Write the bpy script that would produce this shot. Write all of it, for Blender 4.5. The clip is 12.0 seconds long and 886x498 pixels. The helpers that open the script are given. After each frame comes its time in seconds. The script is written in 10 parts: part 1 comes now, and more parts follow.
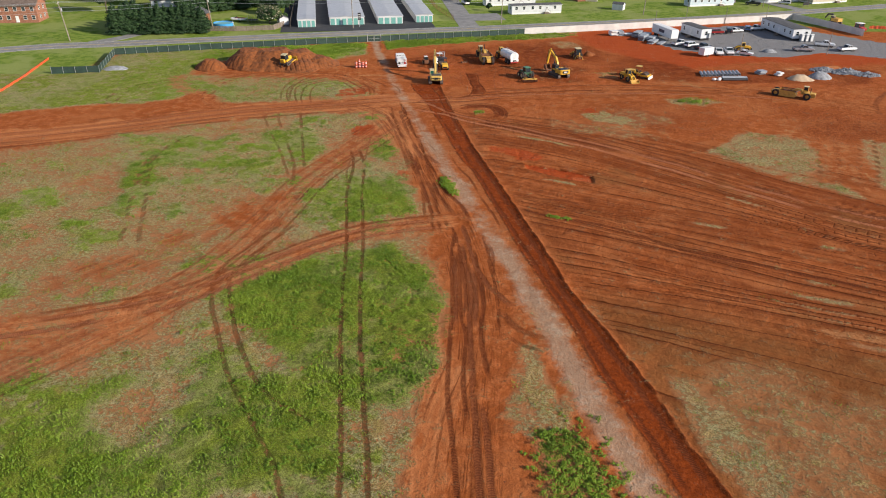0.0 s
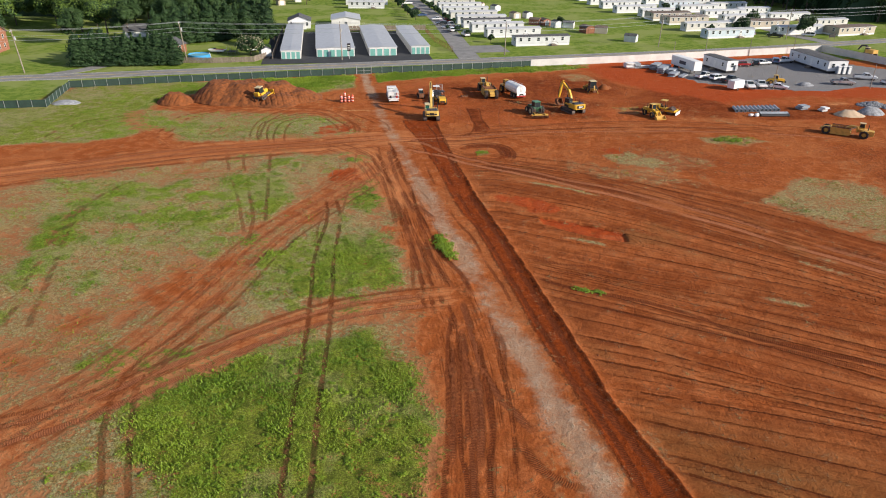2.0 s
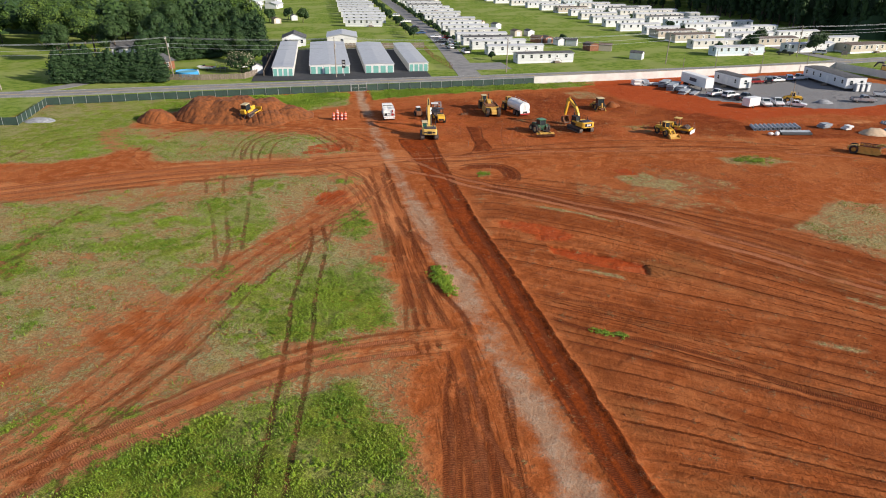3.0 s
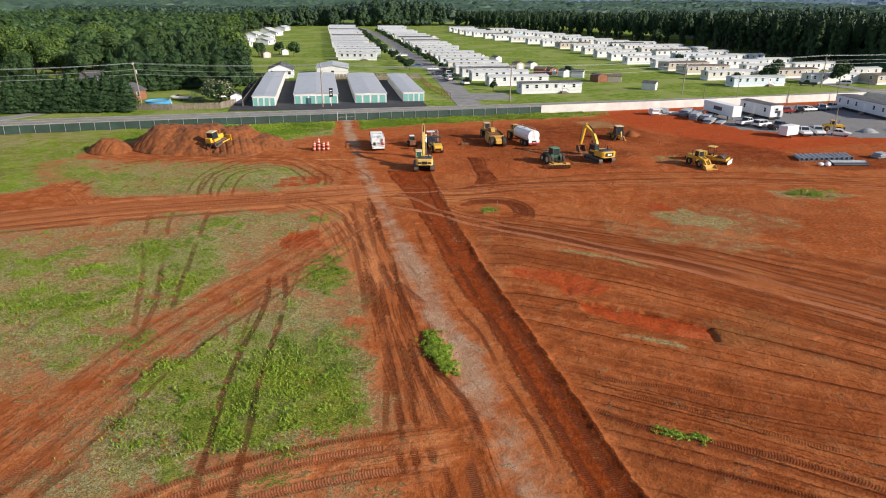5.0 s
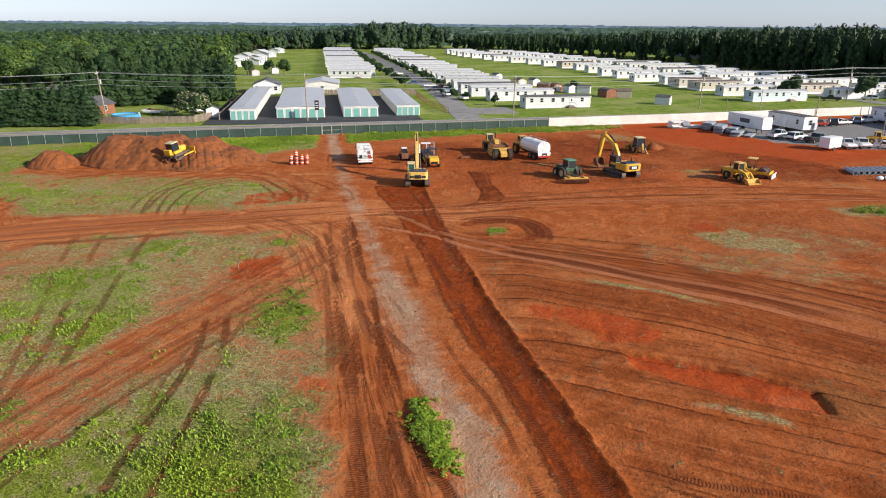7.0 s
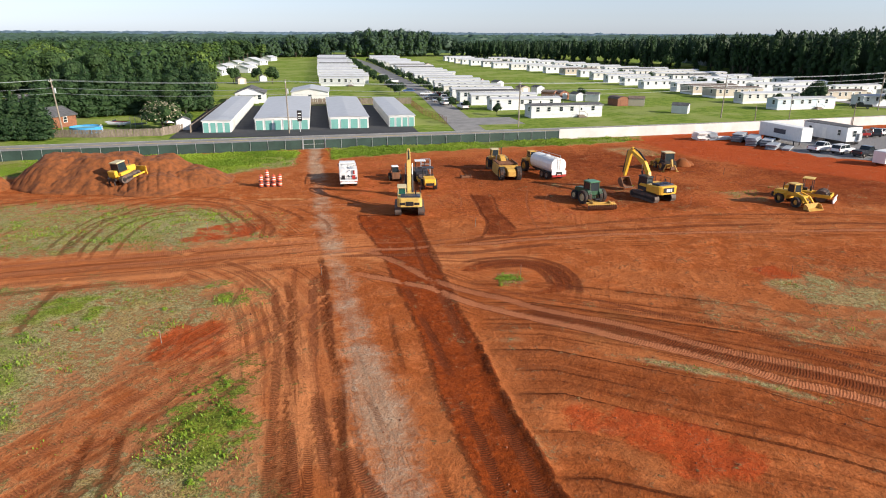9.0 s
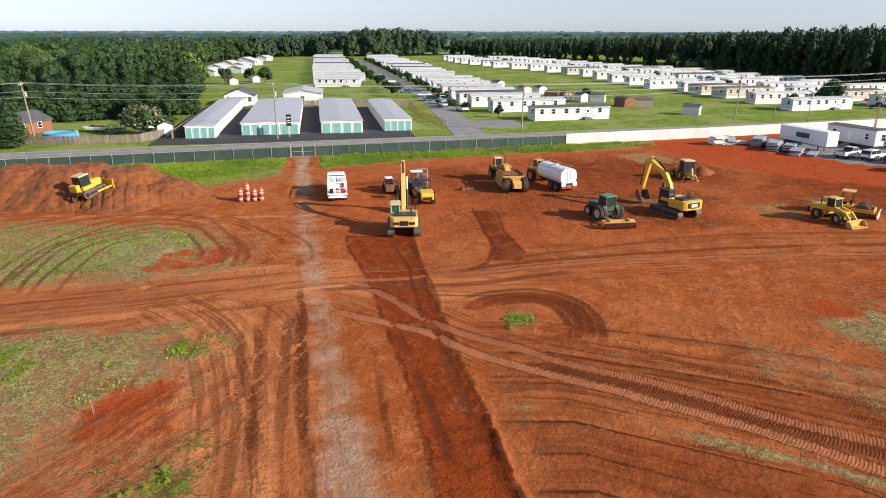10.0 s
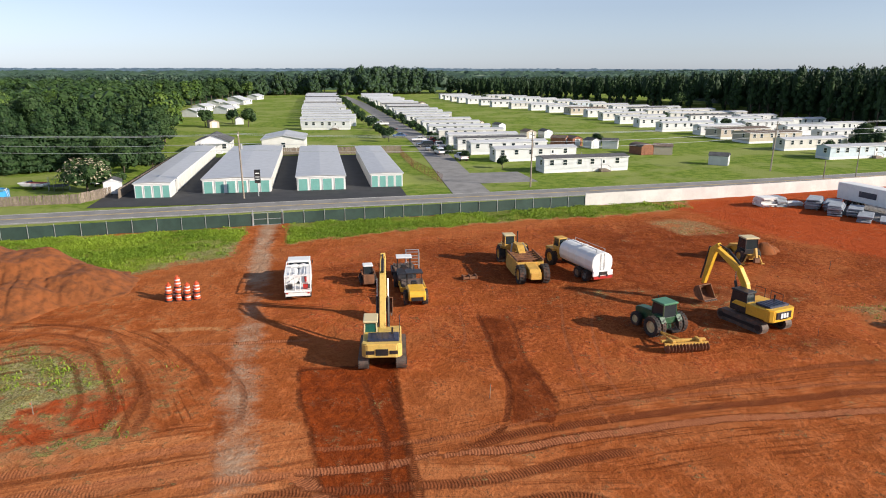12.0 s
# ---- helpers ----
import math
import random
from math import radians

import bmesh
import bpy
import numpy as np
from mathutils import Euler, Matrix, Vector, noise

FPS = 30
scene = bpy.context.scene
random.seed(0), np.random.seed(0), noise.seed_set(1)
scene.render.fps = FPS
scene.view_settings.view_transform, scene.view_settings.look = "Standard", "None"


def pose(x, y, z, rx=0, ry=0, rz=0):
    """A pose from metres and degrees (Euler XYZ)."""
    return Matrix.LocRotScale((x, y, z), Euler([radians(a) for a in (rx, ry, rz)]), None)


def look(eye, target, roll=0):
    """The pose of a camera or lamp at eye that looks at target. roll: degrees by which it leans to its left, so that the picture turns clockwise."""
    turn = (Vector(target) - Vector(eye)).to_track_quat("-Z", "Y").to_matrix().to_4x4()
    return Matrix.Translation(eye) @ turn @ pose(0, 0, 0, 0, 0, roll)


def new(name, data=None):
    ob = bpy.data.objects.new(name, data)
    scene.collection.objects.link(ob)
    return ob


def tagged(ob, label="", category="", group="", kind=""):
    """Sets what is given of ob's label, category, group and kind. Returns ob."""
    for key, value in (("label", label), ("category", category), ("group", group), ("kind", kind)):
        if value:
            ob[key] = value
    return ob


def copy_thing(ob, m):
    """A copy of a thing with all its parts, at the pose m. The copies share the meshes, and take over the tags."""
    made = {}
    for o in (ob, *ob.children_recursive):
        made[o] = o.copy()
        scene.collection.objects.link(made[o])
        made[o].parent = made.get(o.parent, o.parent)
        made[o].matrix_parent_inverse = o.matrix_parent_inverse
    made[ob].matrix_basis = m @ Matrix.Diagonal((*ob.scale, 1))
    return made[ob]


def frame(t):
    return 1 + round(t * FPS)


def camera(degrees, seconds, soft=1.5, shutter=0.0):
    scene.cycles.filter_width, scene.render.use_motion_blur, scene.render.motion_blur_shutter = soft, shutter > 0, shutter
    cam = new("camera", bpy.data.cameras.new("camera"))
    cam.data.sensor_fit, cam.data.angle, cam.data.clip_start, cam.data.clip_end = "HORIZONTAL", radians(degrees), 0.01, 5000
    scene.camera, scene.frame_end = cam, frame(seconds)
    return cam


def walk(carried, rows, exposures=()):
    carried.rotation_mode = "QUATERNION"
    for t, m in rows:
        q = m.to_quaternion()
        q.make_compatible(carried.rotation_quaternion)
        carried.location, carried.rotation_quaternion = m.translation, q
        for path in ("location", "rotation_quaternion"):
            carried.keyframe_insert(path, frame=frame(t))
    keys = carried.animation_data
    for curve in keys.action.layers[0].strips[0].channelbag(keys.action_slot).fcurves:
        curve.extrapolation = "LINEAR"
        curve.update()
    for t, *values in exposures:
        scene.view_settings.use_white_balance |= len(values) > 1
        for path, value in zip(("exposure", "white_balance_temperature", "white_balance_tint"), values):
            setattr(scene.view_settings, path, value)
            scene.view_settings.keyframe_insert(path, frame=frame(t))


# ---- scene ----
# The camera flies forward and down over the site, then levels out.
cam = camera(66.0, 12.0, soft=1.0)
PATH = [
    (0, (0.529, 6.448, 45.599), (0.537, 8.199, 44.633), 0.7),
    (0.5, (0.687, 12.477, 43.915), (0.696, 14.238, 42.966), 0.7),
    (1, (0.896, 18.669, 42.011), (0.904, 20.443, 41.087), 0.7),
    (1.5, (1.086, 24.056, 40.451), (1.094, 25.841, 39.55), 0.7),
    (2, (1.239, 30.079, 38.742), (1.246, 31.879, 37.871), 0.7),
    (2.5, (1.381, 35.506, 37.056), (1.388, 37.319, 36.212), 0.7),
    (3, (1.493, 40.219, 35.551), (1.5, 42.045, 34.734), 0.7),
    (5, (1.752, 59.992, 28.327), (1.762, 61.864, 27.624), 0.6),
    (5.5, (1.886, 64.197, 26.546), (1.896, 66.079, 25.869), 0.55),
    (6, (2.008, 68.888, 24.632), (2.019, 70.779, 23.982), 0.55),
    (6.5, (2.058, 73.072, 23.211), (2.07, 74.967, 22.573), 0.5),
    (7, (2.066, 76.893, 22.377), (2.08, 78.791, 21.748), 0.5),
    (9, (2.287, 94.514, 20.767), (2.305, 96.42, 20.16), 0.3),
    (9.5, (2.377, 99.044, 20.679), (2.395, 100.949, 20.069), 0.2),
    (10, (2.461, 103.991, 20.625), (2.48, 105.896, 20.015), 0.1),
    (10.5, (2.562, 109.648, 20.774), (2.583, 111.552, 20.163), 0.1),
    (11, (2.637, 114.828, 20.908), (2.66, 116.736, 20.308), 0.1),
    (11.5, (2.729, 120.752, 21.189), (2.754, 122.669, 20.622), 0.1),
    (12, (2.827, 126.467, 21.431), (2.855, 128.4, 20.917), 0.1),
]
walk(cam, [(t, look(eye, target, roll)) for t, eye, target, roll in PATH], exposures=[(0, 0.42), (3, 0.47), (6, 0.52), (9, 0.67), (11, 0.66), (12, 0.52)])

# Clear morning: low sun from the right, a little behind the camera.
SUN_TO = Vector((0.90, -0.40, 0.0)).normalized()
SUN_EL = radians(23)
world = bpy.data.worlds.new("sky")
scene.world = world
world.use_nodes = True
wn = world.node_tree
sky = wn.nodes.new("ShaderNodeTexSky")
sky.sky_type, sky.sun_disc = "NISHITA", False
sky.sun_elevation = SUN_EL
sky.sun_rotation = math.atan2(SUN_TO.x, SUN_TO.y)
sky.dust_density, sky.air_density, sky.ozone_density = 0.3, 1.0, 2.0
haze = wn.nodes.new("ShaderNodeHueSaturation")  # thin morning haze pales the sky
haze.inputs["Saturation"].default_value = 0.42
wn.links.new(sky.outputs[0], haze.inputs["Color"])
cool = wn.nodes.new("ShaderNodeMix")
cool.data_type, cool.blend_type = "RGBA", "MULTIPLY"
cool.inputs[0].default_value = 1.0
cool.inputs[7].default_value = (0.85, 0.96, 1.20, 1)
wn.links.new(haze.outputs["Color"], cool.inputs[6])
wn.links.new(cool.outputs[2], wn.nodes["Background"].inputs[0])
wn.nodes["Background"].inputs[1].default_value = 0.085
sun = new("sun", bpy.data.lights.new("sun", "SUN"))
sun.data.energy, sun.data.angle, sun.data.color = 5.0, radians(0.6), (1.0, 0.90, 0.77)
sun.matrix_world = look((0, 0, 60), Vector((0, 0, 60)) - SUN_TO * math.cos(SUN_EL) - Vector((0, 0, math.sin(SUN_EL))))


# ---- materials ----
def nodes_of(name):
    m = bpy.data.materials.new(name)
    m.use_nodes = True
    nt = m.node_tree
    return m, nt, nt.nodes["Principled BSDF"]


def add_node(nt, kind, **values):
    n = nt.nodes.new(kind)
    for k, v in values.items():
        if isinstance(v, (int, float, tuple)):
            n.inputs[k.replace("_", " ")].default_value = v
    return n


def tex_noise(nt, scale, detail=4.0, rough=0.6, coords=None):
    n = nt.nodes.new("ShaderNodeTexNoise")
    n.inputs["Scale"].default_value, n.inputs["Detail"].default_value, n.inputs["Roughness"].default_value = scale, detail, rough
    if coords is not None:
        nt.links.new(coords, n.inputs["Vector"])
    return n.outputs["Fac"]


def world_xyz(nt):
    return nt.nodes.new("ShaderNodeNewGeometry").outputs["Position"]


def math_n(nt, op, a, b=None, clamp=False):
    n = nt.nodes.new("ShaderNodeMath")
    n.operation, n.use_clamp = op, clamp
    for i, v in enumerate((a, b)):
        if v is None:
            continue
        if isinstance(v, (int, float)):
            n.inputs[i].default_value = v
        else:
            nt.links.new(v, n.inputs[i])
    return n.outputs[0]


def step_n(nt, v, lo, hi):
    n = nt.nodes.new("ShaderNodeMapRange")
    n.interpolation_type = "SMOOTHSTEP"
    nt.links.new(v, n.inputs["Value"])
    n.inputs["From Min"].default_value, n.inputs["From Max"].default_value = lo, hi
    return n.outputs["Result"]


def mix_n(nt, f, a, b):
    n = nt.nodes.new("ShaderNodeMix")
    n.data_type = "RGBA"
    ins = [s for s in n.inputs if s.type == "RGBA"]
    if isinstance(f, (int, float)):
        n.inputs[0].default_value = f
    else:
        nt.links.new(f, n.inputs[0])
    for s, v in zip(ins, (a, b)):
        if isinstance(v, tuple):
            s.default_value = (*v, 1)
        else:
            nt.links.new(v, s)
    return [s for s in n.outputs if s.type == "RGBA"][0]


def bump_n(nt, bsdf, h, strength=0.4, dist=0.02):
    n = nt.nodes.new("ShaderNodeBump")
    n.inputs["Strength"].default_value, n.inputs["Distance"].default_value = strength, dist
    nt.links.new(h, n.inputs["Height"])
    nt.links.new(n.outputs[0], bsdf.inputs["Normal"])


def surface(name, col, rough=0.6, metal=0.0, vary=0.25, scale=1.5, dirt=None, dirt_amount=0.4, bump=0.0, object_random=0.0, coat=0.0):
    """A painted, metal or mineral surface with tone variation at two scales and optional dirt."""
    m, nt, b = nodes_of(name)
    p = world_xyz(nt)
    big, fine = tex_noise(nt, scale, 3, coords=p), tex_noise(nt, scale * 9, 5, 0.7, coords=p)
    dark = tuple(c * (1 - vary) for c in col)
    light = tuple(min(1, c * (1 + vary * 0.5)) for c in col)
    f = math_n(nt, "ADD", math_n(nt, "MULTIPLY", big, 0.6), math_n(nt, "MULTIPLY", fine, 0.4))
    c = mix_n(nt, step_n(nt, f, 0.35, 0.65), dark, light)
    if object_random:
        r = nt.nodes.new("ShaderNodeObjectInfo").outputs["Random"]
        c = mix_n(nt, math_n(nt, "MULTIPLY", r, object_random), c, tuple(x * 0.55 for x in col))
    if dirt:
        d = math_n(nt, "MULTIPLY", step_n(nt, f, 0.48, 0.7), dirt_amount)
        c = mix_n(nt, d, c, dirt)
    nt.links.new(c, b.inputs["Base Color"])
    b.inputs["Metallic"].default_value = metal
    b.inputs["Coat Weight"].default_value = coat
    nt.links.new(math_n(nt, "ADD", math_n(nt, "MULTIPLY", fine, 0.25), rough - 0.12), b.inputs["Roughness"])
    if bump:
        bump_n(nt, b, fine, 0.5, bump)
    return m


def leafy(name, a, b2, rough=0.55):
    """Leaves: two greens mixed leaf by leaf and tree by tree."""
    m, nt, b = nodes_of(name)
    isl = nt.nodes.new("ShaderNodeNewGeometry").outputs["Random Per Island"]
    r = nt.nodes.new("ShaderNodeObjectInfo").outputs["Random"]
    n = tex_noise(nt, 0.09, 1, coords=world_xyz(nt))
    f = math_n(nt, "ADD", math_n(nt, "MULTIPLY", isl, 0.25), math_n(nt, "MULTIPLY", math_n(nt, "ADD", math_n(nt, "MULTIPLY", r, 0.6), step_n(nt, n, 0.35, 0.65)), 0.48), True)
    nt.links.new(mix_n(nt, f, a, b2), b.inputs["Base Color"])
    b.inputs["Roughness"].default_value = rough
    b.inputs["Specular IOR Level"].default_value = 0.25
    return m


def siding(name, col, pitch=0.2, axis="Z", depth=0.012, vary=0.12, dirt=None, rough=0.5, metal=0.0):
    """Boards or ribs: fine relief at a regular pitch on a slightly uneven paint."""
    m, nt, b = nodes_of(name)
    tc = nt.nodes.new("ShaderNodeTexCoord").outputs["Object"]
    w = nt.nodes.new("ShaderNodeTexWave")
    w.wave_type, w.bands_direction, w.wave_profile = "BANDS", axis, "SAW"
    w.inputs["Scale"].default_value = 0.314159 / pitch
    nt.links.new(tc, w.inputs["Vector"])
    n = tex_noise(nt, 0.8, 5, 0.65, world_xyz(nt))
    r = nt.nodes.new("ShaderNodeObjectInfo").outputs["Random"]
    c = mix_n(nt, step_n(nt, n, 0.3, 0.7), tuple(x * (1 - vary) for x in col), col)
    if dirt:
        c = mix_n(nt, math_n(nt, "MULTIPLY", step_n(nt, n, 0.5, 0.75), 0.5), c, dirt)
    c = mix_n(nt, math_n(nt, "MULTIPLY", r, 0.18), c, tuple(x * 0.75 for x in col))
    nt.links.new(c, b.inputs["Base Color"])
    b.inputs["Roughness"].default_value, b.inputs["Metallic"].default_value = rough, metal
    bump_n(nt, b, w.outputs["Fac"], 0.6, depth)
    return m


CLAY = (0.27, 0.085, 0.032)
M = {}
M["yellow"] = surface("yellow_paint", (0.74, 0.42, 0.035), 0.45, vary=0.22, dirt=CLAY, dirt_amount=0.5)
M["yellow_pale"] = surface("faded_yellow_paint", (0.68, 0.46, 0.12), 0.5, vary=0.3, dirt=CLAY, dirt_amount=0.5)
M["yellow_old"] = surface("worn_yellow_paint", (0.62, 0.36, 0.07), 0.6, vary=0.35, dirt=CLAY, dirt_amount=0.7)
M["cream"] = surface("cream_paint", (0.62, 0.52, 0.30), 0.5, vary=0.2, dirt=CLAY, dirt_amount=0.3)
M["green_paint"] = surface("green_paint", (0.025, 0.085, 0.04), 0.4, vary=0.25, dirt=CLAY, dirt_amount=0.25)
M["green_roof"] = surface("light_green_paint", (0.07, 0.20, 0.11), 0.4, vary=0.2)
M["white"] = surface("white_paint", (0.80, 0.80, 0.78), 0.4, vary=0.1, dirt=(0.45, 0.33, 0.25), dirt_amount=0.2)
M["white_clean"] = surface("clean_white_paint", (0.74, 0.74, 0.73), 0.35, vary=0.05)
M["black"] = surface("black_paint", (0.018, 0.018, 0.02), 0.45, vary=0.3, dirt=CLAY, dirt_amount=0.2)
M["navy"] = surface("dark_hood_panel", (0.025, 0.032, 0.06), 0.35, vary=0.3, dirt=CLAY, dirt_amount=0.2)
M["rubber"] = surface("tyre_rubber", (0.03, 0.027, 0.025), 0.85, vary=0.3, dirt=CLAY, dirt_amount=0.5, bump=0.01)
M["steel"] = surface("bare_steel", (0.42, 0.40, 0.37), 0.45, 0.8, vary=0.3, dirt=CLAY, dirt_amount=0.5)
M["track"] = surface("muddy_track_steel", (0.13, 0.10, 0.085), 0.7, 0.3, vary=0.4, dirt=CLAY, dirt_amount=0.75, bump=0.01)
M["chrome"] = surface("hydraulic_rod", (0.6, 0.6, 0.6), 0.25, 1.0, vary=0.1)
M["galv"] = surface("galvanised_steel", (0.50, 0.52, 0.53), 0.45, 0.6, vary=0.2)
M["red"] = surface("red_paint", (0.40, 0.025, 0.02), 0.4, vary=0.2)
M["orange"] = surface("orange_plastic", (0.74, 0.10, 0.03), 0.5, vary=0.2, dirt=CLAY, dirt_amount=0.3)
M["glass"] = surface("dark_window_glass", (0.02, 0.03, 0.035), 0.16, vary=0.2)
M["glass_green"] = surface("green_tinted_glass", (0.02, 0.10, 0.075), 0.18, vary=0.2)
M["rust"] = surface("rusty_steel", (0.20, 0.085, 0.04), 0.8, vary=0.4, bump=0.005)
M["wood_grey"] = surface("weathered_boards", (0.25, 0.20, 0.155), 0.85, vary=0.4, scale=2.5, object_random=0.6, bump=0.006)
M["wood_brown"] = surface("brown_shed_boards", (0.25, 0.10, 0.05), 0.8, vary=0.3, scale=2.5)
M["pole"] = surface("weathered_pole_wood", (0.30, 0.25, 0.20), 0.9, vary=0.35, scale=2.5, bump=0.006)
M["brick"] = surface("red_brick", (0.33, 0.14, 0.085), 0.85, vary=0.35, scale=2.0, bump=0.006)
M["roof_dark"] = surface("dark_shingles", (0.10, 0.10, 0.105), 0.9, vary=0.4, scale=1.2, bump=0.01, object_random=0.3)
M["roof_brown"] = surface("brown_shingles", (0.17, 0.125, 0.10), 0.9, vary=0.4, scale=1.2, bump=0.01, object_random=0.3)
M["roof_metal"] = siding("grey_metal_roof", (0.60, 0.60, 0.60), 0.6, "Y", 0.03, 0.15, rough=0.4, metal=0.3)
M["roof_white"] = surface("coated_white_roof", (0.58, 0.59, 0.61), 0.45, vary=0.15, scale=0.4, object_random=0.35)
M["wall_white"] = siding("white_lap_siding", (0.68, 0.69, 0.70), 0.2, "Z")
M["wall_cream"] = siding("cream_lap_siding", (0.63, 0.61, 0.57), 0.2, "Z")
M["wall_tan"] = siding("tan_lap_siding", (0.52, 0.45, 0.36), 0.2, "Z")
M["wall_blue"] = siding("pale_blue_siding", (0.55, 0.63, 0.70), 0.2, "Z")
M["stucco"] = surface("off_white_metal_wall", (0.68, 0.67, 0.645), 0.55, vary=0.08, scale=0.6)
M["teal"] = siding("teal_shutter", (0.17, 0.42, 0.37), 0.14, "Z", 0.02)
M["shutter_white"] = siding("white_shutter", (0.72, 0.71, 0.66), 0.14, "Z", 0.02)
M["asphalt"] = surface("old_asphalt", (0.235, 0.228, 0.22), 0.9, vary=0.25, scale=0.35, bump=0.006)
M["asphalt_new"] = surface("black_asphalt", (0.035, 0.036, 0.04), 0.85, vary=0.3, scale=0.4, bump=0.005)
M["line"] = surface("worn_road_paint", (0.62, 0.60, 0.55), 0.7, vary=0.35, scale=1.0)
M["line_yellow"] = surface("worn_yellow_line", (0.55, 0.40, 0.12), 0.7, vary=0.35, scale=1.0)
M["mesh_green"] = surface("dark_green_screen_cloth", (0.028, 0.058, 0.045), 0.75, vary=0.3, scale=0.8, object_random=0.35)
M["screen_white"] = surface("white_screen_cloth", (0.62, 0.59, 0.56), 0.7, vary=0.12, scale=0.5, object_random=0.15)
M["stone"] = surface("grey_crushed_stone", (0.30, 0.31, 0.33), 0.9, vary=0.45, scale=2.0, bump=0.03)
M["sand"] = surface("pale_sand", (0.50, 0.37, 0.25), 0.95, vary=0.25, scale=1.0, bump=0.01)
M["pool_blue"] = surface("blue_pool_wall", (0.05, 0.30, 0.62), 0.4, vary=0.15)
M["pool_water"] = surface("pool_water", (0.25, 0.55, 0.62), 0.1, vary=0.1)
M["plastic_grey"] = surface("grey_pvc", (0.33, 0.36, 0.40), 0.5, vary=0.3)
M["pipe_black"] = surface("black_pipe", (0.03, 0.03, 0.034), 0.5, vary=0.2)
M["silver_car"] = surface("silver_car_paint", (0.42, 0.43, 0.45), 0.28, 0.5, vary=0.06, coat=0.5)
M["white_car"] = surface("white_car_paint", (0.80, 0.80, 0.80), 0.25, vary=0.04, coat=0.6)
M["red_car"] = surface("dark_red_car_paint", (0.22, 0.012, 0.012), 0.25, vary=0.05, coat=0.6)
M["dark_car"] = surface("dark_car_paint", (0.02, 0.022, 0.028), 0.25, vary=0.05, coat=0.6)
M["blue_car"] = surface("blue_car_paint", (0.05, 0.10, 0.22), 0.25, vary=0.05, coat=0.6)
M["leaf"] = leafy("broadleaf_foliage", (0.013, 0.038, 0.012), (0.052, 0.092, 0.022))
M["leaf_light"] = leafy("light_broadleaf_foliage", (0.042, 0.092, 0.014), (0.115, 0.170, 0.030))
M["leaf_dark"] = leafy("conifer_foliage", (0.010, 0.030, 0.010), (0.028, 0.062, 0.018))
# greens of the far trees, with some distance haze mixed into the colour
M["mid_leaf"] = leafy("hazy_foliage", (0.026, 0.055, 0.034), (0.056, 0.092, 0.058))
# blue haze of the far distance put into the leaf colour
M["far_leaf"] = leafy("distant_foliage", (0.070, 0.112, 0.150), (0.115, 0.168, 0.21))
M["blossom"] = leafy("creamy_blossom", (0.30, 0.27, 0.17), (0.42, 0.36, 0.26))
M["weed"] = leafy("weed_leaves", (0.100, 0.185, 0.011), (0.255, 0.350, 0.028))
M["weed_dry"] = leafy("dry_grass_blades", (0.19, 0.20, 0.045), (0.40, 0.35, 0.15))
M["bark"] = surface("bark", (0.10, 0.075, 0.055), 0.95, vary=0.4, bump=0.02)
# solid crown cores; dark green stands in for shade deep among the leaves
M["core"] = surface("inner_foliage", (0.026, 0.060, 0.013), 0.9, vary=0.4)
M["far_soil"] = surface("loose_soil", (0.20, 0.062, 0.026), 0.95, vary=0.4)
M["clod"] = surface("red_clay_clods", (0.225, 0.067, 0.014), 0.95, vary=0.5, scale=1.4, dirt=(0.15, 0.036, 0.010), dirt_amount=0.6, bump=0.05)


# ---- ground: one sheet, with its cover mapped on the plan ----
LATTICE = {}


def vnoise(x, y, size, seed):
    """Smooth value noise on the plan, 0 to 1, with features of about that size in metres."""
    if seed not in LATTICE:
        LATTICE[seed] = np.random.RandomState(seed).rand(256, 256)
    grid = LATTICE[seed]
    u, v = x / size + 1000.0, y / size + 1000.0
    i, j = np.floor(u).astype(int), np.floor(v).astype(int)
    fu, fv = u - i, v - j
    fu, fv = fu * fu * (3 - 2 * fu), fv * fv * (3 - 2 * fv)
    a, b = grid[i % 256, j % 256], grid[(i + 1) % 256, j % 256]
    c, d = grid[i % 256, (j + 1) % 256], grid[(i + 1) % 256, (j + 1) % 256]
    return (a * (1 - fu) + b * fu) * (1 - fv) + (c * (1 - fu) + d * fu) * fv


def fbm(x, y, size, seed, octaves=4):
    total, amp, norm = 0.0, 1.0, 0.0
    for k in range(octaves):
        total = total + amp * vnoise(x, y, size / 2 ** k, seed + k)
        norm += amp
        amp *= 0.55
    return total / norm


def sstep(v, lo, hi):
    t = np.clip((v - lo) / (hi - lo), 0, 1)
    return t * t * (3 - 2 * t)


def smooth_line(pts, n=6):
    """A Catmull-Rom curve through plan points."""
    p = [np.array(q, float) for q in pts]
    p = [2 * p[0] - p[1]] + p + [2 * p[-1] - p[-2]]
    out = []
    for a, b, c, d in zip(p, p[1:], p[2:], p[3:]):
        for k in range(n):
            t = k / n
            out.append(0.5 * (2 * b + (c - a) * t + (2 * a - 5 * b + 4 * c - d) * t * t + (3 * b - a - 3 * c + d) * t ** 3))
    return out + [p[-2]]


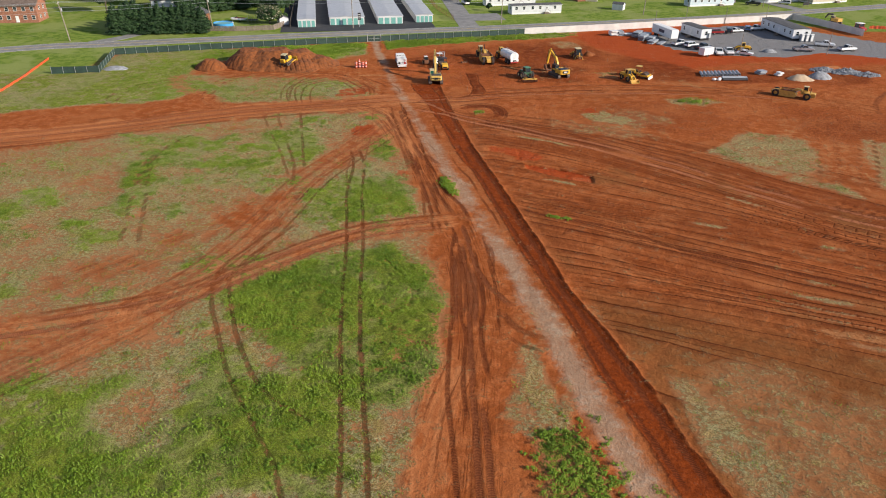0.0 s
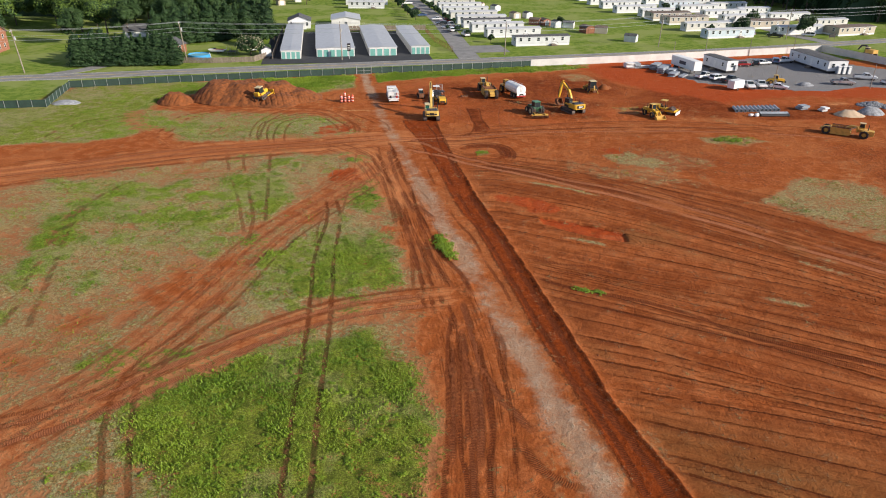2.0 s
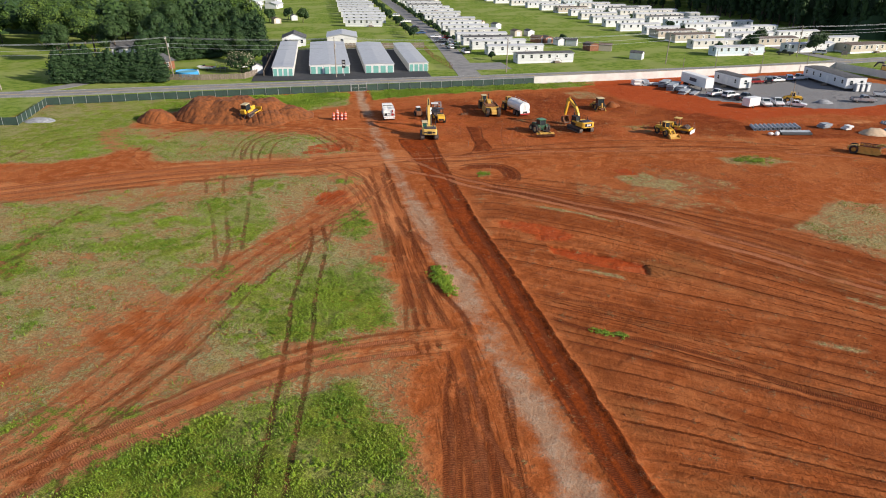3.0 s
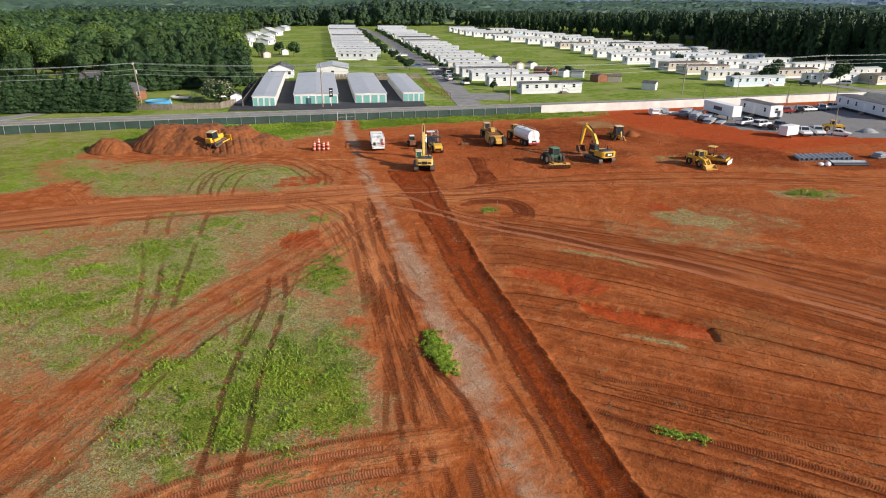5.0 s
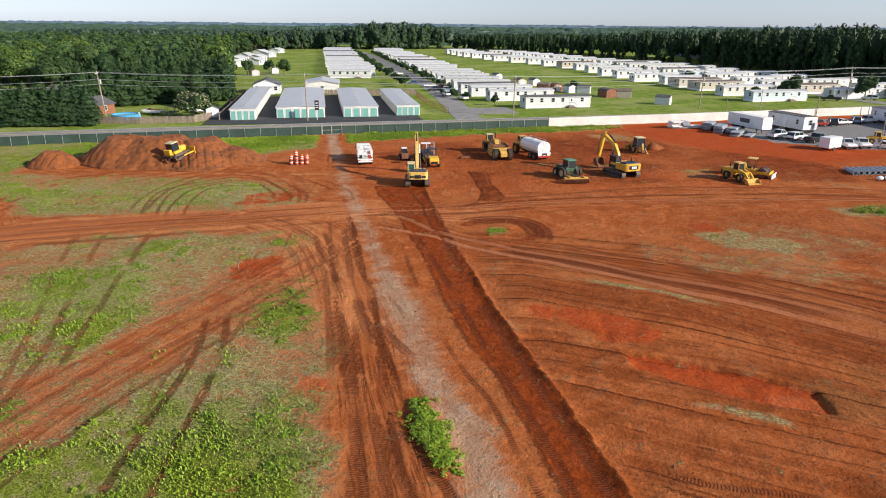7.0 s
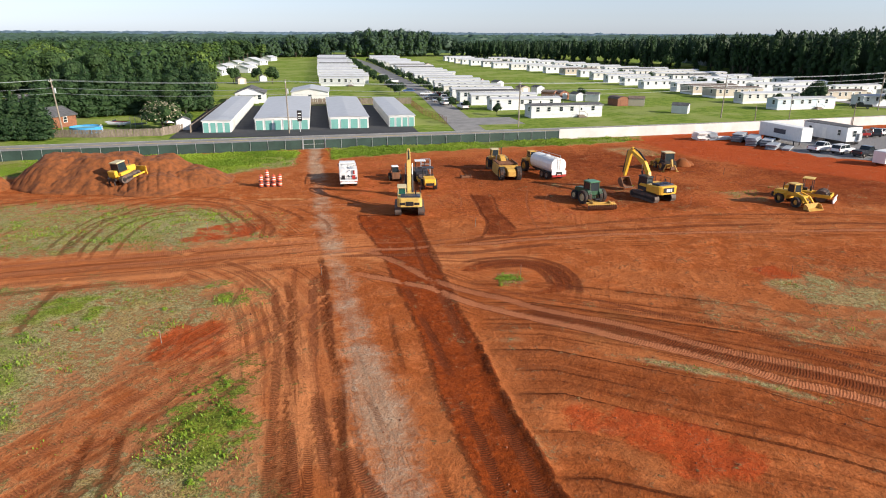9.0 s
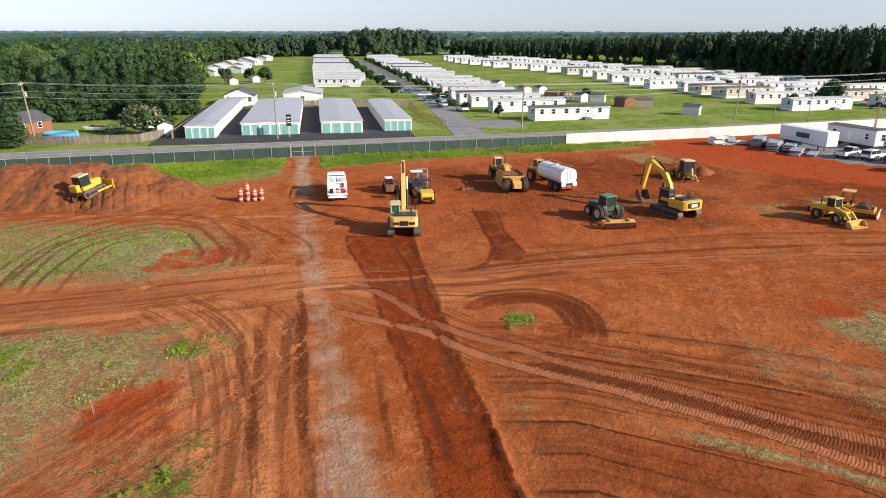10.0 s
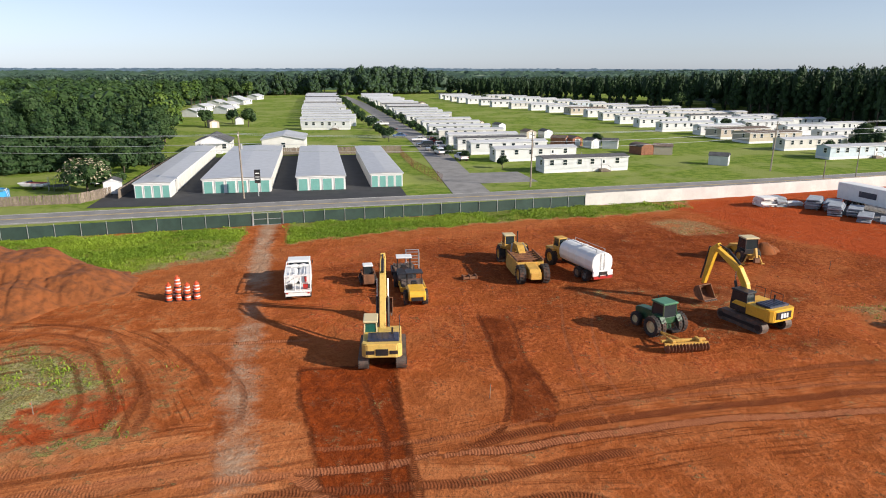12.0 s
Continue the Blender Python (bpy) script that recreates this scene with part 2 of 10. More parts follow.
def near_line(X, Y, pts, reach):
    """Indices of the plan points within reach of a line, with the signed offset (right of the way: plus) and the way along."""
    P = np.array(pts)
    (xa, ya), (xb, yb) = P.min(0) - reach, P.max(0) + reach
    pick = np.nonzero((X > xa) & (X < xb) & (Y > ya) & (Y < yb))[0]
    X, Y = X[pick], Y[pick]
    best, off, along = np.full(X.shape, 1e9), np.zeros(X.shape), np.zeros(X.shape)
    run = 0.0
    for a, b in zip(pts, pts[1:]):
        d = b - a
        l = float(np.hypot(*d)) or 1e-6
        lo, hi = np.minimum(a, b) - reach, np.maximum(a, b) + reach
        k = np.nonzero((X > lo[0]) & (X < hi[0]) & (Y > lo[1]) & (Y < hi[1]))[0]
        if len(k):
            px, py = X[k] - a[0], Y[k] - a[1]
            t = np.clip((px * d[0] + py * d[1]) / l / l, 0, 1)
            dist = np.hypot(px - t * d[0], py - t * d[1])
            w = dist < best[k]
            kk = k[w]
            best[kk] = dist[w]
            off[kk] = (px[w] * d[1] - py[w] * d[0]) / l
            along[kk] = run + t[w] * l
        run += l
    k = np.nonzero(best < reach)[0]
    return pick[k], best[k], off[k], along[k]


def edge_distance(X, Y, poly, reach):
    """Metres inside (plus) or outside (minus) of a plan polygon, within reach of it."""
    P = [np.array(p, float) for p in poly]
    lo, hi = np.min(P, 0) - reach, np.max(P, 0) + reach
    out = np.full(X.shape, -reach)
    k = np.nonzero((X > lo[0]) & (X < hi[0]) & (Y > lo[1]) & (Y < hi[1]))[0]
    x, y = X[k], Y[k]
    hit, dist = np.zeros(x.shape, bool), np.full(x.shape, 1e9)
    for a, b in zip(P, P[1:] + P[:1]):
        if a[1] != b[1]:
            hit ^= ((a[1] > y) != (b[1] > y)) & (x < (b[0] - a[0]) * (y - a[1]) / (b[1] - a[1]) + a[0])
        d = b - a
        t = np.clip(((x - a[0]) * d[0] + (y - a[1]) * d[1]) / (d @ d), 0, 1)
        dist = np.minimum(dist, np.hypot(x - a[0] - t * d[0], y - a[1] - t * d[1]))
    out[k] = np.clip(np.where(hit, dist, -dist), -reach, reach)
    return out


def inside(X, Y, poly, soft=1.0, wobble=0.0, seed=5):
    """Soft membership of a plan polygon, with an uneven edge."""
    poly = [np.array(p, float) for p in poly]
    hit = np.zeros(X.shape, bool)
    dist = np.full(X.shape, 1e9)
    for a, b in zip(poly, poly[1:] + poly[:1]):
        if a[1] != b[1]:
            hit ^= ((a[1] > Y) != (b[1] > Y)) & (X < (b[0] - a[0]) * (Y - a[1]) / (b[1] - a[1]) + a[0])
        d = b - a
        t = np.clip(((X - a[0]) * d[0] + (Y - a[1]) * d[1]) / (d @ d), 0, 1)
        dist = np.minimum(dist, np.hypot(X - a[0] - t * d[0], Y - a[1] - t * d[1]))
    s = np.where(hit, dist, -dist)
    if wobble:
        s = s + (fbm(X, Y, wobble * 3, seed) - 0.5) * 2.4 * wobble
    return sstep(s, -soft, soft)


# Lines of the plan, in metres.
ROAD_Y = lambda x: 240.0 + 0.258 * x + 0.0003 * x * x
GRAVEL = smooth_line([(-20.3, 222), (-19.2, 214), (-16.1, 197.9), (-13.3, 184), (-11.0, 172), (-8.2, 160), (-4.6, 144.5), (-0.6, 127.5), (5.0, 104.2), (8.9, 89.5), (11.3, 79.2), (13.5, 69.6), (14.8, 61.8), (16.3, 55.2), (17.6, 49.6), (19.4, 40), (21, 28), (24, 6), (27, -30)])
FRESH = smooth_line([(-4.2, 173), (-2.4, 163), (4.6, 129.5), (10.0, 105.5), (13.9, 88), (16.4, 75.4), (19.4, 65.6), (21.0, 57.6), (22.8, 51), (23.9, 46.4), (27, 32), (31, 8), (36, -30)])
TWIN = smooth_line([(-8, 160), (-1.7, 154.2), (5.7, 147), (11.4, 143), (18.0, 138.6), (27.7, 132.5), (39, 123.7), (49.5, 112), (59.9, 103.1), (67.4, 97.8), (90, 84)])
CROSS = smooth_line([(-10, 157.6), (0.2, 159.6), (10.8, 163.3), (18.4, 165.3), (27.5, 167), (34, 168.3), (50.3, 168.7), (70, 167), (85, 163), (100, 152), (116, 140)])
HAUL_L = smooth_line([(-8, 160.5), (-22, 156), (-44, 149), (-58, 142.5), (-73, 135.5), (-90, 130), (-130, 122)])
DIAG = smooth_line([(-8.5, 147), (-10.8, 140.5), (-16.5, 127.5), (-22.0, 114), (-25.3, 99.4), (-29, 85), (-34, 76), (-40, 67.5), (-48, 58), (-58, 50)])
DIAG2 = smooth_line([(1, 97.5), (-5, 96), (-10.9, 93.6), (-17.5, 89.2), (-23.8, 83), (-31.7, 76), (-41, 72), (-50, 69), (-64, 66)])

FRESH_WEST = [(-7, 172.5), (-6.1, 168.2), (-4, 161.4), (-1.3, 150.1), (0.7, 141.7), (2, 134.4), (3.2, 127.5), (4.6, 121.4), (6.2, 116.8), (7.6, 110), (8.8, 103.5), (9.7, 100), (11.2, 90.6), (13.2, 82.2), (15.3, 73), (17.2, 62.7), (19.8, 52.3), (20.8, 47.1), (23, 36), (28, 8), (33, -30)]
FRESH_EAST = [(-0.1, 174), (1.6, 158.1), (3.6, 147.5), (5, 138.7), (6, 132), (7.9, 122.5), (9.2, 116.9), (10.8, 109.5), (12.3, 102.1), (14.5, 91.3), (16.6, 79), (19.7, 68.6), (21.9, 60.1), (23.4, 52.3), (24.9, 46.5), (28, 32), (33, 8), (38, -30)]
FRESH_STRIP = FRESH_WEST + FRESH_EAST[::-1]

# Edges of the grader's passes on the right-hand field: y where each crosses the stations in x.
PASS_X = (10, 22, 34, 46, 60, 90)
PASS_NORTH = [(150.5, 146.8, 141.8, 136, 126, 103), (145.5, 140.8, 135.5, 126.5, 113.5, 90), (137, 131.4, 121.5, 110.8, 98.4, 79), (131, 125, 116.5, 107, 95.6, 76.5), (123, 118.3, 111, 102.8, 92, 74.5),
              (117, 111.2, 105.5, 99.6, 91, 72.5), (109, 102.7, 98.6, 93.6, 87, 70.5), (106.5, 100.8, 94.4, 87.8, 80.5, 67), (103.5, 97.5, 90.8, 84.5, 77.2, 64.5)]
PASS_SOUTH = [(99.5, 94.4, 88.5, 81.2, 74.5, 62.5), (92, 87.6, 81.3, 76.4, 71.2, 60.5), (88, 83.8, 78.8, 74, 69, 58.5), (83, 79.9, 76.5, 72, 66.8, 56.5), (80.5, 75.5, 71.2, 66.8, 62, 52.5),
              (76, 71.8, 66.7, 61.2, 55, 46.5), (74.5, 69.9, 64.2, 56.5, 49, 40), (66, 60, 54, 47, 40, 30), (58, 52, 46, 39, 32, 22)]


def field_flow(X, Y):
    """Where a plan point lies among the passes: pass number with its fraction, metres from the nearest edge, and the pass's width."""
    rows = [np.interp(X, PASS_X, r) for r in PASS_NORTH + PASS_SOUTH]
    rows = [rows[0] + 8.0] + rows + [rows[-1] - 8.0]
    at, gap, off = np.zeros(X.shape), np.full(X.shape, 6.0), np.full(X.shape, 9.0)
    for a, b in zip(rows, rows[1:]):
        at += np.clip((a - Y) / (a - b), 0, 1)
        gap = np.where((Y <= a) & (Y > b), a - b, gap)
    for r in rows[1:-1]:
        d = (r - Y) * 0.9
        off = np.where(np.abs(d) < np.abs(off), d, off)
    return at, off, gap


def wheel_line(points, half, depth, tread, tone):
    """One wheel's track."""
    return smooth_line(points), 0.0, half, depth, tread, tone


def wheel_pair(points, gauge, half, depth, tread, tone):
    return smooth_line(points), gauge, half, depth, tread, tone


RUTS = [  # line, half gauge, half width, depth, strength of the tread, tone (0 dark and moist, 1 pale and dry)
    # through the weeds
    wheel_line([(-16.6, 128), (-15.0, 119.4), (-14.7, 107.1), (-13.6, 98.8), (-12.6, 90.4), (-11.5, 77.6), (-10.5, 68.1), (-9.2, 58.8), (-8.4, 52.6), (-7.4, 42)], 0.32, 0.16, 0.9, 0.0),
    wheel_line([(-15.2, 129), (-13.2, 119.5), (-12.2, 107.2), (-11.2, 98.8), (-10.3, 90.5), (-9.4, 78.8), (-8.3, 68.2), (-7.0, 58.8), (-5.9, 51.3), (-5.4, 46.8), (-4.8, 40)], 0.32, 0.16, 0.9, 0.0),
    wheel_line([(-22.5, 98), (-25.6, 90), (-28.0, 82.6), (-27.2, 75.9), (-24.4, 69.0), (-21.8, 63.0), (-19.0, 57.8), (-16.2, 53.2), (-14.1, 49.8), (-12.7, 46.7), (-10, 40)], 0.36, 0.10, 0.7, 0.1),
    wheel_line([(-20.6, 97), (-24.0, 89), (-26.2, 81.2), (-24.5, 74.7), (-21.9, 68.0), (-19.4, 63.1), (-17.1, 59.5), (-14.6, 57.1), (-10, 54)], 0.36, 0.10, 0.6, 0.1),
    wheel_line([(-44, 89), (-45.4, 95.1), (-47.2, 100.8), (-49.6, 109.4), (-51.5, 117.9), (-52.4, 126)], 0.45, 0.08, 0.5, 0.2),
    wheel_line([(-41, 89), (-43.3, 95.2), (-46.2, 105.0), (-50.0, 116.7), (-51.0, 126.3), (-47.7, 135.8)], 0.45, 0.08, 0.5, 0.2),
    # the worn lane west of the gravel
    wheel_line([(2.6, 96), (2.2, 89.3), (2.1, 80.4), (2.0, 72.8), (1.6, 66.3), (1.4, 58.9), (1.8, 52.7), (2.1, 47.5), (2.2, 38)], 0.30, 0.20, 0.9, 0.0),
    wheel_line([(3.4, 92), (4.0, 84.7), (4.5, 77.7), (3.9, 71.7), (4.0, 64.3), (4.0, 57.3), (4.1, 51.4), (4.1, 46.9), (4.2, 38)], 0.38, 0.22, 1.0, 0.2),
    wheel_line([(5.0, 90), (5.7, 81.8), (5.8, 75.2), (5.2, 69.5), (5.5, 63.4), (5.8, 59.8)], 0.32, 0.24, 0.9, 0.0),
    wheel_line([(2.8, 90), (3.2, 83.2), (3.0, 75.2), (3.5, 68.4), (3.0, 60.7), (3.4, 54.2)], 0.28, 0.20, 0.9, 0.0),
    wheel_line([(6.4, 95), (6.9, 89.4), (7.6, 77.8), (7.3, 68.4)], 0.24, 0.20, 0.8, 0.0),
    wheel_line([(4.4, 59.0), (4.9, 55.8), (5.1, 52.1), (5.1, 48.1), (5.0, 40)], 0.36, 0.16, 0.9, 0.2),
    wheel_line([(1.9, 98.0), (2.7, 93.1), (3.1, 88.8), (3.5, 84.3), (3.8, 79.2), (3.6, 72)], 0.30, 0.16, 0.9, 0.1),
    wheel_line([(3.6, 98.0), (4.2, 93.1), (5.0, 87.2), (5.7, 83.0), (6.7, 79.8), (8.1, 77.0), (9.6, 74)], 0.42, 0.20, 1.0, 0.3),
    wheel_line([(6.8, 92.3), (7.5, 88.9), (7.6, 84.4), (7.3, 79.8)], 0.28, 0.18, 0.8, 0.0),
    wheel_line([(2.4, 88.8), (2.5, 82.9), (2.5, 78.6), (2.3, 70)], 0.40, 0.16, 1.0, 0.2),
    wheel_line([(4.4, 85.0), (4.9, 81.6), (4.9, 77.5), (4.6, 70)], 0.40, 0.16, 1.0, 0.3),
    wheel_line([(-1.5, 99.4), (-0.6, 96.5), (-0.4, 93.4)], 0.34, 0.12, 0.9, 0.0),
    wheel_line([(-0.4, 99.4), (0.3, 96.5), (0.5, 93.2)], 0.34, 0.12, 0.9, 0.0),
    wheel_line([(0.9, 99.6), (1.4, 97.0), (1.6, 94.0)], 0.34, 0.12, 0.9, 0.0),
    wheel_line([(-4.8, 127.3), (-3.1, 118.0), (-1.0, 110.2), (-0.3, 104.9), (0.6, 98)], 0.28, 0.14, 0.8, 0.0),
    wheel_line([(-9.4, 159), (-7.4, 150.4), (-5.2, 138.4), (-3.7, 130.8), (-2.6, 124.6), (-1.6, 120.4), (-0.5, 115.9), (0.4, 112.1), (1.4, 108.3), (2.9, 105.0), (4.1, 102.1), (5.2, 97)], 0.36, 0.22, 1.0, 0.0),
    wheel_line([(-6.3, 129.4), (-4.4, 121.3), (-3.4, 116.7), (-2.7, 112.1), (-1.9, 107.6), (-1.1, 102.0), (-0.4, 97)], 0.32, 0.16, 0.95, 0.1),
    wheel_line([(-4.5, 136.8), (-3.3, 129.4), (-2.1, 120.4), (-1.1, 115.9), (-0.7, 112.1), (0.0, 108.2), (0.6, 106.0), (2.6, 99)], 0.32, 0.18, 0.95, 0.1),
    wheel_line([(-6.8, 129.4), (-4.9, 120.3), (-3.2, 113.5), (-2.5, 108.8), (-2.2, 104.4), (-1.8, 98)], 0.26, 0.12, 0.7, 0.1),
    wheel_line([(-2.8, 116.7), (-1.8, 112.1), (-1.0, 108.8), (0.2, 102)], 0.30, 0.14, 0.9, 0.2),
    wheel_line([(-1.1, 112.8), (-0.2, 108.8), (0.5, 106.0), (1.6, 103.0), (3.2, 99)], 0.34, 0.16, 0.9, 0.2),
    wheel_line([(2.2, 124), (4.1, 117.7), (5.0, 115.2), (5.9, 111.5), (6.5, 108.3), (7.0, 106.1), (7.8, 103.6), (8.4, 101), (9.6, 95)], 0.22, 0.12, 0.9, 0.1),
    wheel_line([(-8.4, 154.6), (-6.7, 145.0), (-5.5, 138.7), (-4.5, 135.2), (-3.5, 130.8), (-3.0, 127.2), (-2.4, 123.6), (-1.9, 121.4), (-1.0, 117)], 0.32, 0.18, 1.0, 0.0),
    wheel_line([(-8.9, 153.0), (-7.1, 142.7), (-5.9, 135.2), (-4.7, 129.5), (-3.6, 125.0), (-2.8, 121.4)], 0.36, 0.12, 0.95, 0.3),
    wheel_line([(-11.4, 151.5), (-10.3, 148.7), (-8.8, 142.7), (-7.3, 134.4), (-6.4, 129.5), (-5.5, 125.0), (-4.9, 121.4), (-4, 116)], 0.30, 0.16, 0.9, 0.0),
    wheel_line([(-11.8, 150.1), (-9.0, 138.7), (-7.4, 130.8), (-6.3, 125.0), (-5.7, 121.4), (-5.0, 117)], 0.34, 0.10, 0.8, 0.2),
    wheel_line([(-3.6, 133.6), (-2.3, 131.5), (-1.3, 128.9), (-0.2, 125.5)], 0.24, 0.10, 0.6, 0.0),
    wheel_line([(-3.4, 127), (-2.7, 125.5), (-1.4, 123.1), (-0.4, 121.4), (0.8, 119)], 0.42, 0.16, 1.0, 0.3),
    wheel_line([(-8.6, 138.7), (-6.6, 134.4), (-5.2, 131.5), (-4.2, 128.3), (-3.2, 125.0), (-2.5, 121.4)], 0.36, 0.12, 1.0, 0.3),
    wheel_line([(-11.4, 168), (-10.1, 162.4), (-8.3, 153.7), (-6.7, 145.8), (-5.7, 140.1), (-5.0, 136.9)], 0.20, 0.12, 0.8, 0.0),
    wheel_line([(-11, 156), (-10.1, 150.2), (-8.0, 141.1), (-7.1, 136.9)], 0.24, 0.10, 0.7, 0.1),
    wheel_line([(-2, 147), (-1.3, 142.7), (-0.4, 136.9), (0.4, 132)], 0.22, 0.10, 0.7, 0.0),
    wheel_line([(-6.3, 152.8), (-4.3, 142.2), (-3.2, 137)], 0.26, 0.06, 0.4, 0.3),
    # turned strip: tracks along its edges and its middle
    wheel_line([(-0.7, 150.2), (0.9, 143.3), (1.8, 140.1), (2.5, 136.9), (4.2, 128), (5.8, 120), (7.0, 115), (9.0, 105.5), (11.0, 96), (13.4, 84), (15.9, 73.4), (18.0, 62), (20.4, 52.6), (21.8, 46)], 0.34, 0.14, 0.95, 0.0),
    wheel_line([(2.0, 151), (2.8, 146.4), (3.6, 142.1), (4.6, 136.9), (5.4, 131), (7.2, 122.5), (8.4, 117), (9.8, 110.5), (11.4, 102.1), (13.6, 91.3), (15.7, 79), (18.6, 68.6), (20.8, 60.1), (22.5, 52.3), (24, 46.5)], 0.40, 0.14, 0.95, 0.05),
    # long wheel tracks that sweep off to the east
    wheel_line([(-6, 160.5), (-1.6, 156.0), (1.6, 151.3), (4.5, 148.5), (8.1, 146.2), (10.2, 144.5), (12.2, 143.1), (16.1, 141.2), (19.5, 138.8), (22.6, 136.5), (25.6, 134.9), (28.5, 133.3), (32.5, 130.6), (38.6, 125.2), (44.4, 120.2), (49.2, 115.2), (54.2, 110.0), (62, 104), (70, 98.6), (92, 85.5)], 0.60, 0.34, 1.0, 0.8),
    wheel_line([(-6, 153), (-1.3, 150.4), (1.7, 148.8), (4.4, 146.0), (7.9, 143.7), (11.9, 141.2), (15.5, 138.9), (18.9, 136.9), (21.8, 134.6), (24.4, 132.4), (27.1, 131.0), (30.9, 128.2), (36.8, 122.8), (42.5, 118), (47.2, 113.0), (52.3, 108.2), (60, 101.6), (68, 96), (90, 83)], 0.62, 0.36, 1.0, 1.0),
    wheel_line([(8, 144.9), (12.2, 142.2), (16, 140.1), (19.3, 137.9), (22.4, 135.6), (25.2, 133.8), (28, 132.2), (31.8, 129.5), (37.8, 124)], 0.70, 0.10, 0.95, 0.0),
    wheel_line([(14, 147), (20, 143.2), (26, 139.4), (33, 134), (40, 127.6), (46, 122), (54, 114), (66, 104.6), (80, 95.4)], 0.30, 0.12, 0.9, 0.1),
    wheel_line([(24, 138.6), (31, 133.2), (38, 127), (45, 120.6), (52, 113.4), (62, 105.6), (78, 94.4)], 0.30, 0.12, 0.8, 0.1),
    wheel_line([(0, 154.6), (6, 149.5), (12, 146), (20, 142.6), (30, 138), (42, 131.6), (56, 122), (70, 113)], 0.28, 0.10, 0.7, 0.2),
    # ribbed edges on the field
    wheel_line([(11.6, 103.4), (12.8, 102.7), (16.0, 100.4), (19.7, 98.9), (24.7, 96.9), (29.1, 94.0), (32.7, 90.5), (39.3, 87.4), (56, 79.6)], 0.42, 0.14, 0.95, 0.0),
    wheel_line([(13.6, 98.2), (18.9, 95.8), (23.7, 93.6), (28.1, 91.6), (32.2, 89.4), (38.7, 86.4), (52, 78.2)], 0.30, 0.12, 0.8, 0.0),
    wheel_line([(13.6, 105.6), (20.5, 102.3), (25.4, 99.3), (30.2, 97.0), (34.4, 94.1), (41.0, 90.2), (54, 83)], 0.24, 0.10, 0.7, 0.1),
    wheel_line([(12.9, 107.8), (15.8, 106.4), (18.9, 105.6), (21.5, 104.6), (23.6, 103.0), (28, 101.4)], 0.26, 0.10, 0.8, 0.1),
    wheel_line([(7.4, 75.2), (9.7, 70.1), (13.6, 68.0)], 0.5, 0.06, 0.8, 0.0),
    wheel_line([(7.2, 70.6), (9.4, 67.4), (12.6, 66.0)], 0.36, 0.06, 0.7, 0.0),
    # cross way in front of the machines
    wheel_line([(-12, 158), (-3.6, 159.6), (0.7, 160.4), (3.9, 161.5), (7.2, 161.8), (10.6, 162.7), (14.3, 163.6), (20.0, 164.9), (25.7, 165.6), (31.9, 166.2), (50, 167), (70, 165.4), (85, 161)], 0.48, 0.16, 1.0, 0.9),
    wheel_line([(3, 161.2), (7.3, 163.3), (10.9, 164.3), (14.7, 165.3), (20.7, 166.7), (26.8, 167.9), (33.7, 169.0), (50, 169.8), (72, 168)], 0.46, 0.20, 1.0, 0.1),
    wheel_line([(-9, 157.2), (-3.3, 157.8), (0.8, 158.1), (5.3, 158.7), (10.2, 160.3), (16, 162)], 0.46, 0.14, 1.0, 0.2),
    wheel_line([(8, 165), (17.1, 168.4), (26, 171.4), (36.7, 173.7), (54, 174), (74, 171)], 0.36, 0.08, 0.8, 0.3),
    wheel_line([(-6, 161.6), (4, 163.2), (12, 166.4), (24, 169.2), (40, 170.8)], 0.30, 0.06, 0.6, 0.6),
    # in the machine park
    wheel_line([(6.6, 186), (7.2, 179.7), (7.6, 174.0), (8.1, 170.2), (7.4, 165.4), (6.3, 163.4), (3.9, 162.1)], 0.24, 0.40, 1.0, 0.0),
    wheel_line([(9.2, 186), (9.7, 180.9), (9.7, 175.0), (10.5, 170.2), (11.0, 167.6), (10.5, 165.0)], 0.20, 0.18, 0.8, 0.0),
    wheel_line([(-2.6, 173), (-1.7, 169.4), (-0.1, 162.8), (0.5, 157.7), (1.6, 151)], 0.24, 0.14, 0.9, 0.0),
    wheel_line([(-0.6, 172), (0.3, 167.8), (1.8, 159.8), (2.1, 157.7), (3.0, 152)], 0.24, 0.14, 0.9, 0.0),
    wheel_line([(15, 188), (13.8, 179.6), (13.4, 171.0), (13.8, 164.6)], 0.16, 0.10, 0.7, 0.6),
    wheel_line([(17.6, 186), (16.2, 179.6), (15.4, 171.0), (15.6, 166)], 0.16, 0.10, 0.6, 0.6),
    wheel_line([(2.4, 184), (3.0, 178), (4.6, 176.6), (5.4, 178.5), (5.2, 186)], 0.16, 0.08, 0.7, 0.6),
    wheel_line([(-18.2, 177.3), (-14, 177.4), (-10.3, 178.0), (-6, 179)], 0.30, 0.05, 0.8, 1.0),
    *[wheel_line([(9.2 + r_ * c_, 151.4 + 1.02 * r_ * s_) for c_, s_ in ((-0.95, 0.5), (-0.72, 0.8), (-0.3, 1.0), (0.25, 1.05), (0.72, 0.75), (0.95, 0.2), (0.96, -0.4), (0.8, -1.0))], 0.34, 0.10, 1.0, 0.0) for r_ in (3.1, 3.9, 4.7, 5.5)],
    # loops in front of the mound
    wheel_pair([(-34.7, 157.8), (-35.9, 163.5), (-36.1, 171.5), (-34.0, 177.8), (-30.2, 180.9), (-24.3, 178.6), (-19.7, 171.7), (-16.9, 167.0), (-16.2, 161.7)], 1.0, 0.28, 0.10, 0.75, 0.3),
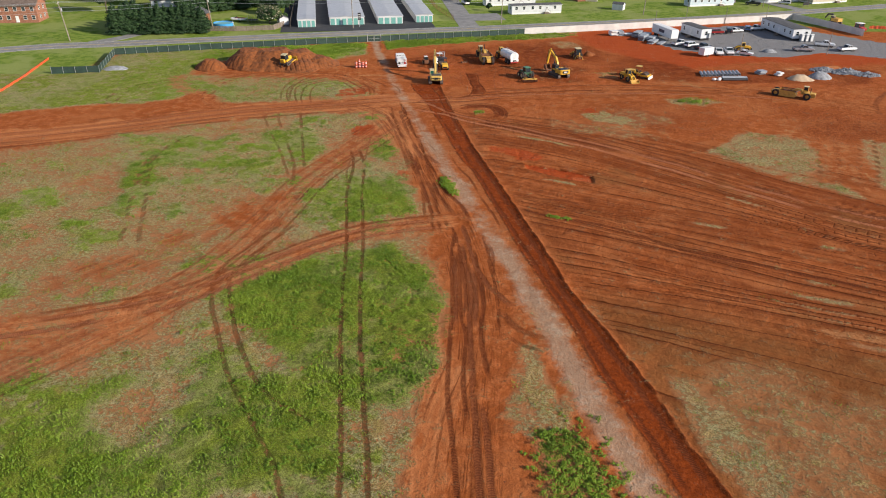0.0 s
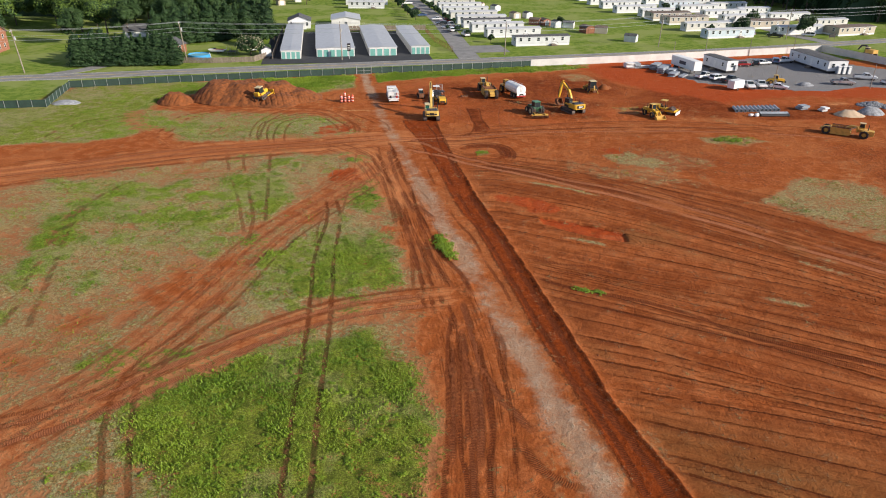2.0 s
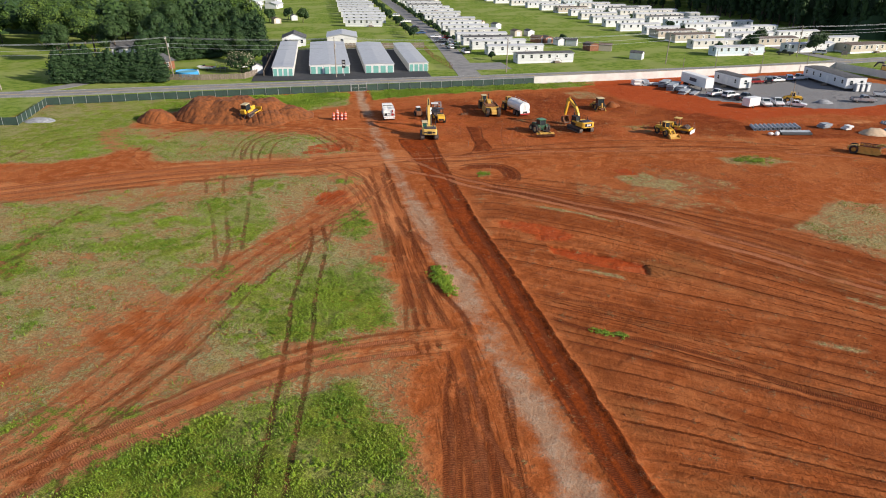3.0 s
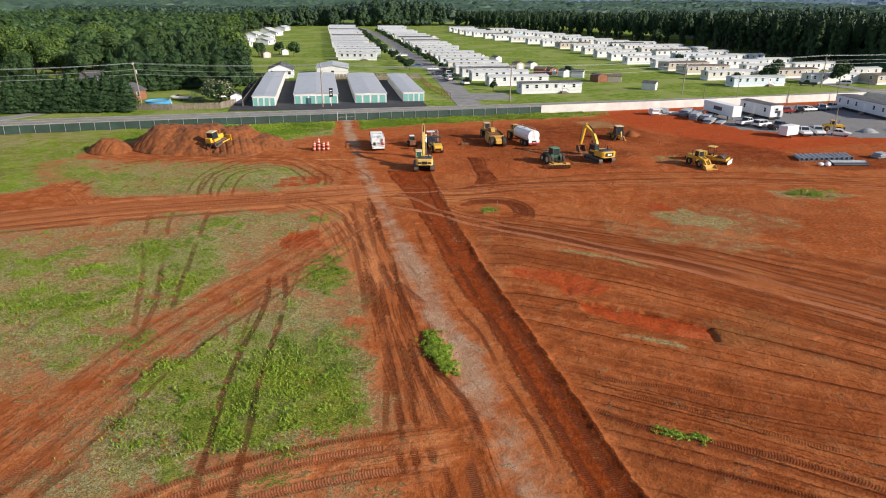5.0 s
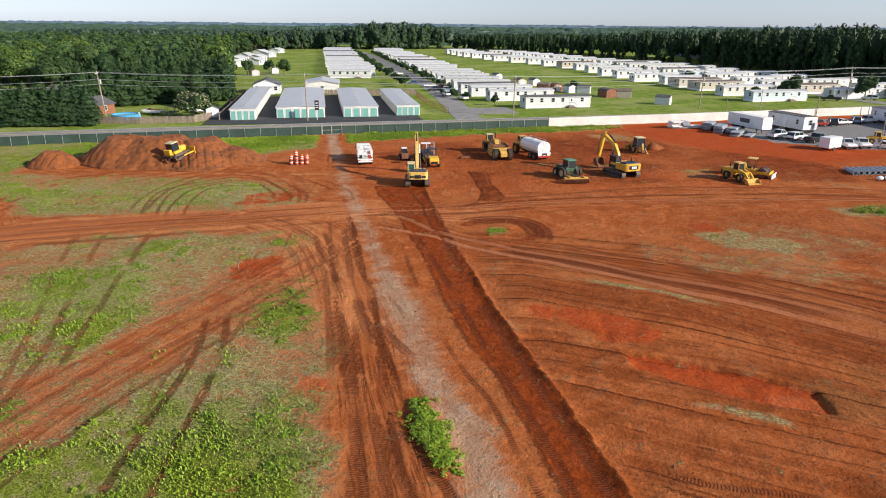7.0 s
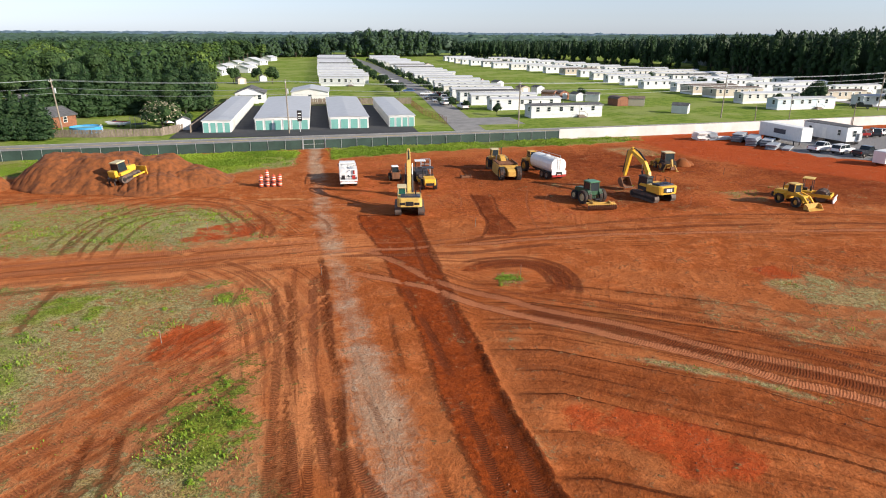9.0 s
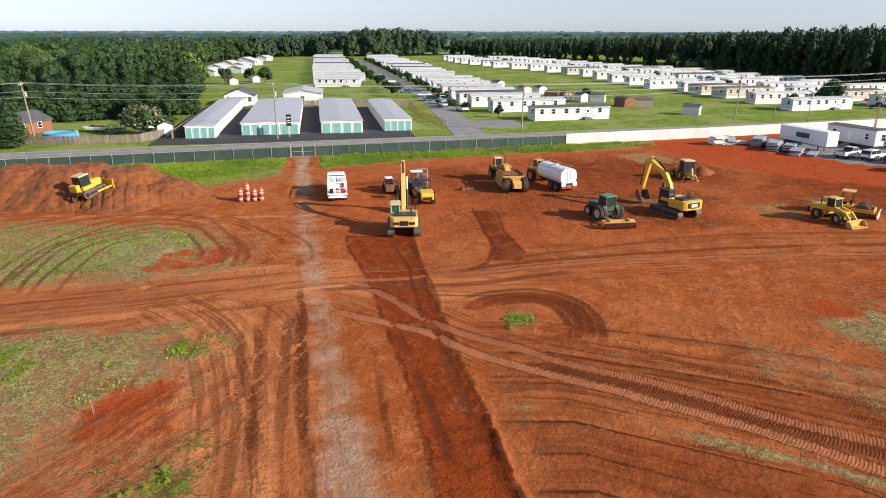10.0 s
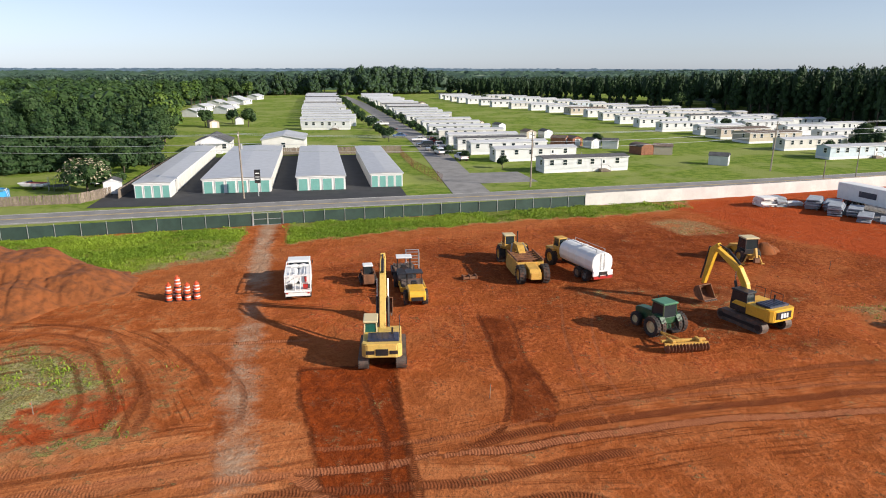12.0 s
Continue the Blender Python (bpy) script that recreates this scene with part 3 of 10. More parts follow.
    wheel_pair([(-32.4, 154.5), (-34.7, 163.5), (-34.8, 170.3), (-30.4, 175.6), (-24.9, 175.7), (-20.3, 169.2), (-18.5, 163.7)], 0.9, 0.26, 0.08, 0.70, 0.2),
    wheel_pair([(-29.3, 154.5), (-30.6, 159.6), (-31.4, 166.8), (-30.2, 171.6), (-26, 174)], 1.0, 0.26, 0.08, 0.70, 0.2),
    wheel_pair([(-46, 158), (-44.8, 165.6), (-45.2, 172.7), (-42.0, 176.9), (-36.2, 181.5), (-28, 183)], 1.1, 0.28, 0.08, 0.70, 0.3),
    wheel_pair([(-52, 156), (-54, 164), (-54, 172), (-50, 178), (-42, 182)], 1.1, 0.36, 0.09, 0.7, 0.3),
    wheel_line([(-20, 180), (-18.3, 177.2), (-13.8, 171.8), (-10.8, 165.9), (-9.2, 161.6)], 0.30, 0.10, 0.8, 0.1),
    wheel_line([(-19.6, 174.3), (-17.5, 169.6), (-16.3, 164.3), (-16.0, 161.1)], 0.30, 0.10, 0.7, 0.1),
    wheel_line([(-16.5, 177.5), (-12.5, 173.2), (-10.1, 168.7), (-9, 163)], 0.28, 0.08, 0.7, 0.2),
    wheel_pair([(-70, 150), (-74, 158), (-72, 168), (-64, 174)], 1.1, 0.4, 0.08, 0.6, 0.4),
    # crossing the red patch and the meadow
    wheel_line([(-17.8, 152), (-17.0, 147.4), (-16.1, 139.6), (-15.7, 131.6), (-15.7, 124.8), (-15.9, 118.6), (-15.6, 114.4), (-14.9, 109.8), (-14.1, 105.9)], 0.20, 0.05, 0.35, 0.35),
    wheel_line([(-14.6, 154), (-14.3, 150.1), (-13.8, 142.7), (-13.2, 137.8), (-13.4, 129.2), (-13.2, 122.2), (-13.4, 118.6)], 0.20, 0.06, 0.4, 0.35),
    wheel_line([(-38.5, 151), (-36.8, 145.7), (-33.1, 135.5), (-29.9, 127.4), (-27.2, 119.6), (-25.1, 113.3)], 0.32, 0.06, 0.5, 0.3),
    wheel_line([(-34.9, 150), (-33.2, 143.5), (-30.1, 133.8), (-27.5, 126.0), (-25.6, 119.6), (-24.6, 114.2), (-24.2, 110.5)], 0.36, 0.07, 0.55, 0.25),
    wheel_line([(-30.2, 151), (-29.2, 145.9), (-27.1, 135.6), (-25.7, 129.0), (-24.4, 122.0), (-23.2, 117.4)], 0.36, 0.07, 0.6, 0.2),
    wheel_line([(-12.9, 115.4), (-12.4, 111.6), (-12.1, 108.2), (-11.9, 105.2)], 0.18, 0.04, 0.3, 0.35),
    *[([p_ + np.array((ox_, oy_)) for p_ in DIAG], g_, w_, 0.10, k_, n_) for ox_, oy_, g_, w_, k_, n_ in ((0.6, 0.2, 1.0, 0.36, 0.65, 0.6), (-1.8, -0.9, 1.05, 0.30, 0.5, 0.4), (3.0, -1.2, 0.9, 0.26, 0.45, 0.2))],
    *[([p_ + np.array((0.2, oy_)) for p_ in DIAG2], g_, w_, 0.10, k_, n_) for oy_, g_, w_, k_, n_ in ((-0.3, 1.15, 0.50, 1.0, 0.7), (1.6, 0.9, 0.32, 0.7, 0.2))],
    *[([p_ + np.array((0.0, oy_)) for p_ in HAUL_L], 1.2, 0.5, 0.08, 0.7, n_) for oy_, n_ in ((1.4, 0.8), (-1.8, 0.5), (-4.2, 0.2))],
    # far side
    wheel_pair([(84, 150), (78, 138), (71, 122), (66, 112)], 1.6, 0.5, 0.06, 0.5, 0.0),
    wheel_pair([(93, 150), (86, 138), (78, 122), (71, 110)], 1.4, 0.5, 0.06, 0.5, 0.0),
    wheel_pair([(118, 176), (109, 168), (101, 158), (98, 146), (102, 134)], 1.6, 0.7, 0.12, 0.7, 0.2),
]
BARE_TRACKS = [  # lines along which the cover is worn away: half width, how bare, how pale the lane
    (smooth_line([(10, 157.5), (2, 157.6), (-6, 159.0), (-14, 160)]), 3.2, 1.0, 0.75), (HAUL_L, 5.6, 1.0, 0.9), (DIAG, 4.0, 0.55, 0.5), (DIAG2, 3.0, 0.7, 0.6), (CROSS, 5.0, 1.0, 0.35), (TWIN, 4.5, 1.0, 0.25),
    (smooth_line([(-20, 120), (-28, 104), (-34, 92), (-44, 80), (-56, 70), (-70, 62)]), 4.4, 0.32, 0.3),
    (smooth_line([(-6.5, 150), (-2.4, 120), (2, 100), (4.6, 84), (5.0, 70), (3.6, 57), (2.5, 44), (2, 30), (2, -30)]), 3.0, 1.0, 0.25),
    (smooth_line([(2, 62), (0.4, 56), (-0.5, 48), (-1, 38)]), 2.2, 1.0, 0.8),
    (smooth_line([(-58, 72), (-46, 68), (-38, 70), (-32, 77), (-27, 86)]), 4.2, 0.6, 0.6),
    (smooth_line([(-70, 62), (-56, 59), (-46, 61), (-38, 67)]), 3.2, 0.6, 0.6),
    (smooth_line([(-62, 184), (-52, 180), (-40, 180), (-28, 179), (-20, 174), (-15, 166)]), 3.2, 0.8, 0.5),
    (smooth_line([(-66, 176), (-62, 168), (-52, 158), (-46, 150)]), 3.0, 0.7, 0.5),
    (smooth_line([(-22, 158), (-14, 151), (-9, 141), (-5, 126)]), 4.6, 0.7, 0.9),
]

SHED_ROT = radians(9.7)


def cover(X, Y):
    """Cover of the ground at plan points: densities of each kind, and the relief of ruts and grading."""
    c = {}
    n1, n2, n3 = fbm(X, Y, 14, 11), fbm(X, Y, 4, 23), fbm(X, Y, 1.3, 37, 3)
    # Left meadow, right graded field, works area, lawns beyond the fence.
    left = inside(X, Y, [(-150, -60), (-1.5, -60), (-1.2, 52), (1.2, 66), (2.0, 82), (-0.6, 98), (-5.4, 120), (-9, 146), (-14, 152), (-30, 152), (-60, 139), (-80, 126), (-150, 112)], 3.0, 3.4, 51)
    left2 = inside(X, Y, [(-150, 138), (-92, 147), (-62, 157), (-52, 168), (-64, 178), (-62, 190), (-50, 204), (-30, 198), (-22, 204), (-21, 219), (-52, 211), (-92, 201), (-92, 182), (-150, 182)], 1.6, 2.2, 53)
    loops = inside(X, Y, [(-66, 179), (-62, 170), (-48, 155.5), (-28, 156.5), (-15, 161), (-15, 172), (-26, 178.5), (-46, 178.5)], 2.0, 2.5, 55)
    outer = inside(X, Y, [(-150, 178), (-92, 178), (-92, 201), (-52, 213.5), (27, 236), (88, 255), (116, 262), (140, 244), (400, 240), (400, 900), (-600, 900), (-600, 60), (-150, 60)], 0.4)
    strip = inside(X, Y, [(-18, 220.5), (27, 233.5), (45, 238), (44, 233), (34, 228), (27, 226), (10, 221.5), (-6, 215), (-17.6, 209)], 0.8, 1.0, 57)
    patch = 0.0
    for poly in ([(51, 128), (63, 141), (73, 135), (69, 118), (58, 117)], [(52, 163), (60, 164.5), (66, 160), (60, 157), (53, 159)], [(31, 150.5), (36, 152), (42, 146), (38, 143), (33, 146)],
                 [(84, 136), (74, 112), (82, 106), (100, 128)], [(7.2, 152.6), (9.4, 153.2), (10, 150.4), (8, 149.8)], [(16.6, 100.7), (20, 99.5), (20.2, 98.6), (16.8, 99.8)],
                 [(24, 62), (28.4, 60.5), (32, 47), (27, 44), (24.6, 54)], [(9.6, 54), (15, 53.6), (17.6, 46), (19, 38), (9, 38)], [(33, 222), (40, 225), (44, 214), (36, 214)],
                 [(62, 118), (70, 110), (69, 107), (60, 115)], [(40, 186), (46, 187), (46, 180), (41, 181)]):
        patch = np.maximum(patch, inside(X, Y, poly, 1.2, 0.9, 61))
    verge = inside(X, Y, [(9.8, 66), (12.4, 66), (14.4, 58), (13, 50), (9, 52)], 1.0, 1.2, 63) * 0.55
    bush_l = inside(X, Y, [(0.5, 114.0), (1.6, 114.4), (3.1, 110), (3.0, 106.4), (1.8, 107.5)], 0.7, 0.6, 65)
    bush_2 = inside(X, Y, [(3.8, 101), (4.8, 101), (5.4, 97), (4.6, 97)], 0.4, 0.4, 65) * 0.8
    meadow = inside(X, Y, [(-44, 40), (-10, 40), (-7, 57), (-17, 62), (-26, 72), (-34, 64)], 4, 4, 69)
    grass = np.maximum.reduce([left * (-0.10 + 0.85 * n1 + 0.42 * n2 + 0.25 * meadow), left2 * (0.55 + 0.6 * n1), loops * (0.18 + 0.85 * n1), strip * 1.1, patch * (0.28 + 0.5 * n2), verge, bush_l * 1.3, bush_2])
    lush = np.maximum.reduce([meadow * 0.9 * sstep(n1 + 0.6 * n2, 0.5, 0.85), left * 0.5 * sstep(n1 + 0.6 * n2, 0.82, 1.05), inside(X, Y, [(-26, 80), (-16, 86), (-5.7, 91), (-0.1, 82), (1.2, 70), (-0.6, 60), (-6.4, 56), (-16, 63), (-24, 72)], 2.5, 2.5, 71),
                              inside(X, Y, [(-11, 112), (-5.5, 112), (-3.6, 101), (-12, 98), (-17, 100)], 1.8, 2.0, 73) * 0.9,
                              inside(X, Y, [(-34, 200), (-20, 212), (-22, 219), (-52, 210)], 2, 2, 75), left2 * (0.15 + 0.5 * n1), loops * 0.3 * n1,
                              strip, bush_l * 1.2, bush_2, inside(X, Y, [(9.6, 54), (15, 53.6), (18, 45), (19, 36), (9, 36)], 0.8, 0.8, 79) * 1.2,
                              inside(X, Y, [(-55, 121), (-50, 122), (-47, 112), (-51, 108)], 1.5, 1.5, 81) * 0.8, inside(X, Y, [(-13, 140), (-6, 134), (-8, 122), (-14, 126)], 2, 2, 83) * 0.6])
    grass = np.clip(grass + lush * 0.35 * (left + left2), 0, 1.2)
    bare = np.zeros(X.shape)
    c["flow_v"], c["flow_u"], c["flow_m"] = np.zeros(X.shape), np.zeros(X.shape), np.zeros(X.shape)
    for i, (pts, half, much, lane) in enumerate(BARE_TRACKS):
        k, dist, off, u = near_line(X, Y, pts, half * 1.9)
        edge = dist + (n2[k] - 0.5) * half * 0.9
        m = 1 - sstep(edge, half * 0.25, half * 1.5)
        m, b_ = m * lane, m * much
        w = m > c["flow_m"][k]
        c["flow_v"][k[w]], c["flow_u"][k[w]], c["flow_m"][k[w]] = off[w] + 37.0 * i, u[w], m[w]
        bare[k] = np.maximum(bare[k], b_)
    c["relief"] = np.zeros(X.shape)
    tread, trail, across, tone = np.zeros(X.shape), np.zeros(X.shape), np.full(X.shape, 3.0), np.zeros(X.shape)
    worn = np.zeros(X.shape)
    for pts, gauge, half, depth, much, hue in RUTS:
        k, dist, off, u = near_line(X, Y, pts, gauge + half * 3.2)
        if not len(k):
            continue
        half = half * 0.78
        d = np.abs(np.abs(off + 0.3 * (n2[k] - 0.5)) - gauge) / half
        broken = sstep(vnoise(X[k], Y[k], 6, 91), 0.04, 0.34) * sstep(u, 0, 3) * (1 - sstep(u, u.max() - 3, u.max()))
        groove = np.exp(-d ** 4) - 0.6 * np.exp(-((d - 1.6) / 0.5) ** 2)
        c["relief"][k] -= depth * 0.13 * groove * broken
        worn[k] = np.maximum(worn[k], np.exp(-(d / 1.15) ** 4) * broken * (0.55 + 0.45 * much))
        w = d < across[k]
        kk = k[w]
        across[kk], trail[kk], tone[kk], tread[kk] = d[w], u[w], hue, (broken * much)[w]
    grass = grass * (1 - 0.95 * bare) * (1 - 0.62 * worn)
    # Gravel track, patchy.
    k, dist, off, u = near_line(X, Y, GRAVEL, 4.5)
    gravel = np.zeros(X.shape)
    half = (1.42 + 0.9 * (n2[k] - 0.5)) * (1 - 0.25 * sstep(Y[k], 120, 150))
    gravel[k] = (1 - sstep(dist, half * 0.1, half * 1.9)) * np.clip(0.86 + 0.9 * (n1[k] + n2[k] - 1.0) + 0.5 * sstep(Y[k], 100, 70) + 0.4 * sstep(Y[k], 190, 205) - 0.22 * sstep(Y[k], 140, 152) * (1 - sstep(Y[k], 186, 200)), 0, 1.2)
    grass[k] *= sstep(dist, 2.2, 3.6)
    # Freshly turned, moist strip, with a windrow on its far side.
    moist = np.zeros(X.shape)
    fresh = edge_distance(X + 0.5 * (n2 - 0.5), Y, FRESH_STRIP, 4.0)
    moist = 0.66 * sstep(fresh, -0.2, 0.25)
    rim = np.exp(-((fresh + 0.10) / 0.26) ** 2)
    k, dist, off, u = near_line(X, Y, FRESH, 5.5)
    east = np.zeros(X.shape)
    east[k] = sstep(-off, -0.5, 0.5)
    lip = np.where(Y < 138, 1.0, 0.25) * rim * (0.5 + 1.0 * n3)
    c["relief"] += lip * (0.05 + 0.09 * east) - 0.05 * sstep(fresh, 0.1, 0.8)
    # dark line on the east lip stands in for the windrow's shadow
    moist = np.maximum(moist, 0.95 * lip * east * sstep(n3, 0.2, 0.45))
    grass = grass * (1 - sstep(fresh, -1.0, 0.1))
    pad = inside(X, Y, [(-7.4, 173.5), (-0.5, 173.5), (1.5, 160), (-2.4, 159.5)], 0.9, 0.3, 85)
    pad2 = inside(X, Y, [(6.6, 184), (9.3, 184), (9.6, 176), (10.6, 171), (11.1, 167.6), (10.4, 164.6), (7.6, 164.8), (8.1, 169.8), (7.4, 176)], 0.5, 0.4, 87)
    ring = np.exp(-((np.hypot(X - 9.2, Y - 151.4) - 4.3) / 1.5) ** 2) * sstep(Y, 145, 149) * (1 - sstep(9.2 - X, 2, 4) * (Y < 153))
    east_side = inside(X, Y, [(13, 149), (36, 142.5), (60, 129), (95, 103), (112, 150), (74, 163), (36, 163), (16, 158)], 3, 2, 143)
    works = inside(X, Y, [(3, 168), (34, 174), (60, 176), (110, 174), (124, 196), (70, 190), (50, 214), (40, 232), (22, 224), (-8, 206), (-4, 180)], 4, 3, 145)
    bench = inside(X, Y, [(-14, 205), (8, 203), (24, 205), (24, 198), (6, 186), (-6, 188), (-12, 196)], 2, 2, 89)
    moist = np.maximum.reduce([moist, pad * 0.76, pad2 * 0.76, ring * 0.66, bench * 0.55 * sstep(n2, 0.4, 0.65), east_side * (0.46 + 0.40 * (n1 - 0.5)), works * (0.50 + 0.50 * (n1 - 0.5) + 0.15 * (n2 - 0.5))])
    # Grader's passes on the right-hand field, fanning out.
    cc, off, gap = field_flow(X, Y + 0.22 * (n2 - 0.5) + 0.9 * (n1 - 0.5))
    field = inside(X, Y, [(6, 151), (16, 149.5), (36, 141.5), (60, 127), (95, 100), (95, -40), (38, -40), (27, 30), (22, 62), (17, 84), (12.5, 108), (8, 124)], 1.5, 0.8, 93)
    strength = sstep(vnoise(X, Y, 11, 103), 0.15, 0.5)
    c["relief"] += field * (0.10 * strength * np.exp(-np.clip(off, 0, 9) / 0.7) * (off > 0) - 0.05 * np.exp(-((off + 0.25) / 0.22) ** 2) * strength + 0.05 * (vnoise(cc * 5, X / 25, 1.0, 97) - 0.5))
    pit = inside(X, Y, [(15.6, 121), (20.2, 119.5), (24.4, 117.4), (26.6, 115.7), (26.4, 113.2), (22.5, 114.3), (18.5, 116.8), (15.6, 119)], 0.35, 0.3, 123)
    c["relief"] -= pit * (0.30 + 0.3 * (n3 - 0.5))
    scrape = inside(X, Y, [(9, 130), (13, 129.4), (16, 128.4), (20, 124.4), (18, 122.2), (14.2, 122.6), (12.2, 126.4), (9.4, 127)], 0.8, 0.9, 125)
    c["relief"] -= scrape * 0.35 * (n3 - 0.35)
    w = field > c["flow_m"]
    c["flow_v"], c["flow_u"] = np.where(w, cc * 4.5, c["flow_v"]), np.where(w, X, c["flow_u"])
    trash = np.exp(-((off + 1.2) / 0.5) ** 2) * sstep(vnoise(X, Y, 7, 105), 0.74, 0.88) * field
    grass = np.maximum(grass, trash * 0.6)
    c["field"], c["pass_at"], c["pass_off"], c["pass_gap"] = field * (field >= c["flow_m"]), cc, np.clip(off, -9, 9), gap
    sparse = inside(X, Y, [(6, 192), (50, 194), (70, 168), (70, 150), (50, 140), (36, 132), (22, 138), (14, 146), (12, 166)], 3, 3, 107) * sstep(n1 + 0.5 * n2, 0.70, 1.0) * 0.26
    sparse2 = inside(X, Y, [(26, 66), (46, 62), (46, 30), (27, 30)], 3, 3, 109) * sstep(n1 + 0.5 * n2, 0.60, 0.95) * 0.30
    sparse3 = inside(X, Y, [(9, 66), (11.5, 76), (14, 60), (12, 50), (8, 40), (6.8, 56)], 1, 1, 110) * sstep(n2, 0.45, 0.65) * 0.5
    grass = np.maximum.reduce([grass, sparse * (1 - bare), sparse2, sparse3])
    # Raw red subsoil round the yard, pale clay, crushed-stone yard.
    raw = np.maximum.reduce([inside(X, Y, [(-16, 206), (24, 226), (62, 236), (110, 210), (120, 175), (90, 172), (60, 178), (36, 172), (14, 168), (-6, 174), (-14, 186)], 5, 3, 141) * 0.42, inside(X, Y, [(40, 236), (60, 246), (88, 252), (116, 258), (124, 226), (130, 200), (112, 196), (88, 200), (72, 192), (62, 186), (56, 196), (48, 212)], 3, 2.5, 111),
                             inside(X, Y, [(-23.6, 161.4), (-23.9, 166.5), (-20.5, 169.4), (-16.8, 168.4), (-17.2, 163.7), (-19.9, 162.4)], 0.4, 0.7, 113) * (0.7 + 0.5 * sstep(n3, 0.35, 0.6)), inside(X, Y, [(-16.8, 135.4), (-17.6, 138.7), (-16.8, 141.6), (-13.5, 141.6), (-10.4, 138.9), (-10.2, 136.4), (-14.2, 135.0)], 0.5, 0.8, 115) * 0.85,
                             inside(X, Y, [(-64, 176), (-26, 182), (-20, 178), (-30, 173), (-60, 170)], 2, 1.5, 117) * 0.35, inside(X, Y, [(31, 154), (34, 155), (35, 151.5), (32, 151)], 0.6, 0.5, 119),
                             inside(X, Y, [(-7, 117.5), (-5, 117), (-5, 113.8), (-7.4, 114.5)], 0.4, 0.4, 121) * 0.8, pit * 0.9, scrape * 0.85])
    pale = np.maximum.reduce([inside(X, Y, [(23.6, 115.9), (26.3, 115.3), (26.2, 113.4), (22.8, 114.4)], 0.25, 0.25, 125) * 1.2, inside(X, Y, [(11.2, 127.6), (12.4, 127.4), (12.3, 126.6), (11.2, 126.7)], 0.25, 0.2, 127), scrape * 0.45 * sstep(n3, 0.5, 0.7), inside(X, Y, [(44, 71.5), (54, 69), (54, 66.5), (45, 69)], 0.6, 0.6, 127) * 0.8,
                              inside(X, Y, [(72, 150), (96, 148), (84, 120), (70, 106), (64, 116)], 2, 2, 129) * 0.42, inside(X, Y, [(88, 192), (112, 196), (114, 184), (92, 180)], 2, 2, 131) * sstep(n2, 0.4, 0.6),
                              inside(X, Y, [(-6, 187), (3, 186), (4, 182), (-7, 183)], 1, 1, 133) * 0.4 * n2,
                              (1 - sstep(np.abs(Y - 181.5 - 0.05 * X), 0.3, 0.8)) * inside(X, Y, [(-21, 184), (-15, 184), (-15, 179), (-21, 179)], 0.6) * 0.8, sstep(n1, 0.55, 0.85) * 0.35])
    lot = inside(X, Y, [(64, 229), (70, 214), (82, 207), (100, 205.5), (113, 212), (134, 203), (144, 222), (132, 236), (118, 252), (98, 251), (84, 245)], 0.8, 0.6, 137)
    grass = grass * (1 - 0.8 * np.clip(raw, 0, 1))
    c["grass"], c["lush"] = grass * (1 - outer) * (1 - lot), np.clip(lush, 0, 1)
    c["gravel"], c["lawn"] = gravel * (1 - outer), outer
    c["moist"], c["raw"], c["pale"], c["lot"] = moist * (1 - outer) * (1 - lot), raw * (1 - outer), pale * (1 - outer), lot
    c["across"], c["tone"], c["fresh"] = across, tone, np.where(outer > 0.5, -4.0, fresh)
    c["tread"], c["trail"] = tread * (1 - outer) * (1 - lot), trail
    site = (1 - outer) * (1 - lot)
    lump = (n2 - 0.5) * 0.16 + (n3 - 0.5) * 0.10
    smooth = 1 - 0.75 * np.clip(bare + gravel, 0, 1)
    c["relief"] = site * (c["relief"] + lump * smooth * 1.15 + 0.26 * c["lush"] * n3) + outer * (n2 - 0.5) * 0.12
    c["relief"] += (n1 - 0.5) * 0.3 * site
    return c


def axis_steps(lo, hi, fine, near, mid, far):
    """Grid lines: fine inside [lo, hi], wider outside, out to the horizon."""
    xs = list(np.arange(lo, hi, fine))
    for sign, start in ((1, hi), (-1, lo)):
        v, d = start, fine
        side = []
        while abs(v) < far:
            side.append(v)
            d = min(d * 1.04, near) if abs(v - start) < mid else d * 1.16
            v += sign * d
        xs += side
    return np.array(sorted(set(round(float(v), 3) for v in xs)))


gx = axis_steps(-32, 36, 0.2, 1.3, 90, 4700)
gy = axis_steps(46, 180, 0.23, 1.3, 60, 4700)
GX, GY = [a.ravel() for a in np.meshgrid(gx, gy)]
near_mask = (np.abs(GX) < 260) & (GY > -20) & (GY < 330)
gi = np.nonzero(near_mask)[0]
cv = cover(GX[gi], GY[gi])
gz = np.zeros(GX.shape)
gz[gi] = cv["relief"]
far_r = np.maximum(np.hypot(GX, GY - 200) - 1200, 0)
gz -= far_r * 0.004
nx, ny = len(gx), len(gy)
quad = np.arange(nx * ny).reshape(ny, nx)
faces = np.stack([quad[:-1, :-1], quad[:-1, 1:], quad[1:, 1:], quad[1:, :-1]], -1).reshape(-1, 4)
me = bpy.data.meshes.new("ground")
me.vertices.add(nx * ny)
me.vertices.foreach_set("co", np.stack([GX, GY, gz], -1).astype(np.float32).ravel())
me.loops.add(faces.size)
me.loops.foreach_set("vertex_index", faces.ravel().astype(np.int32))
me.polygons.add(len(faces))
me.polygons.foreach_set("loop_start", np.arange(0, faces.size, 4, dtype=np.int32))
me.update(calc_edges=True)
me.polygons.foreach_set("use_smooth", np.ones(len(faces), bool))
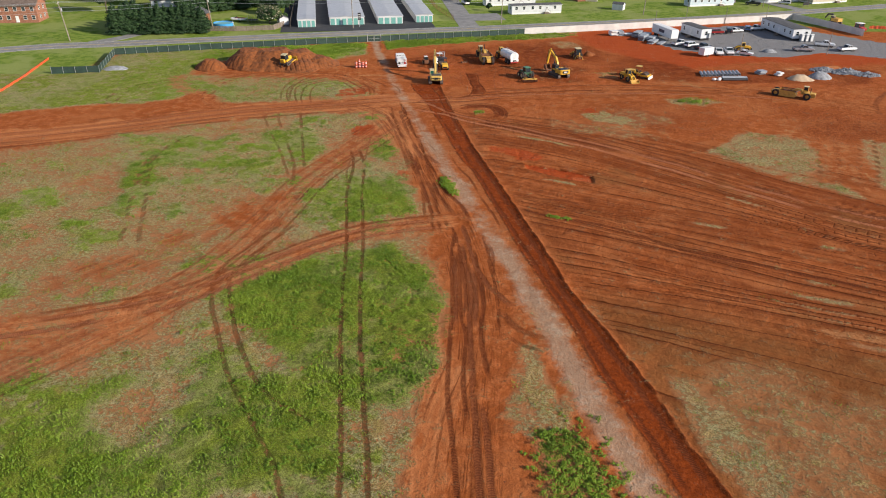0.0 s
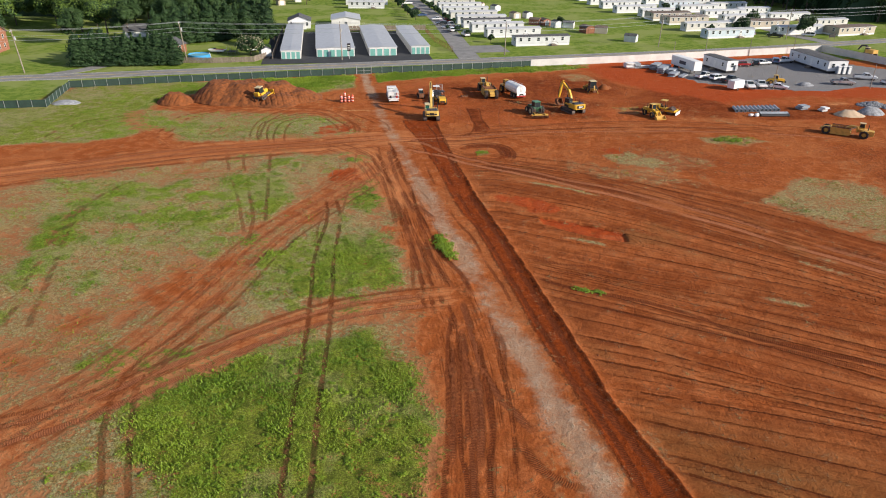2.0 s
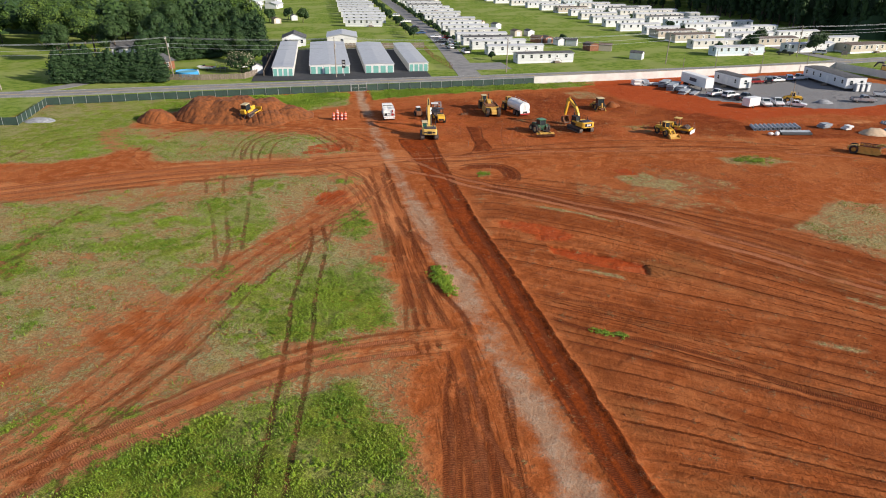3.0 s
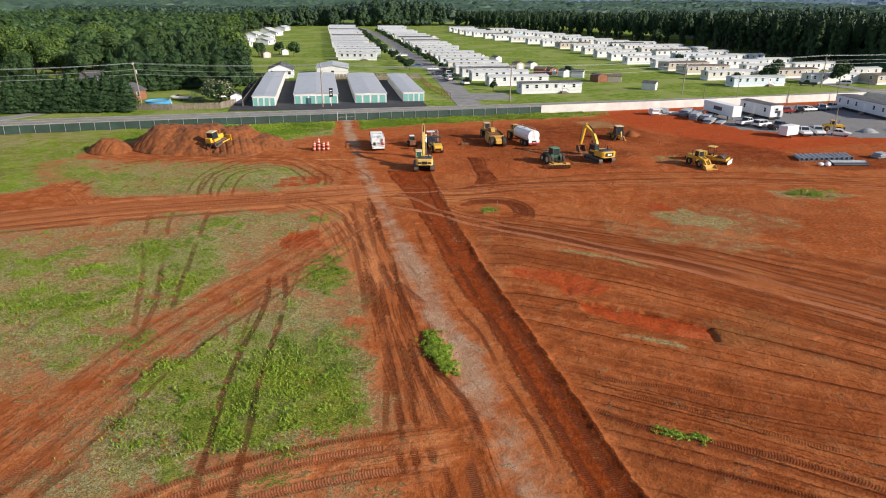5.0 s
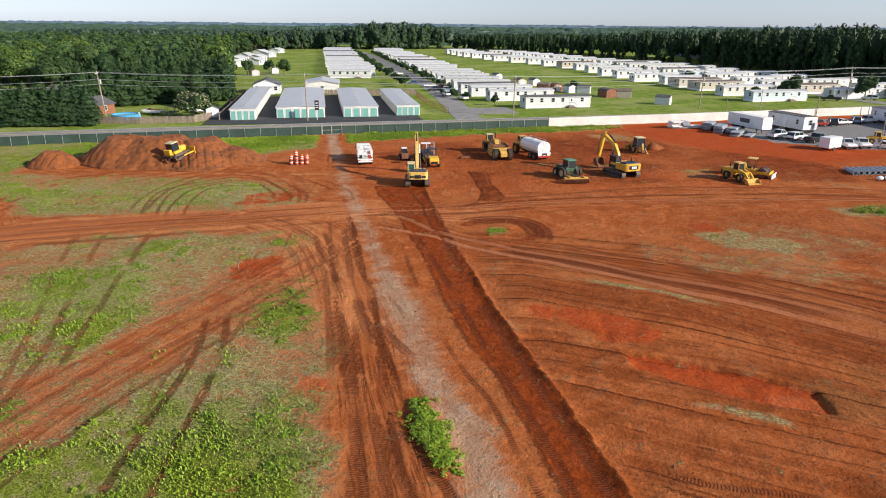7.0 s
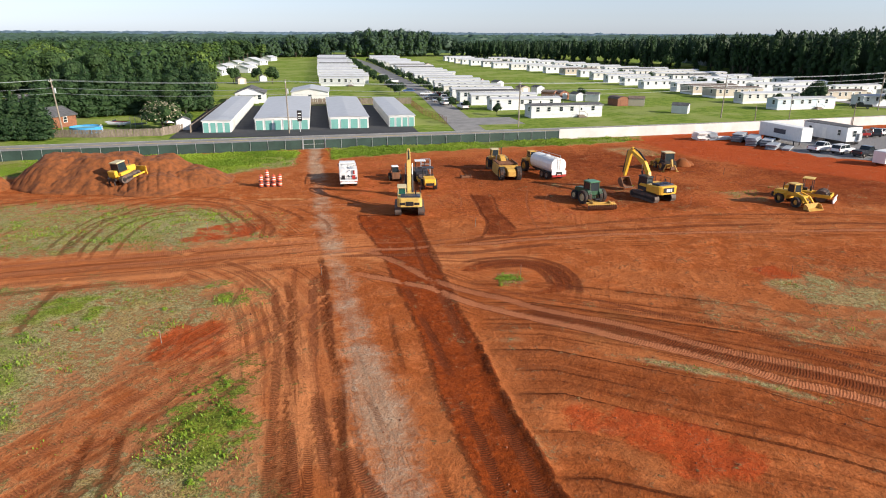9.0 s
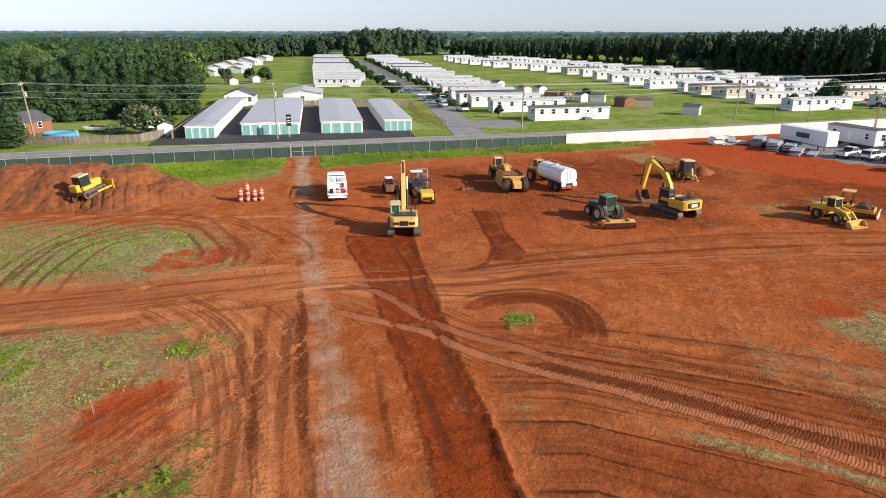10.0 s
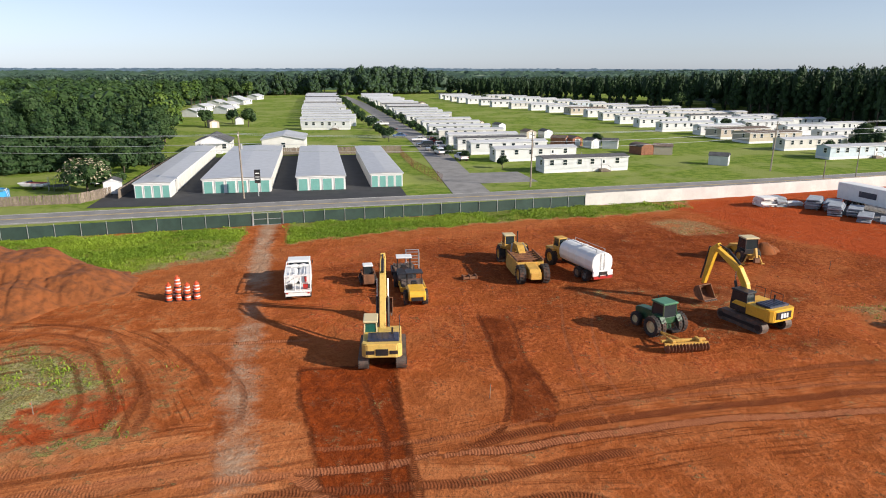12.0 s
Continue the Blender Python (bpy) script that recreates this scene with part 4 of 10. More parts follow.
for name, keys, rest in (("cover", ("grass", "lush", "gravel", "lawn"), (0, 0, 0, 1)), ("soil", ("moist", "raw", "pale", "lot"), (0, 0, 0, 0)), ("marks", ("tread", "trail", "across", "field"), (0, 0, 3, 0)), ("flow", ("flow_v", "flow_u", "flow_m", "tone"), (0, 0, 0, 0)), ("passes", ("pass_at", "pass_off", "pass_gap", "fresh"), (0, 9, 6, -4))):
    col = np.tile(np.array(rest, np.float32), (nx * ny, 1))
    for j, key in enumerate(keys):
        col[gi, j] = cv[key]
    me.attributes.new(name, "FLOAT_COLOR", "POINT").data.foreach_set("color", col.ravel())
full = {key: np.zeros(nx * ny, np.float32) for key in ("grass", "lush", "relief", "moist", "field", "raw", "tread", "across", "gravel")}
for key in full:
    full[key][gi] = cv[key]


def cover_at(X, Y):
    """The cover at plan points, read off the ground's own grid."""
    ix = np.clip(np.searchsorted(gx, X), 1, nx - 1)
    iy = np.clip(np.searchsorted(gy, Y), 1, ny - 1)
    ix -= (X - gx[ix - 1] < gx[ix] - X)
    iy -= (Y - gy[iy - 1] < gy[iy] - Y)
    at = iy * nx + ix
    return {key: v[at] for key, v in full.items()}


ground = tagged(new("ground", me), "red clay building site with weeds, ruts and mown grass around", "ground", kind="structure")


def ground_material():
    m, nt, b = nodes_of("ground")
    p = world_xyz(nt)

    def channels(name):
        a = nt.nodes.new("ShaderNodeAttribute")
        a.attribute_name = name
        s = nt.nodes.new("ShaderNodeSeparateColor")
        nt.links.new(a.outputs["Color"], s.inputs[0])
        return s.outputs[0], s.outputs[1], s.outputs[2], a.outputs["Alpha"]

    def mul(*v):
        out = v[0]
        for x in v[1:]:
            out = math_n(nt, "MULTIPLY", out, x)
        return out

    def add(a, c):
        return math_n(nt, "ADD", a, c)

    def sub(a, c):
        return math_n(nt, "SUBTRACT", a, c)

    grass, lush, gravel, lawn = channels("cover")
    moist, raw, pale, lot = channels("soil")
    tread, trail, across, field = channels("marks")
    strip_at, strip_u, lane_m, tone = channels("flow")
    pass_at, pass_off, pass_gap, fresh = channels("passes")
    n_big = step_n(nt, tex_noise(nt, 0.06, 4, 0.6, p), 0.25, 0.75)
    n_mid = step_n(nt, tex_noise(nt, 0.45, 5, 0.65, p), 0.22, 0.78)
    n_fine = step_n(nt, tex_noise(nt, 2.2, 6, 0.72, p), 0.22, 0.78)
    n_grit = step_n(nt, tex_noise(nt, 7.0, 4, 0.75, p), 0.28, 0.72)

    def breakup(mask, lo=0.35, hi=0.65, amp=0.9):
        """A cover's soft density turned into ragged patches."""
        s = add(mul(n_mid, 0.4), add(mul(n_fine, 0.4), mul(n_grit, 0.2)))
        return step_n(nt, add(mask, mul(sub(s, 0.5), amp * 2.2)), lo, hi)

    clay = mix_n(nt, step_n(nt, n_mid, 0.3, 0.7), (0.300, 0.086, 0.032), (0.430, 0.145, 0.066))
    clay = mix_n(nt, step_n(nt, n_fine, 0.35, 0.75), clay, (0.310, 0.097, 0.036))
    clay = mix_n(nt, mul(step_n(nt, n_big, 0.45, 0.65), 0.45), clay, (0.395, 0.150, 0.072))
    clay = mix_n(nt, mul(breakup(pale, 0.4, 0.8), 0.8), clay, (0.46, 0.26, 0.155))

    # Lines that follow the way driven: the field's passes and the worn ways.
    def strips(scale, stretch, detail=2, wobble=0.22):
        comb = nt.nodes.new("ShaderNodeCombineXYZ")
        nt.links.new(add(strip_at, mul(sub(n_mid, 0.5), wobble)), comb.inputs[0])
        nt.links.new(mul(strip_u, stretch), comb.inputs[1])
        return tex_noise(nt, scale, detail, 0.6, comb.outputs[0])

    def strip_space(across_scale, along_scale):
        comb = nt.nodes.new("ShaderNodeCombineXYZ")
        nt.links.new(mul(strip_at, across_scale), comb.inputs[0])
        nt.links.new(mul(strip_u, along_scale), comb.inputs[1])
        return comb.outputs[0]

    fine_l, mid_l, hair_l = strips(1.6, 0.02, 3), strips(0.55, 0.02), strips(4.4, 0.03, 3, 0.10)
    band = nt.nodes.new("ShaderNodeTexWhiteNoise")
    band.noise_dimensions = "1D"
    nt.links.new(math_n(nt, "FLOOR", pass_at), band.inputs["W"])
    patchy = step_n(nt, add(n_big, mul(n_mid, 0.35)), 0.3, 0.95)
    clay = mix_n(nt, mul(band.outputs["Value"], field, 0.45), clay, (0.205, 0.056, 0.021))
    clay = mix_n(nt, mul(step_n(nt, mid_l, 0.46, 0.60), field, 0.50), clay, (0.165, 0.044, 0.017))
    clay = mix_n(nt, mul(step_n(nt, mid_l, 0.44, 0.34), field, 0.35), clay, (0.42, 0.155, 0.074))
    clay = mix_n(nt, mul(step_n(nt, fine_l, 0.46, 0.36), field, 0.40), clay, (0.41, 0.148, 0.070))
    clay = mix_n(nt, mul(step_n(nt, fine_l, 0.53, 0.62), field, 0.40), clay, (0.135, 0.037, 0.016))
    clay = mix_n(nt, mul(step_n(nt, hair_l, 0.58, 0.66), field, patchy, 0.45), clay, (0.12, 0.034, 0.013))
    blotch = tex_noise(nt, 1.0, 4, 0.6, strip_space(0.22, 0.10))
    clay = mix_n(nt, mul(step_n(nt, blotch, 0.52, 0.68), field, 0.60), clay, (0.165, 0.048, 0.018))
    clay = mix_n(nt, mul(step_n(nt, blotch, 0.46, 0.32), field, 0.55), clay, (0.42, 0.165, 0.080))
    olive = tex_noise(nt, 1.0, 4, 0.65, strip_space(0.10, 0.05))
    clay = mix_n(nt, mul(step_n(nt, olive, 0.54, 0.66), field, 0.55), clay, (0.250, 0.125, 0.062))
    # cut edge of each pass: a thin dark crack, shading painted along its foot
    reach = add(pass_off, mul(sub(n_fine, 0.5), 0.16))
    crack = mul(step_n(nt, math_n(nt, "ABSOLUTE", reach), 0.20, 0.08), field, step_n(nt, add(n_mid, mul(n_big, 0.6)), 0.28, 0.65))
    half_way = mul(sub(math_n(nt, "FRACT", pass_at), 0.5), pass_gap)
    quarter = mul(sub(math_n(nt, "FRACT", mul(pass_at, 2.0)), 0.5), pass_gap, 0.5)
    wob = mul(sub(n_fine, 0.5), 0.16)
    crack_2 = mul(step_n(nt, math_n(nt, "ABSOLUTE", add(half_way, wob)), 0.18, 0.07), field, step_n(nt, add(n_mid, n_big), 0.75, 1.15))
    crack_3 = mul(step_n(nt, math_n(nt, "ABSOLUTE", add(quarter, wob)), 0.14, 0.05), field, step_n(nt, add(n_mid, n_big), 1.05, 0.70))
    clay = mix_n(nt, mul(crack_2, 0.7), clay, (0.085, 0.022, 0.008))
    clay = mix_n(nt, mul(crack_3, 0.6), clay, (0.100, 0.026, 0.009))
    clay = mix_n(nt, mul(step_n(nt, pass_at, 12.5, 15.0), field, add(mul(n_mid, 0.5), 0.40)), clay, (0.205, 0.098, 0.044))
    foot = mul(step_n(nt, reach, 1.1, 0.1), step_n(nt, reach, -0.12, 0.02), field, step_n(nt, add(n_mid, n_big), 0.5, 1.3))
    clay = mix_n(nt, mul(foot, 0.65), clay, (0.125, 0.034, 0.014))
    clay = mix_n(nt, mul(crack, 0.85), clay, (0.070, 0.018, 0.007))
    clay = mix_n(nt, mul(step_n(nt, add(pale, mul(n_fine, 0.25)), 0.85, 1.1), 0.85), clay, (0.56, 0.27, 0.155))
    clay = mix_n(nt, mul(breakup(raw, 0.3, 0.85, 0.8), 0.82), clay, mix_n(nt, n_fine, (0.300, 0.045, 0.015), (0.430, 0.080, 0.027)))
    lane_on = breakup(lane_m, 0.35, 0.7, 0.5)
    clay = mix_n(nt, mul(lane_on, 0.62), clay, mix_n(nt, step_n(nt, mid_l, 0.4, 0.6), (0.42, 0.158, 0.078), (0.60, 0.268, 0.148)))
    clay = mix_n(nt, mul(step_n(nt, fine_l, 0.54, 0.62), lane_on, 0.55), clay, (0.135, 0.038, 0.017))
    driven = mul(step_n(nt, lane_m, 0.04, 0.16), add(mul(step_n(nt, lane_m, 0.30, 0.60), -0.65), 1.0), step_n(nt, add(n_big, mul(n_mid, 0.5)), 0.15, 0.7))
    clay = mix_n(nt, mul(step_n(nt, hair_l, 0.54, 0.62), driven, 0.70), clay, (0.115, 0.031, 0.012))
    clay = mix_n(nt, mul(step_n(nt, hair_l, 0.45, 0.36), driven, 0.40), clay, (0.42, 0.155, 0.072))
    clay = mix_n(nt, mul(step_n(nt, fine_l, 0.52, 0.64), driven, 0.50), clay, (0.145, 0.039, 0.015))
    clay = mix_n(nt, mul(breakup(moist, 0.42, 0.58, 0.24), 0.92), clay, mix_n(nt, step_n(nt, n_mid, 0.35, 0.65), (0.145, 0.034, 0.012), (0.225, 0.055, 0.019)))
    # darkest soil: the wettest pads, and the windrow's shadow painted as colour
    clay = mix_n(nt, mul(step_n(nt, moist, 0.70, 0.88), 0.85), clay, (0.080, 0.020, 0.008))
    # turned strip: crisp edges, streaks along it
    turned = step_n(nt, add(fresh, mul(sub(n_fine, 0.5), 0.30)), -0.06, 0.06)
    streak = tex_noise(nt, 1.0, 4, 0.7, p)
    clay = mix_n(nt, mul(turned, 0.9), clay, mix_n(nt, step_n(nt, add(mul(streak, 0.6), mul(n_fine, 0.4)), 0.35, 0.65), (0.155, 0.031, 0.009), (0.265, 0.056, 0.014)))
    rim_w = mul(step_n(nt, math_n(nt, "ABSOLUTE", add(fresh, mul(sub(n_fine, 0.5), 0.3))), 0.28, 0.10), step_n(nt, n_mid, 0.15, 0.5))
    clay = mix_n(nt, mul(rim_w, 0.75), clay, (0.075, 0.020, 0.009))
    tint = nt.nodes.new("ShaderNodeVectorMath")
    tint.operation = "MULTIPLY"
    nt.links.new(clay, tint.inputs[0])
    tint.inputs[1].default_value = (1.06, 0.94, 0.66)
    clay = tint.outputs[0]
    stone = mix_n(nt, n_grit, (0.32, 0.228, 0.150), (0.47, 0.36, 0.25))
    stone = mix_n(nt, mul(step_n(nt, add(n_mid, mul(n_fine, 0.6)), 0.85, 1.25), 0.5), stone, (0.60, 0.51, 0.40))
    clay = mix_n(nt, mul(breakup(gravel, 0.10, 1.25, 0.70), 0.72), clay, stone)
    # wheel tracks: lugs pressed across the way with shadow in their colour, dark rims
    ragged = add(across, add(mul(sub(n_fine, 0.5), 0.5), mul(sub(n_grit, 0.5), 0.6)))
    core = mul(step_n(nt, ragged, 1.06, 0.94), step_n(nt, tread, 0.10, 0.40))
    rim = mul(step_n(nt, ragged, 0.92, 1.04), step_n(nt, ragged, 1.45, 1.25), step_n(nt, tread, 0.15, 0.6), step_n(nt, add(n_mid, mul(n_fine, 0.5)), 0.30, 0.80))
    ribs = step_n(nt, math_n(nt, "SINE", add(mul(trail, 34.0), mul(across, 2.0))), -0.3, 0.5)
    lugs = mul(core, ribs, step_n(nt, tread, 0.35, 0.85))
    clay = mix_n(nt, mul(core, add(add(mul(tone, 0.25), mul(step_n(nt, tread, 0.72, 0.95), 0.32)), add(mul(n_fine, 0.25), 0.15))), clay, mix_n(nt, tone, (0.165, 0.040, 0.014), (0.50, 0.190, 0.090)))
    clay = mix_n(nt, mul(lugs, add(mul(tone, -0.2), 0.62)), clay, mix_n(nt, tone, (0.070, 0.019, 0.009), (0.20, 0.058, 0.022)))
    clay = mix_n(nt, mul(rim, mul(add(mul(tone, 0.3), 0.45), step_n(nt, tread, 0.5, 0.95))), clay, (0.105, 0.027, 0.011))
    yard = mix_n(nt, n_grit, (0.15, 0.155, 0.16), (0.30, 0.305, 0.31))
    clay = mix_n(nt, breakup(lot, 0.4, 0.6, 0.3), clay, yard)
    speck = add(n_grit, mul(n_fine, 0.35))
    clay = mix_n(nt, mul(step_n(nt, speck, 0.80, 1.0), 0.40), clay, (0.14, 0.034, 0.009))
    clay = mix_n(nt, mul(step_n(nt, speck, 0.46, 0.25), 0.25), clay, (0.43, 0.160, 0.056))
    # weeds and grass
    sward = mix_n(nt, step_n(nt, n_fine, 0.3, 0.7), (0.235, 0.235, 0.075), (0.470, 0.410, 0.215))
    weeds = mix_n(nt, step_n(nt, n_fine, 0.3, 0.7), (0.130, 0.220, 0.014), (0.300, 0.420, 0.036))
    sward = mix_n(nt, step_n(nt, add(lush, sub(n_mid, 0.5)), 0.15, 0.6), sward, weeds)
    sward = mix_n(nt, mul(step_n(nt, n_big, 0.5, 0.65), 0.35), sward, (0.44, 0.41, 0.22))
    sward = mix_n(nt, mul(step_n(nt, add(n_mid, mul(lush, -0.6)), 0.45, 0.75), 0.6), sward, (0.50, 0.26, 0.13))
    litter = mul(step_n(nt, add(grass, mul(sub(n_mid, 0.5), 0.2)), 0.06, 0.45), 0.6)
    clay = mix_n(nt, litter, clay, mix_n(nt, n_fine, (0.37, 0.180, 0.080), (0.53, 0.280, 0.140)))
    # next two: shade between weed clumps put into the colour as dark patches
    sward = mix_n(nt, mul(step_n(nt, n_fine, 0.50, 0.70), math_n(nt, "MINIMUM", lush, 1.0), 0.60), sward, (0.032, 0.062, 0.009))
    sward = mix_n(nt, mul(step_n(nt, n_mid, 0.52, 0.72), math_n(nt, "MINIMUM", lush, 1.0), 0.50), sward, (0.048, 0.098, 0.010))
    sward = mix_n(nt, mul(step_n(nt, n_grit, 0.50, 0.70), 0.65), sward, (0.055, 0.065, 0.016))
    sward = mix_n(nt, mul(step_n(nt, n_grit, 0.4, 0.2), 0.4), sward, (0.34, 0.39, 0.090))
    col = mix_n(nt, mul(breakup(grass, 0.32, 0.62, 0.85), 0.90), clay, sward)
    col = mix_n(nt, mul(core, sub(1.0, tone), step_n(nt, grass, 0.05, 0.4), add(mul(n_mid, 0.5), 0.35)), col, (0.065, 0.048, 0.016))
    turf = mix_n(nt, step_n(nt, n_mid, 0.3, 0.7), (0.125, 0.195, 0.026), (0.205, 0.265, 0.05))
    turf = mix_n(nt, step_n(nt, n_big, 0.4, 0.7), turf, (0.24, 0.28, 0.08))
    col = mix_n(nt, lawn, col, turf)
    nt.links.new(col, b.inputs["Base Color"])
    b.inputs["Roughness"].default_value = 0.95
    b.inputs["Specular IOR Level"].default_value = 0.04
    h = add(mul(n_fine, 0.055), add(mul(n_grit, 0.020), mul(n_mid, 0.14)))
    h = add(h, mul(lugs, -0.05))
    h = add(h, mul(add(field, lane_m), add(fine_l, mul(hair_l, 0.3)), 0.07))
    h = add(h, mul(crack, -0.06))
    h = add(h, mul(breakup(grass, 0.32, 0.62, 0.85), add(n_grit, n_fine), 0.035))
    bump_n(nt, b, h, 1.0, 1.0)
    return m


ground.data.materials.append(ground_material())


# ---- mesh kit ----
class Kit:
    """Collects simple solids into one mesh, in the metres of the thing it belongs to."""

    def __init__(self):
        self.bm = bmesh.new()

    def _put(self, verts, m):
        bmesh.ops.transform(self.bm, matrix=m, verts=verts)

    def box(self, x, y, z, sx, sy, sz, rx=0, ry=0, rz=0, bev=0.0, taper=(1, 1)):
        """A box centred on x, y with its bottom at z; the top shrinks by taper; edges bevelled."""
        r = bmesh.ops.create_cube(self.bm, size=1.0)
        vs = r["verts"]
        for v in vs:
            if v.co.z > 0:
                v.co.x *= taper[0]
                v.co.y *= taper[1]
            v.co = Vector((v.co.x * sx, v.co.y * sy, (v.co.z + 0.5) * sz))
        if bev:
            es = list({e for v in vs for e in v.link_edges})
            out = bmesh.ops.bevel(self.bm, geom=es, offset=bev, segments=1, affect="EDGES")
            vs = out["verts"] if out["verts"] else vs
        self._put(list(vs), pose(x, y, z, rx, ry, rz))
        return self

    def cyl(self, a, b, r, r2=None, n=12, caps=True):
        """A round bar or drum from a to b."""
        a, b = Vector(a), Vector(b)
        d = b - a
        o = bmesh.ops.create_cone(self.bm, cap_ends=caps, segments=n, radius1=r, radius2=r if r2 is None else r2, depth=d.length)
        q = d.to_track_quat("Z", "Y").to_matrix().to_4x4()
        self._put(o["verts"], Matrix.Translation((a + b) / 2) @ q)
        return self

    def ball(self, x, y, z, sx, sy, sz, sub=2):
        o = bmesh.ops.create_icosphere(self.bm, subdivisions=sub, radius=1.0)
        self._put(o["verts"], Matrix.LocRotScale((x, y, z), None, (sx, sy, sz)))
        return self

    def prism(self, pts, x0, x1, bev=0.0, axis="x"):
        """A profile of (y, z) points, drawn out along x from x0 to x1 (axis y: profile of (x, z) points)."""
        def at(u, p):
            return Vector((u, p[0], p[1])) if axis == "x" else Vector((p[0], u, p[1]))
        va = [self.bm.verts.new(at(x0, p)) for p in pts]
        vb = [self.bm.verts.new(at(x1, p)) for p in pts]
        n = len(pts)
        fs = [self.bm.faces.new(va), self.bm.faces.new(vb[::-1])]
        for i in range(n):
            fs.append(self.bm.faces.new((va[(i + 1) % n], va[i], vb[i], vb[(i + 1) % n])))
        if bev:
            es = list({e for f in fs for e in f.edges})
            bmesh.ops.bevel(self.bm, geom=es, offset=bev, segments=1, affect="EDGES")
        return self

    def slab(self, pts, z0, z1, bev=0.0):
        """An (x, y) outline drawn up from z0 to z1."""
        va = [self.bm.verts.new((*p, z0)) for p in pts]
        vb = [self.bm.verts.new((*p, z1)) for p in pts]
        n = len(pts)
        fs = [self.bm.faces.new(va[::-1]), self.bm.faces.new(vb)]
        for i in range(n):
            fs.append(self.bm.faces.new((va[i], va[(i + 1) % n], vb[(i + 1) % n], vb[i])))
        if bev:
            bmesh.ops.bevel(self.bm, geom=list({e for f in fs for e in f.edges}), offset=bev, segments=2, affect="EDGES")
        return self

    def revolve(self, prof, x, y, z, n=20):
        """A ring round the x axis through x, y, z; prof: (offset along x, radius)."""
        rings = []
        for i in range(n):
            a = 2 * math.pi * i / n
            rings.append([self.bm.verts.new((x + u, y + math.cos(a) * r, z + math.sin(a) * r)) for u, r in prof])
        for i in range(n):
            a, b = rings[i], rings[(i + 1) % n]
            for j in range(len(prof) - 1):
                self.bm.faces.new((a[j], a[j + 1], b[j + 1], b[j]))
        return self

    def sweep(self, pts, r, n=5):
        """One connected round bar through all the points."""
        pts = [Vector(p) for p in pts]
        rings = []
        for i, p in enumerate(pts):
            d = (pts[min(i + 1, len(pts) - 1)] - pts[max(i - 1, 0)]).normalized()
            q = d.to_track_quat("Z", "Y")
            rings.append([self.bm.verts.new(p + q @ Vector((math.cos(2 * math.pi * j / n) * r, math.sin(2 * math.pi * j / n) * r, 0))) for j in range(n)])
        for a, b in zip(rings, rings[1:]):
            for j in range(n):
                self.bm.faces.new((a[j], a[(j + 1) % n], b[(j + 1) % n], b[j]))
        self.bm.faces.new(rings[0][::-1])
        self.bm.faces.new(rings[-1])
        return self

    def beam(self, pts, thick, x0, x1, bev=0.0):
        """A bent box beam in the y-z plane, with its depth at each point."""
        pts = [Vector((0, *p)) for p in pts]
        up, down = [], []
        for i, p in enumerate(pts):
            d = (pts[min(i + 1, len(pts) - 1)] - pts[max(i - 1, 0)]).normalized()
            nrm = Vector((0, -d.z, d.y))
            up.append(p + nrm * thick[i] / 2)
            down.append(p - nrm * thick[i] / 2)
        return self.prism([(v.y, v.z) for v in up + down[::-1]], x0, x1, bev)

    def plane(self, pts):
        self.bm.faces.new([self.bm.verts.new(p) for p in pts])
        return self

    def tube(self, pts, r, n=6):
        for a, b in zip(pts, pts[1:]):
            self.cyl(a, b, r, n=n)
        return self


def part(name, kit, material, parent=None, label="", smooth=False):
    """Links a kit as ONE mesh object under a thing or under a part."""
    bm = kit.bm if isinstance(kit, Kit) else kit
    bmesh.ops.recalc_face_normals(bm, faces=bm.faces)
    data = bpy.data.meshes.new(name)
    bm.to_mesh(data)
    bm.free()
    data.materials.append(M[material] if isinstance(material, str) else material)
    if smooth:
        data.polygons.foreach_set("use_smooth", np.ones(len(data.polygons), bool))
    ob = new(name, data)
    ob.parent = parent
    if label:
        ob["label"] = label
    return ob


def share(ob, parent, m):
    """Another piece on the same mesh."""
    o = bpy.data.objects.new(ob.name.split(".")[0], ob.data)
    scene.collection.objects.link(o)
    o.parent = parent
    o.matrix_basis = m
    return o


def thing(name, x, y, z=0.0, rz=0.0, label="", category="", group="", kind="", rx=0, ry=0):
    ob = new(name)
    ob.matrix_basis = pose(x, y, z, rx, ry, rz)
    return tagged(ob, label, category, group, kind)


def lift(x, y):
    """Height of the ground at a plan point."""
    return float(cover(np.array([float(x)]), np.array([float(y)]))["relief"][0])


def raw_mesh(name, verts, faces, material, smooth=False):
    data = bpy.data.meshes.new(name)
    data.from_pydata([tuple(v) for v in verts], [], faces)
    data.materials.append(M[material] if isinstance(material, str) else material)
    if smooth:
        data.polygons.foreach_set("use_smooth", np.ones(len(data.polygons), bool))
    return new(name, data)


def ribbon(name, line, half, z, material, label, category, side=0.0, parent=None):
    """A flat strip with a small thickness along a plan line."""
    pts = [np.array(p, float) for p in line]
    k = Kit()
    rows = []
    for i, p in enumerate(pts):
        d = pts[min(i + 1, len(pts) - 1)] - pts[max(i - 1, 0)]
        d = d / np.hypot(*d)
        nrm = np.array((d[1], -d[0]))
        rows.append([k.bm.verts.new((*(p + nrm * (side + s * half)), h)) for s, h in ((-1, z - 0.25), (-1, z), (1, z), (1, z - 0.25))])
    for a, b in zip(rows, rows[1:]):
        for j in range(3):
            k.bm.faces.new((a[j], a[j + 1], b[j + 1], b[j]))
    ob = part(name, k, material, parent)
    return tagged(ob, label, category, kind="structure") if label else ob


